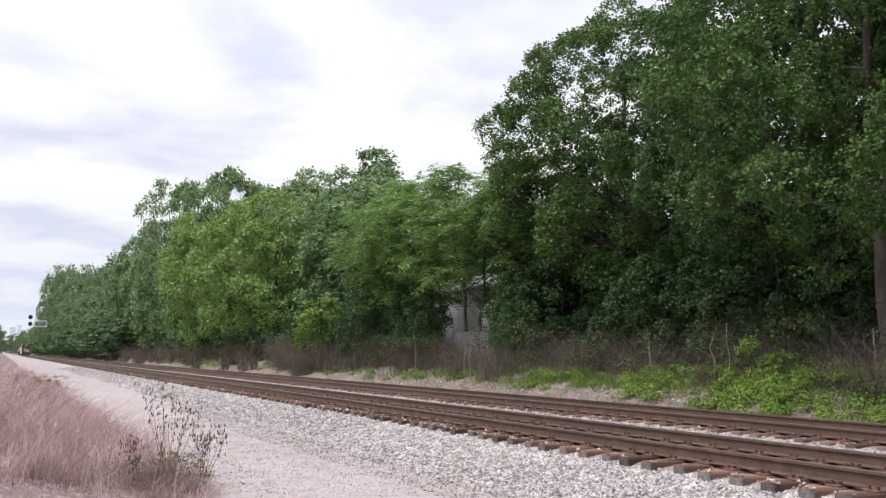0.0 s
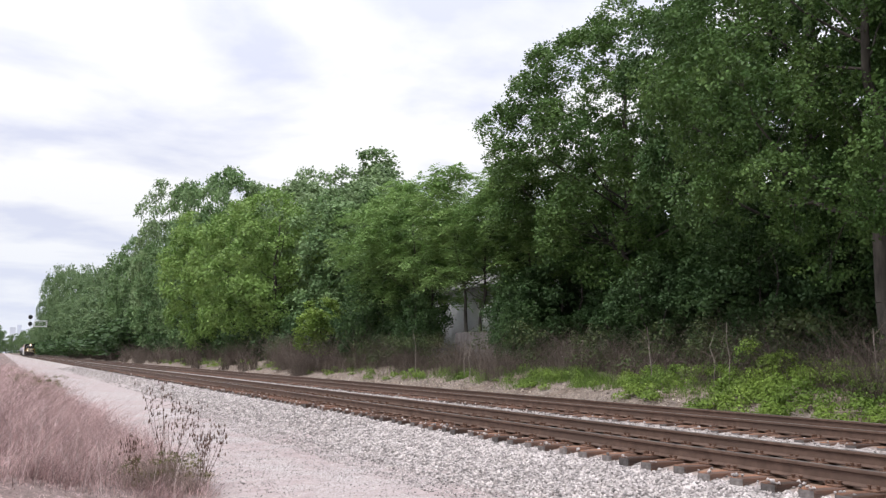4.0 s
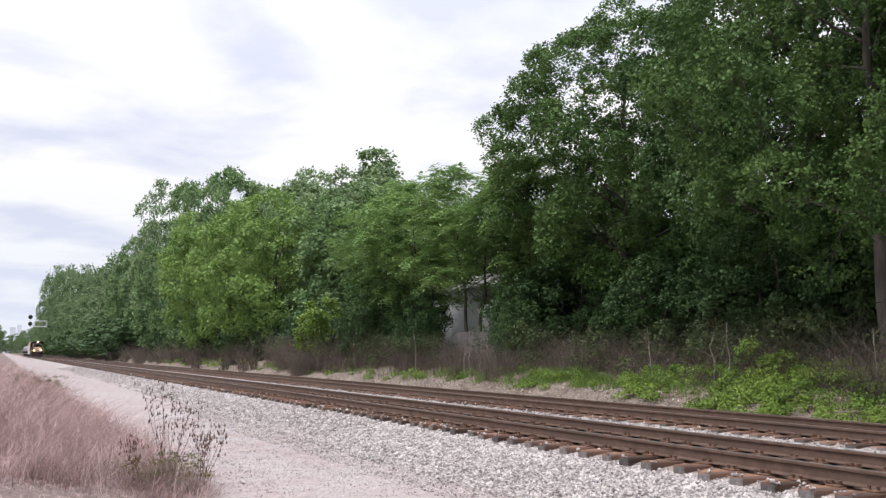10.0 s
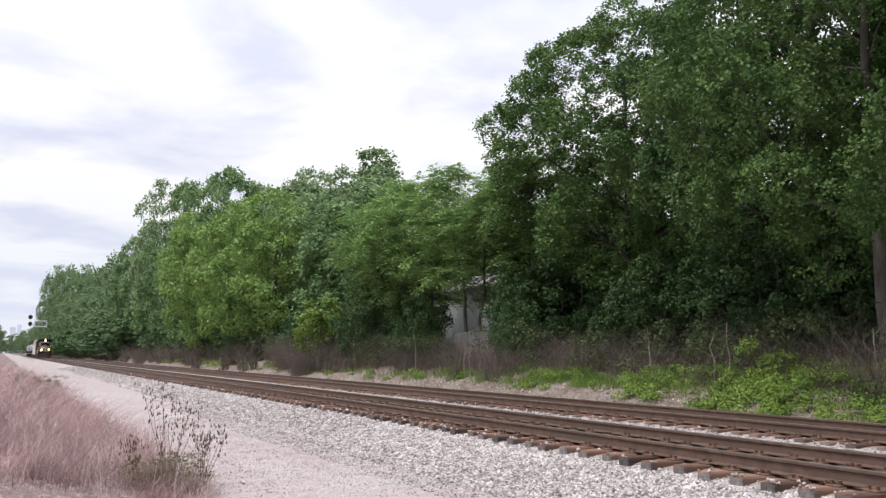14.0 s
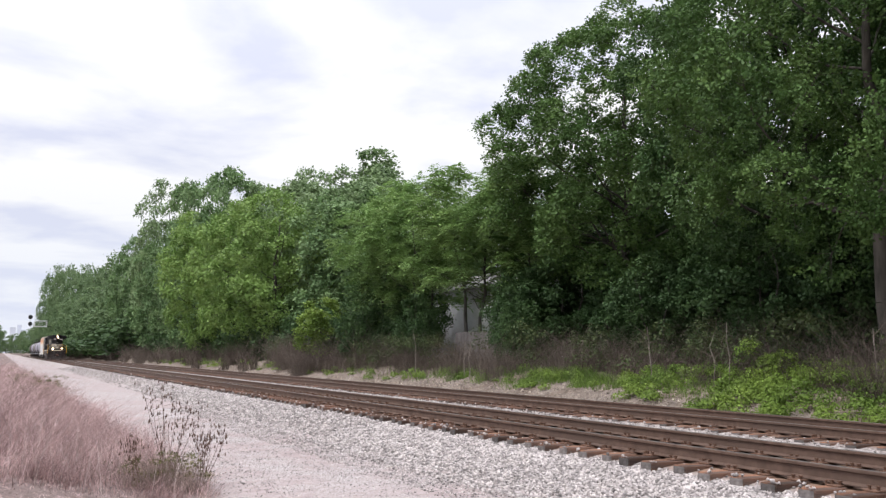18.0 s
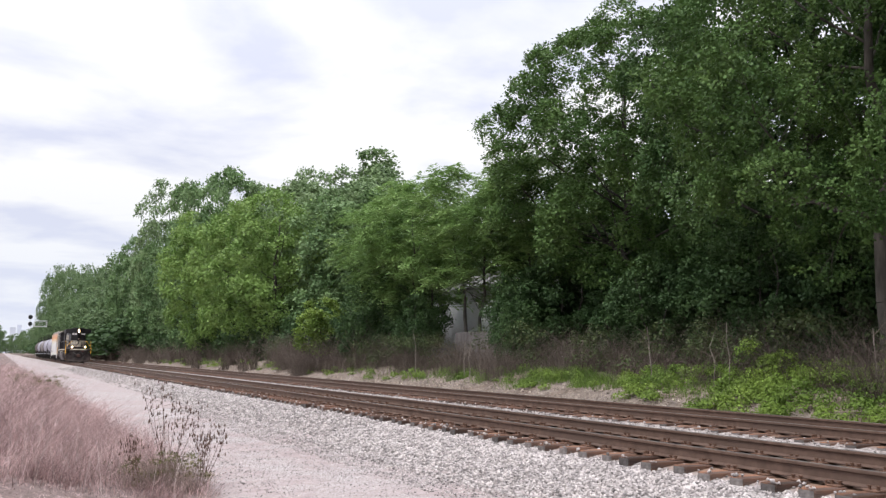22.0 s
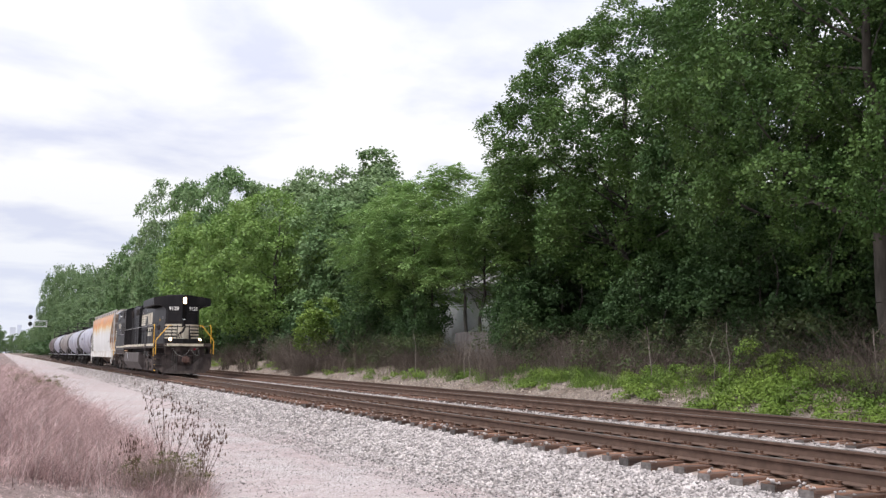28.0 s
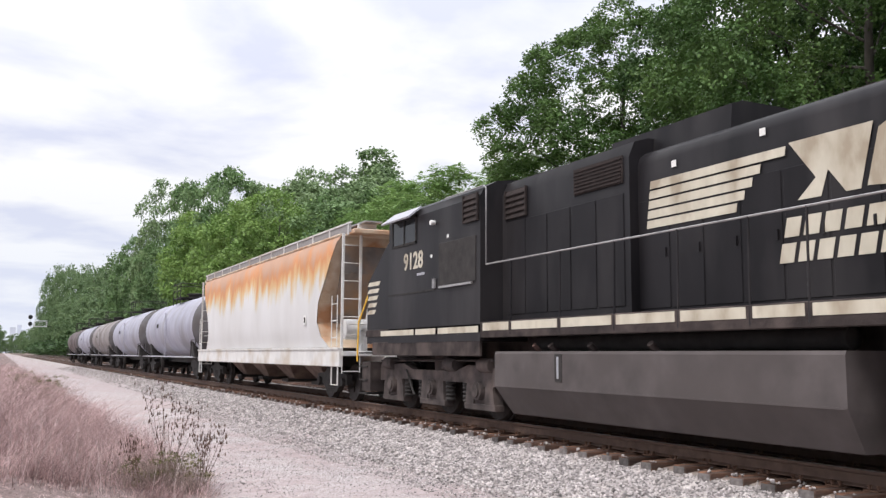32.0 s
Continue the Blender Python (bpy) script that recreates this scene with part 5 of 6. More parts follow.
def build_engine():
    ob = thing("locomotive", 0, 0, 0, 0, "black diesel freight locomotive with cream stripes running long hood first", "locomotive")
    # underframe
    g = Geo().box(-1.50, 1.50, 0.62, 19.3, 1.54, 1.70, 0.01).box(-0.55, 0.55, 0.1, 19.7, 1.02, 1.56)
    for s in (-1, 1):
        x0, x1 = sorted((s * 1.42, s * 1.53))
        part("side_sill", Geo().box(x0, x1, 0.66, 13.9, 1.45, 1.72, 0.01), GRIME, ob, "dusty black side sill")
    part("underframe", g, GRIME, ob)
    edges = [0.68, 1.12, 3.35, 3.60, 4.75, 5.75, 7.0, 7.8, 8.95, 10.2, 11.5, 12.9, 13.85]
    for s in (-1, 1):
        for a, b in zip(edges, edges[1:]):
            if 3.3 < a < 3.4:
                part("edge_stripe", stripe(Geo(), s * 1.53, a + 0.02, a + 0.12, 1.57, 1.70), CREAM, ob, "cream edge stripe")
            elif 3.6 <= a < 4.7:
                part("edge_stripe", stripe(Geo(), s * 1.53, 4.15, b - 0.06, 1.57, 1.70), CREAM, ob)
            else:
                part("edge_stripe", stripe(Geo(), s * 1.53, a + 0.05, b - 0.05, 1.57, 1.70), CREAM, ob)
    # radiator end of the hood: prow front, flared wings above
    hood = [(-0.90, 1.30), (-0.90, 1.12), (-0.80, 0.98), (0, 0.60), (0.80, 0.98), (0.90, 1.12), (0.90, 5.2), (-0.90, 5.2)]
    g = Geo().prism(hood, "z", 1.70, 3.80)
    part("radiator_hood", g, BLACK, ob)
    sec = [(-0.90, 3.79), (-1.44, 3.795), (-1.54, 3.82), (-1.55, 4.18), (-1.51, 4.22), (-1.0, 4.31), (1.0, 4.31), (1.51, 4.22), (1.55, 4.18), (1.54, 3.82), (1.44, 3.795), (0.90, 3.79)]
    g = Geo()
    k = len(sec)
    nose = [0.594 + 0.475 * min(abs(x), 0.92) + 0.2 * max(0, abs(x) - 0.92) for x, z in sec]
    back = [5.2 for x, z in sec]
    v = [(x, y, z) for (x, z), y in zip(sec, nose)] + [(x, y, z) for (x, z), y in zip(sec, back)] + [(0, 0.594, 3.79), (0, 0.594, 4.35), (-0.9, 0.96, 3.79), (0.9, 0.96, 3.79)]
    f = [(i, i + 1, k + i + 1, k + i) for i in range(k - 1)] + [tuple(range(k, 2 * k)), (k - 1, 0, k, 2 * k - 1)]
    a, b = 2 * k, 2 * k + 1
    v += [(-0.92, 1.031, 4.31), (0.92, 1.031, 4.31)]
    c, d = 2 * k + 4, 2 * k + 5
    f += [(a, 0, c, b), (0, 1, 2, 3, 4, 5, c), (11, a, b, d), (6, 7, 8, 9, 10, 11, d), (5, c, b, d, 6)]
    g.add(v, f)
    wing = part("radiator_section", g, BLACK, ob, "overhanging radiator section with flared black wings")
    for s in (-1, 1):
        # front gusset and radiator intake under each wing, shade put into its near-black
        v = [(s * 0.88, 1.03, 3.56), (s * 0.88, 1.03, 3.80), (s * 1.16, 1.10, 3.80), (s * 0.88, 1.40, 3.60), (s * 0.88, 1.40, 3.80), (s * 1.16, 1.32, 3.80)]
        part("wing_gusset", Geo().add(v, [(0, 1, 2), (3, 5, 4), (0, 2, 5, 3), (1, 4, 5, 2), (0, 3, 4, 1)]), BLACK, wing)
        part("intake_screen", Geo().box(min(s * 0.91, s * 1.40), max(s * 0.91, s * 1.40), 1.45, 5.1, 3.775, 3.788), RECESS_SHADE, wing, "intake screen, its near-black standing in for recess shade")
        part("radiator_screen", Geo().box(min(s * 1.545, s * 1.56), max(s * 1.545, s * 1.56), 1.5, 5.0, 3.88, 4.05), BLACK, wing)
    part("radiator_fan", Geo().lathe([(4.36, 0.75), (4.42, 0.74), (4.43, 0.6)], (0, 2.2), "z", 24), DARK, ob, "", True)
    part("radiator_fan", Geo().lathe([(4.36, 0.75), (4.42, 0.74), (4.43, 0.6)], (0, 4.0), "z", 24), DARK, ob, "", True)
    # engine hood with rounded shoulders
    shell = [(-0.90, 1.70), (-0.90, 3.82), (-0.86, 3.94), (-0.76, 4.02), (-0.55, 4.06), (0.55, 4.06), (0.76, 4.02), (0.86, 3.94), (0.90, 3.82), (0.90, 1.70)]
    part("engine_hood", Geo().prism(shell, "y", 5.2, 10.42), BLACK, ob, "", True)
    aux = [(-1.05, 1.70), (-1.05, 3.95), (-0.95, 4.18), (-0.7, 4.26), (0.7, 4.26), (0.95, 4.18), (1.05, 3.95), (1.05, 1.70)]
    part("blower_hood", Geo().prism(aux, "y", 10.42, 13.95), BLACK, ob, "", True)
    part("exhaust_housing", Geo().prism([(-0.62, 4.0), (-0.58, 4.40), (-0.4, 4.46), (0.4, 4.46), (0.58, 4.40), (0.62, 4.0)], "y", 8.9, 11.4), BLACK, ob)
    part("exhaust_stack", Geo().box(-0.3, 0.3, 6.6, 7.5, 4.05, 4.20, 0.03), GRIME, ob)
    for s in (-1, 1):
        w = s * 0.90
        # hood doors with handles along the engine
        for i, (y0, y1, z0, z1) in enumerate([(1.35, 2.2, 1.85, 2.9), (2.25, 3.0, 1.85, 2.6), (3.1, 3.55, 1.9, 2.75), (3.85, 4.42, 2.42, 2.95), (4.5, 5.08, 2.42, 2.95), (3.85, 4.42, 1.85, 2.35), (4.5, 5.08, 1.85, 2.35)]
                                          + [(5.3 + q * 0.64, 5.9 + q * 0.64, 1.80, 3.30) for q in range(8)]):
            d = part("hood_door", Geo().box(min(w, w + s * 0.014), max(w, w + s * 0.014), y0, y1, z0, z1, 0.006), BLACK, ob)
            part("door_handle", Geo().box(min(w + s * 0.014, w + s * 0.04), max(w + s * 0.014, w + s * 0.04), y0 + 0.05, y0 + 0.08, (z0 + z1) / 2 - 0.06, (z0 + z1) / 2 + 0.06), BLACK, d)
        for i in range(5):
            y0 = 10.55 + i * 0.66
            part("hood_door", Geo().box(min(s * 1.05, s * 1.064), max(s * 1.05, s * 1.064), y0, y0 + 0.60, 1.85, 3.45, 0.006), BLACK, ob)
        gr = part("intake_grille", Geo().box(min(s * 1.05, s * 1.07), max(s * 1.05, s * 1.07), 10.55, 11.75, 3.60, 4.00), GRILLE, ob, "rusty intake grille")
        for i in range(7):
            z = 3.62 + i * 0.054
            part("slat", Geo().box(min(s * 1.07, s * 1.085), max(s * 1.07, s * 1.085), 10.57, 11.73, z, z + 0.022), GRILLE, gr)
        part("louvre_panel", louvre(s * 1.05, s, 13.12, 13.82, 3.50, 4.00), GRILLE, ob, "rusty louvred screen")
        for y, z in ((9.6, 3.67), (8.05, 3.75), (5.6, 2.62), (0.95 + 0.9, 3.1)):
            part("sticker", stripe(Geo(), s * 0.915, y, y + 0.09, z, z + 0.09), WHITE, ob)
        part("sticker", stripe(Geo(), s * 0.917, 2.75, 3.0, 2.98, 3.12), YELLOW, ob, "yellow notice plate")
        part("vent_cowl", Geo().tube((s * 0.9, 3.0, 2.62), (s * 1.0, 3.0, 2.62), 0.17, 0.12, n=14).tube((s * 1.0, 3.0, 2.62), (s * 1.02, 3.0, 2.62), 0.07, n=10), GRIME, ob, "", True)
        # cream bars and blocks of the side emblem
        em = thing("side_emblem", label="cream emblem of five slanted bars and blocks")
        em.parent = ob
        for q in range(5):
            z0 = 2.90 + q * 0.136
            part("bar", stripe(Geo(), s * 0.916, 8.55 - q * 0.13 - (0.25 if q == 4 else 0), 10.22 - q * 0.02, z0, z0 + 0.108, 0.02), CREAM, em)
        n1 = [(7.62, 2.90), (7.30, 2.90), (7.20, 3.18), (6.98, 2.90), (6.80, 2.90), (6.62, 3.58), (7.72, 3.58), (7.36, 3.12)]
        part("block", Geo().prism(n1, "x", s * 0.915, s * 0.921), CREAM, em)
        n2 = [(6.72, 2.92), (6.56, 3.50), (6.44, 3.56), (6.10, 3.60), (5.74, 3.56), (5.66, 3.44), (5.74, 3.04), (5.90, 2.93), (6.3, 2.88)]
        part("block", Geo().prism(n2, "x", s * 0.915, s * 0.921), CREAM, em)
        for z0, y0, y1, parts in ((2.50, 5.98, 7.86, 7), (2.21, 5.86, 7.94, 8)):
            w1 = (y1 - y0) / parts
            for q in range(parts):
                part("letter_bar", stripe(Geo(), s * 0.916, y0 + q * w1 + 0.03, y0 + (q + 1) * w1 - 0.03, z0, z0 + 0.22, 0.05), CREAM, em)
        part("label_plate", stripe(Geo(), s * 0.916, 6.25, 6.5, 1.95, 2.08), DARK, ob)
    # cab
    body = [(-1.50, 1.40), (-1.50, 3.92), (-1.42, 4.08), (-1.15, 4.22), (-0.5, 4.30), (0.5, 4.30), (1.15, 4.22), (1.42, 4.08), (1.50, 3.92), (1.50, 1.40)]
    cab = part("cab", Geo().prism(body, "y", 13.95, 18.0), BLACK, ob, "wide black crew cab")
    nose_p = [(18.0, 1.40), (18.0, 3.56), (18.10, 3.54), (19.18, 2.80), (19.26, 2.7), (19.26, 1.40)]
    part("nose", Geo().prism(nose_p, "x", -1.48, 1.48), BLACK, cab, "sloping cab nose with cream bars")
    for s in (-1, 1):
        for q in range(5):
            part("nose_bar", stripe(Geo(), s * 1.48, 18.60 + (4 - q) * 0.06, 19.25, 2.05 + q * 0.155, 2.05 + q * 0.155 + 0.09, 0.10), CREAM, cab, "cream nose bar")
        for i, (y0, y1) in enumerate(((14.02, 15.6), (15.7, 16.6), (16.7, 18.4))):
            part("cab_edge_stripe", stripe(Geo(), s * 1.50, y0, y1, 1.55, 1.66), CREAM, cab)
        part("cab_skirt", Geo().box(min(s * 1.44, s * 1.496), max(s * 1.44, s * 1.496), 13.98, 18.9, 1.14, 1.42, 0.01), GRIME, cab, "dusty skirt below the cab")
        wn = part("side_window", Geo().box(min(s * 1.47, s * 1.508), max(s * 1.47, s * 1.508), 16.62, 17.78, 3.42, 3.92), GLASS, cab, "dark side window")
        fr = Geo()
        for y in (16.58, 17.16, 17.76):
            fr.box(min(s * 1.5, s * 1.52), max(s * 1.5, s * 1.52), y, y + 0.05, 3.38, 3.96)
        for z in (3.38, 3.91):
            fr.box(min(s * 1.5, s * 1.52), max(s * 1.5, s * 1.52), 16.58, 17.81, z, z + 0.05)
        part("window_frame", fr, DARK, wn)
        part("visor", Geo().prism([(s * 1.44, 4.13), (s * 1.74, 3.90), (s * 1.72, 3.87), (s * 1.44, 4.09)], "y", 16.5, 17.9), VISOR, cab, "pale grey window awning")
        part("mirror", Geo().tube((s * 1.5, 15.75, 3.68), (s * 1.60, 15.75, 3.68), 0.04, 0.05, n=12), WHITE, cab, "round pale lamp", True)
        dr = part("cab_door", Geo().box(min(s * 1.50, s * 1.515), max(s * 1.50, s * 1.515), 14.1, 15.55, 2.45, 3.25, 0.006), DARK, cab)
        part("door_handle", Geo().box(min(s * 1.515, s * 1.55), max(s * 1.515, s * 1.55), 14.2, 15.5, 2.40, 2.44), STEEL, dr)
        part("louvre_panel", louvre(s * 1.50, s, 14.0, 14.55, 3.50, 4.00), GRILLE, cab, "rusty louvred screen")
        part("seam", Geo().box(min(s * 1.5, s * 1.512), max(s * 1.5, s * 1.512), 15.75, 18.0, 2.38, 2.41), DARK, cab)
        part("vent", louvre(s * 1.50, s, 15.68, 15.78, 2.42, 2.60), STEEL, cab)
        for y, z in ((15.9, 3.02), (15.2, 3.33)):
            part("sticker", stripe(Geo(), s * 1.503, y - 0.05, y + 0.03, z, z + 0.06), WHITE, cab)
        turn = pose(s * 1.506, 16.74, 2.88, 90, 0, 90 * s)
        writing("9128", 0.47, CREAM, cab, turn, "cream road number")
        part("small_label", stripe(Geo(), s * 1.503, 16.2, 16.55, 2.72, 2.77), VISOR, cab)
    # horn and roof box
    part("roof_box", Geo().box(-0.6, 0.6, 15.0, 16.4, 4.28, 4.42, 0.03), BLACK, cab)
    part("horn", Geo().tube((0.2, 14.6, 4.32), (0.2, 14.1, 4.36), 0.03, 0.08, n=10).tube((0.05, 14.6, 4.32), (0.05, 14.2, 4.36), 0.03, 0.07, n=10), STEEL, cab, "", True)
    # fuel tank
    p = [(-1.48, 1.22), (-1.50, 1.18), (-1.50, 0.66), (-1.22, 0.21), (1.22, 0.21), (1.50, 0.66), (1.50, 1.18), (1.48, 1.22)]
    k = len(p)
    g = Geo().add([(x, 6.62 + (0.04 if z < 0.5 else 0.0), z) for x, z in p] + [(x, 13.45 - (0.12 if z < 0.5 else 0.0), z) for x, z in p],
                  [(i, (i + 1) % k, k + (i + 1) % k, k + i) for i in range(k)] + [tuple(range(k))[::-1], tuple(range(k, 2 * k))])
    tank = part("fuel_tank", g, TANK_GREY, ob, "dusty grey-brown fuel tank")
    for s in (-1, 1):
        sg = Geo().box(min(s * 1.5, s * 1.51), max(s * 1.5, s * 1.51), 11.48, 11.66, 0.78, 1.18)
        part("fuel_gauge", sg, DARK, tank)
        part("gauge_glass", Geo().tube((s * 1.515, 11.57, 0.82), (s * 1.515, 11.57, 1.14), 0.018, n=6), VISOR, tank)
        part("fuel_filler", Geo().tube((s * 1.35, 12.3, 1.22), (s * 1.46, 12.3, 1.32), 0.038, n=8), RUST, tank, "rusty fuel filler cap", True)
        for y in (11.9, 10.9, 9.6):
            part("air_tap", Geo().tube((s * 1.3, y, 1.2), (s * 1.42, y, 1.32), 0.05, n=8), GRIME, tank, "", True)
        part("air_reservoir", Geo().lathe([(6.9, 0.02), (6.95, 0.13), (12.9, 0.13), (12.95, 0.02)], (s * 0.95, 1.36), "y", 12), DARK, ob, "", True)
        part("weld_edge", Geo().box(min(s * 1.5, s * 1.506), max(s * 1.5, s * 1.506), 6.64, 13.44, 0.65, 0.67), TANK_GREY, tank)
    engine_truck(ob, 3.55)
    engine_truck(ob, 16.45)
    for s in (-1, 1):
        for q, (y0, y1, z0, z1, low) in enumerate(((3.3, 4.75, 1.42, 1.36, 0.96), (3.5, 5.3, 1.22, 1.44, 1.02), (4.62, 4.78, 1.0, 1.46, 1.30), (4.9, 5.05, 1.46, 1.0, 1.25), (5.4, 6.2, 1.44, 1.3, 1.1), (1.5, 2.3, 1.44, 1.4, 1.08), (1.55, 2.4, 1.4, 1.38, 1.02))):
            pts = [(s * (1.34 - 0.03 * (q % 3)), y0 + (y1 - y0) * u / 10, (z0 + (z1 - z0) * u / 10) - (max(z0, z1) - low) * 4 * (u / 10) * (1 - u / 10) * (0.8 if q not in (2, 3) else 0.1)) for u in range(11)]
            part("air_hose", Geo().pipe(pts, 0.017), CABLE, ob, "", True)
        part("junction_box", Geo().box(min(s * 1.2, s * 1.44), max(s * 1.2, s * 1.44), 3.1, 3.5, 1.12, 1.30, 0.02), GRIME, ob)
        part("jacking_pad", Geo().prism([(4.0, 1.45), (4.35, 1.45), (4.25, 1.32), (4.1, 1.32)], "x", s * 1.2, s * 1.52), GRIME, ob)
    # front pilot: deck plate, plow, steps, hoses, lights
    fr = Geo().box(-1.05, 1.05, -0.06, 0.7, 1.53, 1.70, 0.01).box(-1.05, 1.05, 0.12, 0.22, 0.4, 1.55)
    pilot = part("pilot", fr, GRIME, ob, "dusty front pilot plate")
    part("front_stripe", Geo().prism([(-1.06, -0.02), (-0.9, -0.085), (0.9, -0.085), (1.06, -0.02), (1.06, -0.01), (0.9, -0.062), (-0.9, -0.062), (-1.06, -0.01)], "z", 1.565, 1.695), CREAM, pilot, "cream front stripe")
    v = []
    prof = [(-1.50, 0.35, 0.42), (-1.12, 0.02, 0.13), (-0.45, -0.32, 0.10), (0.45, -0.32, 0.10), (1.12, 0.02, 0.13), (1.50, 0.35, 0.42)]
    tops = [(-1.50, 0.42, 1.15), (-1.12, 0.16, 1.12), (-0.45, 0.0, 0.62), (0.45, 0.0, 0.62), (1.12, 0.16, 1.12), (1.50, 0.42, 1.15)]
    v = prof + tops + [(a, b + 0.05, c) for a, b, c in prof] + [(a, b + 0.05, c) for a, b, c in tops]
    f = [(i, i + 1, i + 7, i + 6) for i in range(5)] + [(i + 12, i + 18, i + 19, i + 13) for i in range(5)] + [(i, i + 12, i + 13, i + 1) for i in range(5)] + [(i + 6, i + 7, i + 19, i + 18) for i in range(5)] + [(0, 6, 18, 12), (5, 17, 23, 11)]
    part("snow_plow", Geo().add(v, f), GRIME, pilot, "worn dusty snow plow")
    part("draft_gear", Geo().box(-0.35, 0.35, -0.12, 0.15, 0.62, 1.08, 0.03), GRIME, pilot)
    coupler(ob, 0.05, 1)
    coupler(ob, 19.75, -1)
    for s in (-1, 1):
        st = Geo().prism([(0.66, 1.70), (1.18, 1.70), (0.92, 0.28), (0.70, 0.25)], "x", s * 1.36, s * 1.50)
        st.box(min(s * 0.95, s * 1.0), max(s * 0.95, s * 1.0), 0.05, 0.7, 0.3, 1.6)
        steps = part("step_well", st, GRIME, pilot)
        d0 = 0.0 if s < 0 else 0.3
        for q in range(5):
            z = 0.28 + q * 0.30
            part("tread", Geo().box(min(s * 1.02, s * 1.48), max(s * 1.02, s * 1.48), 0.10 + d0, 0.66 + d0, z - 0.03, z, 0.005), DARK, steps)
            part("tread_edge", Geo().box(min(s * 1.48, s * 1.50), max(s * 1.48, s * 1.50), 0.10 + d0, 0.66 + d0, z - 0.025, z + 0.005), YELLOW if q in (0, 4) else WORN_YELLOW, steps, "yellow step edge")
        part("sticker", stripe(Geo(), s * 1.501, 0.83, 0.93, 1.36, 1.46), WHITE, steps)
        # yellow grab rails either side of the steps
        part("grab_rail", Geo().pipe([(s * 0.74, 0.02, 2.66), (s * 0.86, 0.0, 2.68), (s * 1.45, 0.0, 1.98), (s * 1.52, 0.0, 1.85), (s * 1.52, 0.0, 1.10)], 0.022, 8), YELLOW, pilot, "yellow grab rail", True)
        part("grab_rail", Geo().pipe([(s * 1.50, 1.3, 2.70), (s * 1.50, 0.86, 2.72), (s * 1.50, 0.76, 2.66), (s * 1.52, 0.72, 2.45), (s * 1.52, 0.74, 1.80), (s * 1.52, 0.74, 1.0)], 0.022, 8), YELLOW, pilot, "yellow grab rail", True)
        # ditch light
        d = part("ditch_light", Geo().tube((s * 0.77, 0.22, 1.92), (s * 0.77, 0.08, 1.92), 0.09, 0.10, n=16).box(s * 0.77 - 0.05, s * 0.77 + 0.05, 0.12, 0.22, 1.70, 1.84), GRIME, ob, "", True)
        part("lens", Geo().lathe([(0.049, 0.035), (0.061, 0.064), (0.082, 0.069)], (s * 0.77, 1.92), "y", 16), LIT, d, "lit ditch lamp")
        # hoses under the deck
        for q in range(3):
            x = s * (0.42 + q * 0.11)
            part("air_hose", Geo().pipe([(x, 0.02, 1.38), (x + s * 0.02, -0.16, 1.15), (x + s * 0.05, -0.22, 0.7), (x + s * 0.02, -0.30, 0.3)], 0.014), RUBBER, pilot, "", True)
        part("cable_socket", Geo().tube((s * 0.62, 0.05, 1.42), (s * 0.66, -0.2, 1.36), 0.07, n=10), GRIME, pilot, "", True)
        part("cut_lever", Geo().pipe([(s * 0.2, -0.2, 1.02), (s * 0.7, -0.16, 1.10), (s * 1.1, -0.02, 1.05), (s * 1.25, -0.02, 0.88)], 0.010), GRIME, pilot)
        part("anticlimber", Geo().prism([(s * 0.25, 1.30), (s * 0.75, 1.30), (s * 0.70, 1.54), (s * 0.25, 1.54)], "y", -0.02, 0.2), GRIME, pilot)
        part("rail_post", Geo().tube((s * 0.72, 0.0, 1.70), (s * 0.72, 0.0, 2.66), 0.020, n=6), BLACK, pilot)
        part("rail_post", Geo().tube((s * 1.02, 0.55, 1.70), (s * 1.02, 0.55, 2.62), 0.018, n=6), BLACK, pilot)
    part("mu_cable", Geo().pipe([(-0.64, -0.2, 1.35), (-0.45, -0.28, 1.12), (-0.2, -0.30, 1.02), (0.05, -0.28, 1.15), (0.18, -0.26, 1.36), (0.3, -0.28, 1.34), (0.45, -0.3, 1.14), (0.6, -0.26, 1.06), (0.72, -0.22, 1.12), (0.68, -0.2, 1.36)], 0.016), CABLE, pilot, "looped grey jumper cable", True)
    part("front_chain", Geo().pipe([(-0.72, 0, 2.62), (-0.3, -0.02, 2.58), (0.3, -0.02, 2.58), (0.72, 0, 2.62)], 0.012), DARK, pilot)
    part("marker_lamp", Geo().tube((0.50, 0.1, 1.40), (0.50, -0.06, 1.40), 0.062, n=12), RED, pilot, "red marker lamp", True)
    # prow: headlight pair, number, cream bars
    def on_prow(x, s):
        return 0.60 + 0.475 * abs(x) - 0.008

    for s in (-1, 1):
        for q in range(5):
            z0 = 1.97 + q * 0.172
            xa, xb = 0.10, (0.80 if q else 0.80)
            if q < 4:
                xa = (0.32 if s < 0 else 0.44) - 0.03 * q
            g = Geo().prism([(s * xa, on_prow(xa, s)), (s * xb, on_prow(xb, s)), (s * xb, on_prow(xb, s) - 0.006), (s * xa, on_prow(xa, s) - 0.006)], "z", z0, z0 + 0.100)
            part("prow_bar", g, CREAM, ob, "cream end bar")
            g = Geo().prism([(s * 0.80, 0.972), (s * 0.905, 1.118), (s * 0.911, 1.118), (s * 0.806, 0.966)], "z", z0, z0 + 0.100)
            part("prow_bar", g, CREAM, ob)
        xa, xb = 0.0, 0.34
        g = Geo().prism([(s * xa, on_prow(xa, s) - 0.004), (s * xb, on_prow(xb, s) - 0.004), (s * xb, on_prow(xb, s) - 0.010), (s * xa, on_prow(xa, s) - 0.010)], "z", 1.97, 2.62)
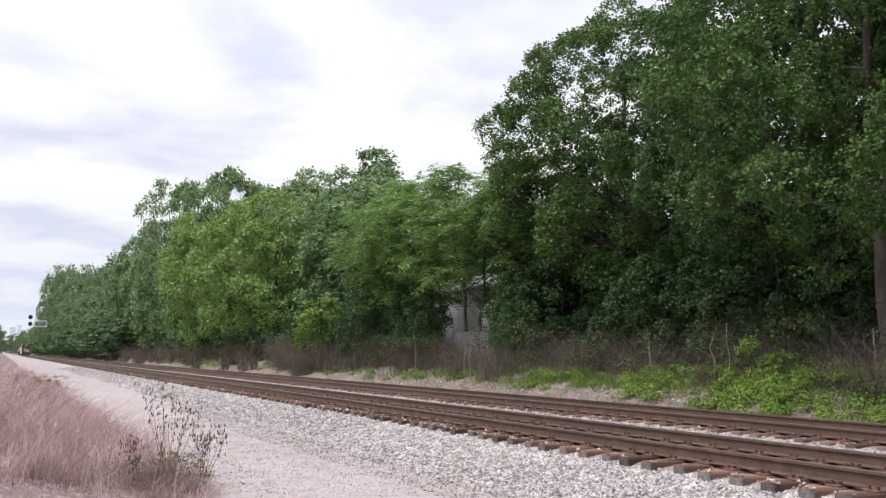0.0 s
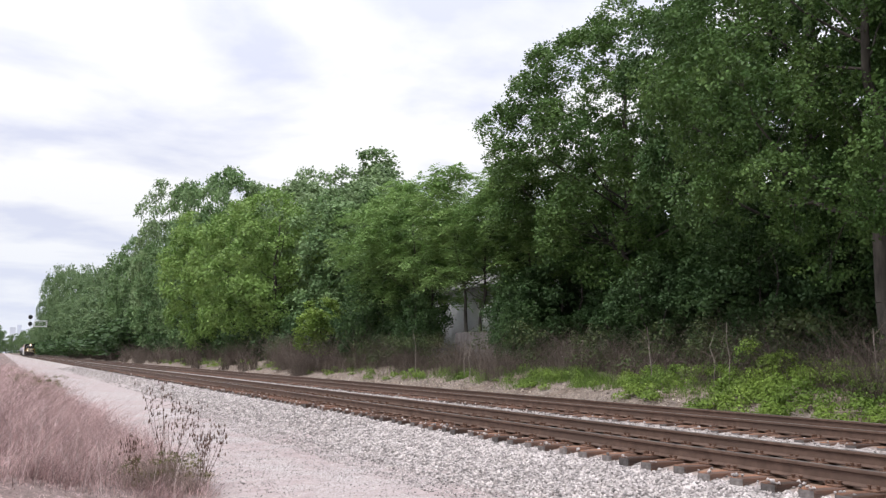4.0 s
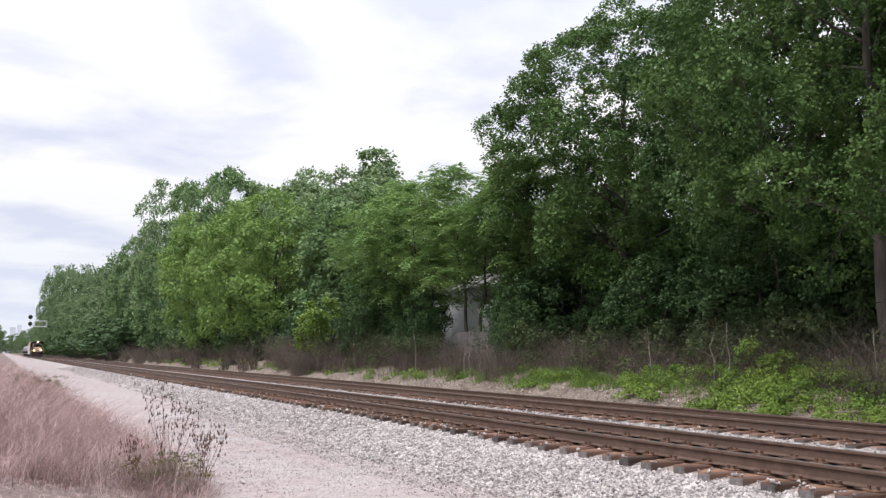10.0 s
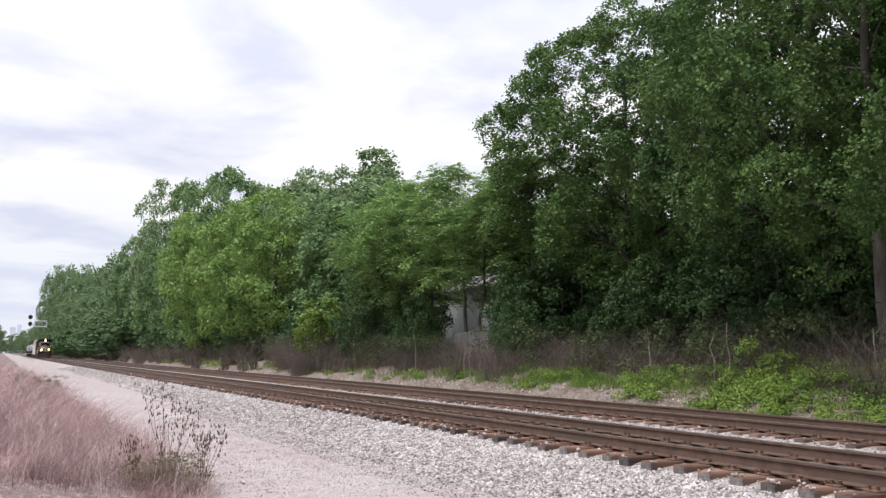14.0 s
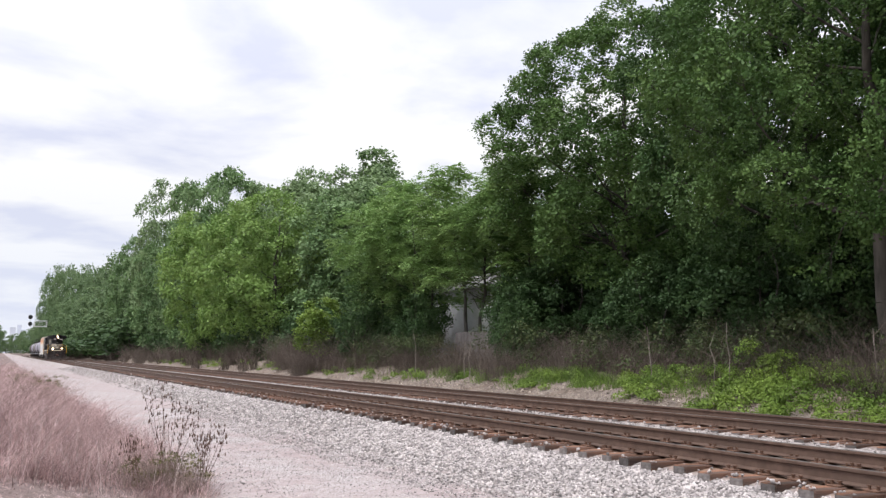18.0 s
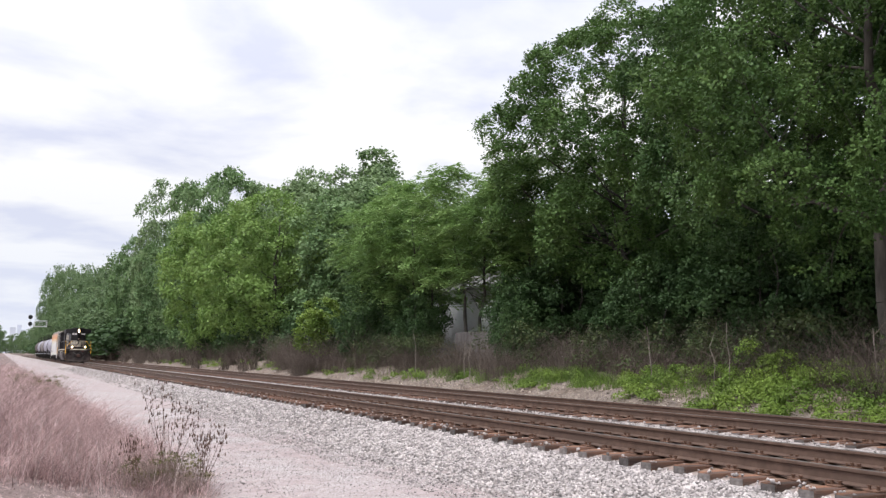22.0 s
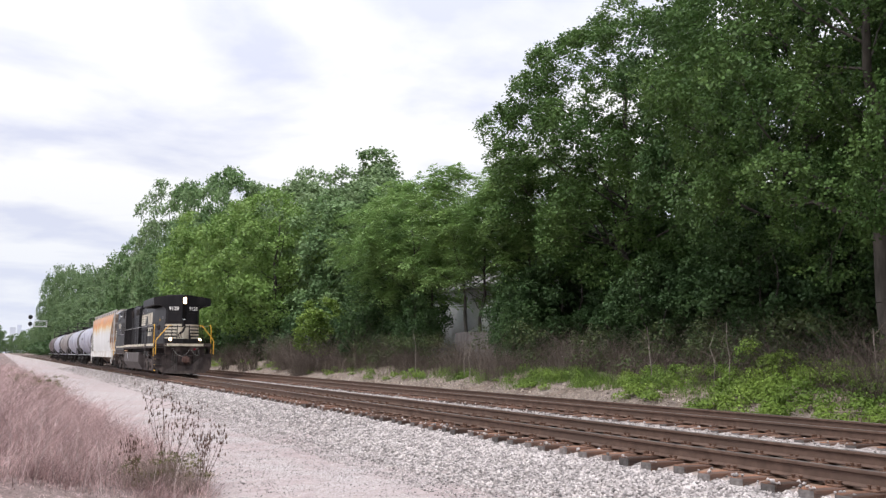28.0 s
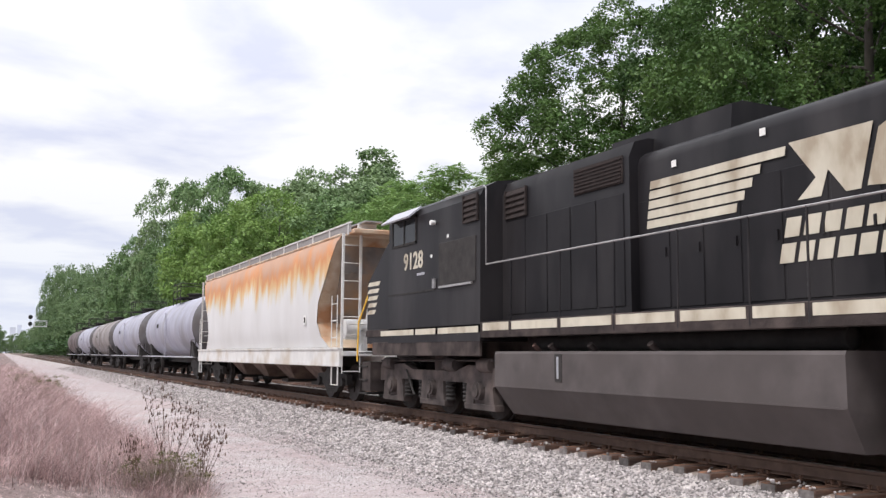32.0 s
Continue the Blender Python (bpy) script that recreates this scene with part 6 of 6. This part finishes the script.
        part("prow_panel", g, CREAM, ob, "cream end panel")
        # number boards, turned with the prow
        m = Matrix.Translation((s * 0.52, on_prow(0.52, s) - 0.02, 3.53)) @ Euler((radians(90), 0, radians(25.4 * s))).to_matrix().to_4x4()
        writing("9128", 0.27, WHITE, ob, m, "white road number")
        for z in (3.36, 2.93):
            g = Geo().prism([(s * 0.18, on_prow(0.18, s) - 0.02), (s * 0.62, on_prow(0.62, s) - 0.02), (s * 0.62, on_prow(0.62, s) - 0.03), (s * 0.18, on_prow(0.18, s) - 0.03)], "z", z, z + 0.02)
            part("grab_iron", g, DARK, ob)
    # dark leaping figure on the cream panel, one plain shape
    figure = Geo()
    for shape in ([(-0.17, 2.22), (-0.03, 2.30), (0.0, 2.34), (0.0, 2.60), (-0.06, 2.50), (-0.10, 2.38), (-0.24, 2.28)], [(0.0, 2.34), (0.07, 2.46), (0.12, 2.60), (0.05, 2.66), (0.0, 2.60)],
                  [(-0.24, 2.28), (-0.20, 2.27), (-0.22, 2.12), (-0.15, 1.99), (-0.19, 1.98), (-0.27, 2.12)], [(-0.16, 2.23), (-0.12, 2.25), (-0.10, 2.10), (-0.05, 2.0), (-0.09, 1.99), (-0.14, 2.10)]):
        k = len(shape)
        figure.add([(x, on_prow(x, 1) - 0.018, z) for x, z in shape] + [(x, on_prow(x, 1) - 0.013, z) for x, z in shape],
                   [tuple(range(k)), tuple(range(k, 2 * k))[::-1]] + [(i, (i + 1) % k, k + (i + 1) % k, k + i) for i in range(k)])
    part("end_emblem", figure, BLACK, ob, "plain dark emblem shape")
    part("prow_door", Geo().box(-0.34, -0.30, on_prow(0.32, 1) - 0.05, on_prow(0.32, 1) + 0.02, 1.75, 2.7), BLACK, ob)
    part("prow_door", Geo().box(0.30, 0.34, on_prow(0.32, 1) - 0.05, on_prow(0.32, 1) + 0.02, 1.75, 2.7), BLACK, ob)
    # depth of the lamp recess put in as near-black colour
    part("lamp_column", Geo().box(-0.11, 0.11, 0.545, 0.75, 3.02, 4.22, 0.01), RECESS_SHADE, ob)
    hl = part("headlight", Geo().box(-0.13, 0.13, 0.49, 0.6, 3.86, 4.24, 0.015), BLACK, ob)
    for z in (3.96, 4.14):
        part("lens", Geo().lathe([(0.468, 0.035), (0.477, 0.062), (0.492, 0.070)], (0, z), "y", 16), LIT, hl, "lit headlamp")
    part("sticker", Geo().box(-0.06, 0.06, 0.52, 0.53, 3.0, 3.04), WHITE, ob)
    # side handrails
    for s in (-1, 1):
        part("handrail", Geo().pipe([(s * 1.50, 1.3, 2.70), (s * 1.50, 5.2, 2.70), (s * 1.50, 13.74, 2.70), (s * 1.50, 13.74, 4.02), (s * 1.46, 13.9, 4.10), (s * 1.46, 15.4, 4.10)], 0.014, 6), STEEL, ob, "thin grey handrail", True)
        for y in edges[1:-1]:
            part("stanchion", Geo().tube((s * 1.52, y, 1.5), (s * 1.50, y, 2.70), 0.016, n=6), BLACK, ob)
    # trailing platform and steps
    rear = part("rear_platform", Geo().box(-1.05, 1.05, 19.2, 19.85, 1.50, 1.68, 0.01).box(-1.45, 1.45, 19.1, 19.6, 0.35, 1.0), GRIME, ob)
    for s in (-1, 1):
        part("grab_rail", Geo().pipe([(s * 1.2, 19.8, 2.66), (s * 1.5, 19.75, 1.9), (s * 1.52, 19.75, 1.0)], 0.022, 8), YELLOW, rear, "yellow grab rail", True)
        for q in range(4):
            part("tread", Geo().box(min(s * 1.02, s * 1.48), max(s * 1.02, s * 1.48), 19.25, 19.75, 0.28 + q * 0.3, 0.31 + q * 0.3), DARK, rear)
    TRAIN.append((ob, 0))


def louvre(x, s, y0, y1, z0, z1):
    g = Geo().box(min(x, x + s * 0.008), max(x, x + s * 0.008), y0, y1, z0, z1)
    n = max(2, int((z1 - z0) / 0.09))
    for i in range(n):
        z = z0 + (z1 - z0) * i / n
        g.prism([(x + s * 0.008, z + 0.02), (x + s * 0.04, z), (x + s * 0.04, z + 0.012), (x + s * 0.008, z + (z1 - z0) / n - 0.01)], "y", y0 + 0.02, y1 - 0.02)
    for y in (y0, y1 - 0.03):
        g.box(min(x, x + s * 0.045), max(x, x + s * 0.045), y, y + 0.03, z0, z1)
    return g


build_engine()


def rusted_white():
    """White paint with orange rust that runs down from the roof edge in streaks."""
    m = bpy.data.materials.new("rust_streaked_white")
    m.use_nodes = True
    n, l = m.node_tree.nodes, m.node_tree.links
    b = n["Principled BSDF"]
    co = n.new("ShaderNodeTexCoord")
    sep = n.new("ShaderNodeSeparateXYZ")
    l.new(co.outputs["Object"], sep.inputs[0])

    def noise(scale, stretch, detail=4):
        mp = n.new("ShaderNodeMapping")
        mp.inputs["Scale"].default_value = stretch
        l.new(co.outputs["Object"], mp.inputs[0])
        k = n.new("ShaderNodeTexNoise")
        k.inputs["Scale"].default_value, k.inputs["Detail"].default_value = scale, detail
        l.new(mp.outputs[0], k.inputs["Vector"])
        return k.outputs["Fac"]

    def calc(op, a, c, d=None):
        k = n.new("ShaderNodeMath")
        k.operation = op
        for i, v in enumerate((a, c, d)):
            if v is None:
                continue
            if isinstance(v, (int, float)):
                k.inputs[i].default_value = v
            else:
                l.new(v, k.inputs[i])
        return k.outputs[0]

    def ramp(fac, stops):
        k = n.new("ShaderNodeValToRGB")
        e = k.color_ramp.elements
        while len(e) < len(stops):
            e.new(0.5)
        for q, (p, c) in zip(e, stops):
            q.position, q.color = p, (*c, 1)
        l.new(fac, k.inputs[0])
        return k.outputs[0]

    streak = noise(1.5, (0.3, 1.0, 0.28))
    fine = noise(6, (0.5, 1, 0.25), 6)
    h = calc("MULTIPLY_ADD", sep.outputs[2], 0.80, -2.18)
    s = calc("MULTIPLY_ADD", streak, 1.7, -0.85)
    t = calc("ADD", calc("ADD", h, s), calc("MULTIPLY_ADD", fine, 0.5, -0.25))
    col = ramp(t, [(0.0, (0.66, 0.65, 0.645)), (0.18, (0.65, 0.60, 0.50)), (0.40, (0.64, 0.43, 0.22)), (0.66, (0.60, 0.26, 0.10)), (0.98, (0.50, 0.30, 0.20))])
    dirt = noise(0.9, (1, 1, 0.5), 5)
    mx = n.new("ShaderNodeMix")
    mx.data_type, mx.blend_type = "RGBA", "MULTIPLY"
    mx.inputs["Factor"].default_value = 0.5
    l.new(col, mx.inputs["A"])
    l.new(ramp(dirt, [(0.35, (0.78, 0.76, 0.73)), (0.65, (1, 1, 1))]), mx.inputs["B"])
    l.new(mx.outputs["Result"], b.inputs["Base Color"])
    b.inputs["Roughness"].default_value = 0.65
    return m


RUSTED = rusted_white()
CAR_WHITE = surface("weathered_white", (0.58, 0.565, 0.545), (0.72, 0.705, 0.68), scale=3, rough=0.65, bump=0.05, c3=(0.52, 0.46, 0.39), big=1.2)
CAR_RUST = surface("rusty_cream_end", (0.46, 0.33, 0.22), (0.62, 0.53, 0.42), scale=2.5, rough=0.75, bump=0.1, c3=(0.40, 0.20, 0.10), big=1.1)
MESH_GREY = surface("grey_mesh", (0.22, 0.21, 0.21), (0.33, 0.31, 0.30), scale=30, rough=0.8, bump=0.3)
OUTLET = surface("grimy_outlet", (0.09, 0.062, 0.052), (0.26, 0.19, 0.155), scale=3, rough=0.9, bump=0.15)
# dark grey carries recess shade as well as grime; c3 is rust
END_SHADE_GREY = surface("grimy_shaded_end_sheet", (0.13, 0.115, 0.11), (0.30, 0.265, 0.24), scale=2, rough=0.85, bump=0.1, c3=(0.33, 0.21, 0.13), big=0.8)
TANK_A = surface("grey_tank_paint", (0.285, 0.28, 0.34), (0.40, 0.395, 0.465), scale=2, rough=0.5, bump=0.03, c3=(0.26, 0.25, 0.27), big=0.7, stretch=(1, 1, 0.5))
SOOT = surface("sooty_tank_end", (0.07, 0.066, 0.07), (0.15, 0.14, 0.145), scale=2, rough=0.7, bump=0.05, c3=(0.10, 0.085, 0.08), big=1.2)
TANK_B = surface("brown_grey_tank_paint", (0.20, 0.18, 0.175), (0.30, 0.27, 0.265), scale=2, rough=0.6, bump=0.03, c3=(0.17, 0.14, 0.13), big=0.7)
TANK_C = surface("dark_tank_paint", (0.06, 0.045, 0.045), (0.11, 0.085, 0.085), scale=2, rough=0.6, bump=0.03, c3=(0.14, 0.10, 0.09), big=0.7)


def build_hopper(back):
    ob = thing("hopper_car", 0, 0, 0, 0, "white covered hopper car with orange rust running down from its roof", "hopper car")
    half = [(1.42, 1.34), (1.48, 1.62), (1.515, 2.0), (1.53, 2.5), (1.52, 3.1), (1.50, 3.6), (1.46, 3.95), (1.36, 4.12), (0.9, 4.26), (0.0, 4.32)]
    cut = [1.0, 1.5, 1.75, 1.62, 1.1, 0.72, 0.45, 0.36, 0.30, 0.30]
    ring = [(-x, z, c) for (x, z), c in zip(half, cut)] + [(x, z, c) for (x, z), c in list(zip(half, cut))[-2::-1]]
    k = len(ring)
    L0, L1 = 0.30, 17.35
    v = [(x, L0 + c, z) for x, z, c in ring] + [(x, L1 - c, z) for x, z, c in ring]
    f = [(i, i + 1, k + i + 1, k + i) for i in range(k - 1)]
    part("body", Geo().add(v, f), RUSTED, ob, "curved white side sheets streaked with rust", True)
    for e, y in ((1, L0), (-1, L1)):
        # recessed end sheet, set 30 mm inside the side sheets
        v = [(x * 0.985, y + e * (c + 0.03), z - 0.01) for x, z, c in ring]
        n2 = k // 2
        part("end_sheet", Geo().add(v, [(i, i + 1, k - 2 - i, k - 1 - i) for i in range(n2 - 1)] + [(n2 - 1, n2, n2 + 1)]), CAR_RUST, ob, "rust-stained cream end sheet")
        part("slope_sheet", Geo().add([(-1.3, y + e * 0.6, 3.2), (1.3, y + e * 0.6, 3.2), (1.0, y + e * 2.4, 1.3), (-1.0, y + e * 2.4, 1.3), (-1.3, y + e * 0.5, 4.05), (1.3, y + e * 0.5, 4.05)], [(0, 1, 2, 3), (0, 4, 5, 1)]), END_SHADE_GREY, ob, "rust-stained slope sheet, recess shade in its dark grey")
        part("end_roof", Geo().box(-1.30, 1.30, min(y - e * 0.35, y + e * 0.5), max(y - e * 0.35, y + e * 0.5), 4.10, 4.22, 0.02), CAR_RUST, ob)
        for x in (-1.44, 1.44, -0.98, 0.98):
            part("corner_post", Geo().box(x - 0.028, x + 0.028, y + e * 0.02 - 0.028, y + e * 0.02 + 0.028, 1.2, 4.12), CAR_WHITE, ob)
        for s in (-1, 1):
            g = Geo().tube((s * 0.98, y - e * 0.03, 0.72), (s * 0.98, y - e * 0.03, 1.3), 0.014, n=6)
            rail = part("end_ladder", g, CAR_WHITE, ob, "", True)
            part("stile", Geo().tube((s * 1.44, y - e * 0.03, 0.70), (s * 1.44, y - e * 0.03, 1.3), 0.014, n=6), CAR_WHITE, rail)
            for q in range(8):
                part("rung", Geo().tube((s * 0.98, y - e * 0.03, 0.75 + q * 0.44), (s * 1.44, y - e * 0.03, 0.75 + q * 0.44), 0.013, n=6), CAR_WHITE, rail)
            ladder(ob, CAR_WHITE, s * 1.53, y + e * 0.12, y + e * 0.52, 1.36, 2.6, 3, 0.013)
            part("sill_step", Geo().pipe([(s * 1.5, y + e * 0.1, 0.9), (s * 1.5, y + e * 0.1, 0.42), (s * 1.5, y + e * 0.55, 0.42), (s * 1.5, y + e * 0.55, 0.9)], 0.02), CAR_WHITE, ob)
        part("end_platform", Geo().box(-1.45, 1.45, min(y - e * 0.1, y + e * 1.6), max(y - e * 0.1, y + e * 1.6), 1.12, 1.24, 0.01).box(-0.35, 0.35, min(y - e * 0.3, y + e * 1.6), max(y - e * 0.3, y + e * 1.6), 0.7, 1.12), CAR_WHITE, ob)
        part("end_stay", Geo().tube((-0.9, y + e * 0.1, 1.24), (-0.4, y + e * 0.5, 3.1), 0.04, n=6).tube((0.9, y + e * 0.1, 1.24), (0.4, y + e * 0.5, 3.1), 0.04, n=6), CAR_WHITE, ob)
        part("end_rail", Geo().pipe([(-1.3, y - e * 0.06, 1.9), (1.3, y - e * 0.06, 1.9)], 0.02), CAR_WHITE, ob)
        coupler(ob, y - e * 0.05, e)
    part("air_tank", Geo().lathe([(-1.34, 0.08), (-1.28, 0.25), (-0.50, 0.25), (-0.44, 0.08)], (0.62, 1.78), "x", 16), CAR_WHITE, ob, "white brake reservoir", True)
    part("brake_wheel", Geo().lathe([(0.14, 0.22), (0.16, 0.25), (0.18, 0.22)], (0.5, 2.0), "y", 18), CAR_RUST, ob, "", True)
    part("brake_valve", Geo().box(-0.95, -0.72, 0.42, 0.62, 1.24, 1.75, 0.02), CAR_WHITE, ob)
    for s in (-1, 1):
        part("side_sill", Geo().box(min(s * 1.42, s * 1.53), max(s * 1.42, s * 1.53), 0.25, 17.4, 0.86, 1.32, 0.015), CAR_WHITE, ob, "white side sill")
        part("sill_lip", Geo().box(min(s * 1.53, s * 1.56), max(s * 1.53, s * 1.56), 0.25, 17.4, 1.28, 1.33), CAR_WHITE, ob)
        part("label_plate", stripe(Geo(), s * 1.533, 2.9, 3.12, 1.95, 2.2), WHITE, ob)
        part("label_plate", stripe(Geo(), s * 1.536, 2.95, 3.07, 2.0, 2.15), DARK, ob)
        part("roof_rail", Geo().tube((s * 1.36, 0.7, 4.14), (s * 1.36, 16.9, 4.14), 0.035, n=6), CAR_RUST, ob)
        # running board on brackets
        part("running_board", Geo().box(min(s * 0.50, s * 0.95), max(s * 0.50, s * 0.95), 0.1, 17.5, 4.42, 4.455), STEEL, ob, "grey roof walkway grating")
        for q in range(15):
            y = 0.5 + q * 1.17
            part("bracket", Geo().box(min(s * 0.5, s * 1.0), max(s * 0.5, s * 1.0), y, y + 0.04, 4.2, 4.42), CAR_WHITE, ob)
        # guard of grey mesh with white posts along the roof edge
        part("walkway_guard", Geo().box(min(s * 1.30, s * 1.306), max(s * 1.30, s * 1.306), 0.15, 17.45, 4.15, 4.37), MESH_GREY, ob, "grey mesh guard along the roof edge")
        part("guard_rail", Geo().box(min(s * 1.295, s * 1.33), max(s * 1.295, s * 1.33), 0.12, 17.48, 4.37, 4.41), CAR_WHITE, ob)
        for q in range(13):
            y = 0.3 + q * 1.4
            part("guard_post", Geo().box(min(s * 1.30, s * 1.33), max(s * 1.30, s * 1.33), y, y + 0.05, 4.10, 4.40), CAR_WHITE, ob)
    part("hatch_cover", Geo().box(-0.35, 0.35, 1.2, 16.2, 4.31, 4.42, 0.03), CAR_RUST, ob)
    for y in (4.4, 7.4, 10.4, 13.4):
        v = [(-1.25, y - 1.35, 1.34), (1.25, y - 1.35, 1.34), (1.25, y + 1.35, 1.34), (-1.25, y + 1.35, 1.34), (-0.5, y - 0.3, 0.38), (0.5, y - 0.3, 0.38), (0.5, y + 0.3, 0.38), (-0.5, y + 0.3, 0.38)]
        h = part("outlet_hopper", Geo().add(v, [(0, 1, 5, 4), (1, 2, 6, 5), (2, 3, 7, 6), (3, 0, 4, 7), (4, 5, 6, 7)]), OUTLET, ob, "grimy discharge hopper")
        part("gate", Geo().box(-0.75, 0.75, y - 0.32, y + 0.32, 0.30, 0.40, 0.01), DARK, h)
    part("centre_sill", Geo().box(-0.3, 0.3, 0.3, 17.3, 0.75, 1.1), DARK, ob)
    freight_truck(ob, 1.95, DARK)
    freight_truck(ob, 15.75, DARK)
    TRAIN.append((ob, back))


def build_tank_car(back, mat, label, dome=0.0):
    ob = thing("tank_car", 0, 0, 0, 0, label, "tank car", "tank cars behind the hopper")
    a, b, r, zc = 0.75, 15.75, 1.47, 2.43
    rings = [(a - 0.02, 0.05)] + [(a + 0.62 * (1 - math.cos(q)), r * math.sin(q)) for q in (0.25, 0.5, 0.75, 1.0, 1.25, 1.5)]
    rings += [(a + 0.66, r), (4.6, r), (4.62, r + 0.012), (4.7, r + 0.012), (4.72, r), (8.2, r), (8.22, r + 0.012), (8.3, r + 0.012), (8.32, r), (11.8, r), (11.82, r + 0.012), (11.9, r + 0.012), (11.92, r), (b - 0.66, r)]
    rings += [(b - 0.62 * (1 - math.cos(q)), r * math.sin(q)) for q in (1.5, 1.25, 1.0, 0.75, 0.5, 0.25)] + [(b + 0.02, 0.05)]
    shell = part("shell", Geo().lathe(rings[6:-6], (0, zc), "y", 36), mat, ob, "", True)
    for end in (rings[:7], rings[-7:]):
        part("tank_head", Geo().lathe([(y, q * 1.002) for y, q in end], (0, zc), "y", 36), SOOT, ob, "sooty dished tank end", True)
    part("manway", Geo().lathe([(3.8, 0.42), (4.12, 0.42), (4.14, 0.5), (4.2, 0.5), (4.24, 0.1)], (0, 8.1), "z", 20), DARK, shell, "dark valve housing", True)
    pl = part("platform", Geo().box(-1.0, 1.0, 7.1, 9.1, 3.93, 3.97), DARK, ob, "dark dome platform")
    for x in (-1.0, 1.0):
        for y in (7.1, 8.1, 9.1):
            part("railing_post", Geo().tube((x, y, 3.6), (x, y, 4.65), 0.02, n=6), DARK, pl)
        for z in (4.3, 4.65):
            part("railing", Geo().tube((x, 7.1, z), (x, 9.1, z), 0.02, n=6), DARK, pl)
    for y in (7.1, 9.1):
        part("railing", Geo().tube((-1.0, y, 4.65), (1.0, y, 4.65), 0.02, n=6), DARK, pl)
    part("centre_sill", Geo().box(-0.28, 0.28, 0.25, 16.25, 0.72, 1.06), DARK, ob)
    for s in (-1, 1):
        part("walkway", Geo().box(min(s * 1.05, s * 1.45), max(s * 1.05, s * 1.45), 0.5, 16.0, 0.98, 1.04, 0.01), VISOR, ob, "pale running board along the tank")
        ladder(ob, mat, s * 1.50, 7.9, 8.3, 1.0, 3.2, 7, 0.014)
        for y in (1.1, 15.4):
            part("safety_rail", Geo().pipe([(s * 1.42, y - 0.5, 1.0), (s * 1.42, y - 0.5, 1.75), (s * 1.42, y + 0.5, 1.75), (s * 1.42, y + 0.5, 1.0)], 0.02), DARK, ob)
    for y in (2.2, 14.3):
        part("saddle", Geo().prism([(-1.2, 1.0), (1.2, 1.0), (1.3, 1.7), (0.6, 1.1), (-0.6, 1.1), (-1.3, 1.7)], "y", y - 0.3, y + 0.3), DARK, ob)
        freight_truck(ob, y - 0.15 if y < 8 else y + 0.15, DARK)
    for y, e in ((0.3, 1), (16.2, -1)):
        part("end_platform", Geo().box(-1.45, 1.45, min(y, y + e * 0.7), max(y, y + e * 0.7), 1.0, 1.06), DARK, ob)
        coupler(ob, y, e)
    part("valve", Geo().tube((0, 8.1, 0.4), (0, 8.1, 1.0), 0.15, n=12), DARK, ob)
    part("brake_tank", Geo().lathe([(3.2, 0.05), (3.25, 0.2), (4.2, 0.2), (4.25, 0.05)], (-0.7, 0.72), "y", 12), DARK, ob, "", True)
    part("marking", Geo().prism([(s, z) for s, z in ((10.6, 2.5), (11.2, 2.5), (11.2, 2.7), (10.6, 2.7))], "x", -1.478, -1.472), DARK, ob)
    TRAIN.append((ob, back))


build_hopper(20.72)
for i, (m, label) in enumerate(((TANK_A, "grey rail tank car with a grimy belly"), (TANK_A, "grey rail tank car with a grimy belly"), (TANK_B, "brown-grey rail tank car with dark stains"),
                                (TANK_A, "pale grey rail tank car"), (TANK_C, "dark brown rail tank car at the end of the train"))):
    build_tank_car(38.75 + 16.95 * i, m, label)


# ---------------------------------------------------------------- what moves
def motions():
    for ob, back in TRAIN:
        walk(ob, [(t, pose(TRACK, START - SPEED * t + back, 0)) for t in range(0, 33)])
    for ob, y, r in WHEELS:
        step = SPEED / FPS / r
        walk(ob, [(k / FPS, Matrix.LocRotScale((0, y, r), Euler((k * step, 0, 0)), None)) for k in range(0, 32 * FPS + 1)])
    # the nearer trees rock a little in the wind
    for i, (ob, turn) in enumerate(SWAY):
        x, y, z = ob.location
        rock = [(0.22 * math.sin(1.9 * t + i * 1.7) + 0.10 * math.sin(4.3 * t + i), 0.20 * math.sin(2.3 * t + i * 2.9)) for t in np.arange(0, 32.1, 0.5)]
        walk(ob, [(q * 0.5, pose(x, y, z, a, b, turn)) for q, (a, b) in enumerate(rock)])


motions()
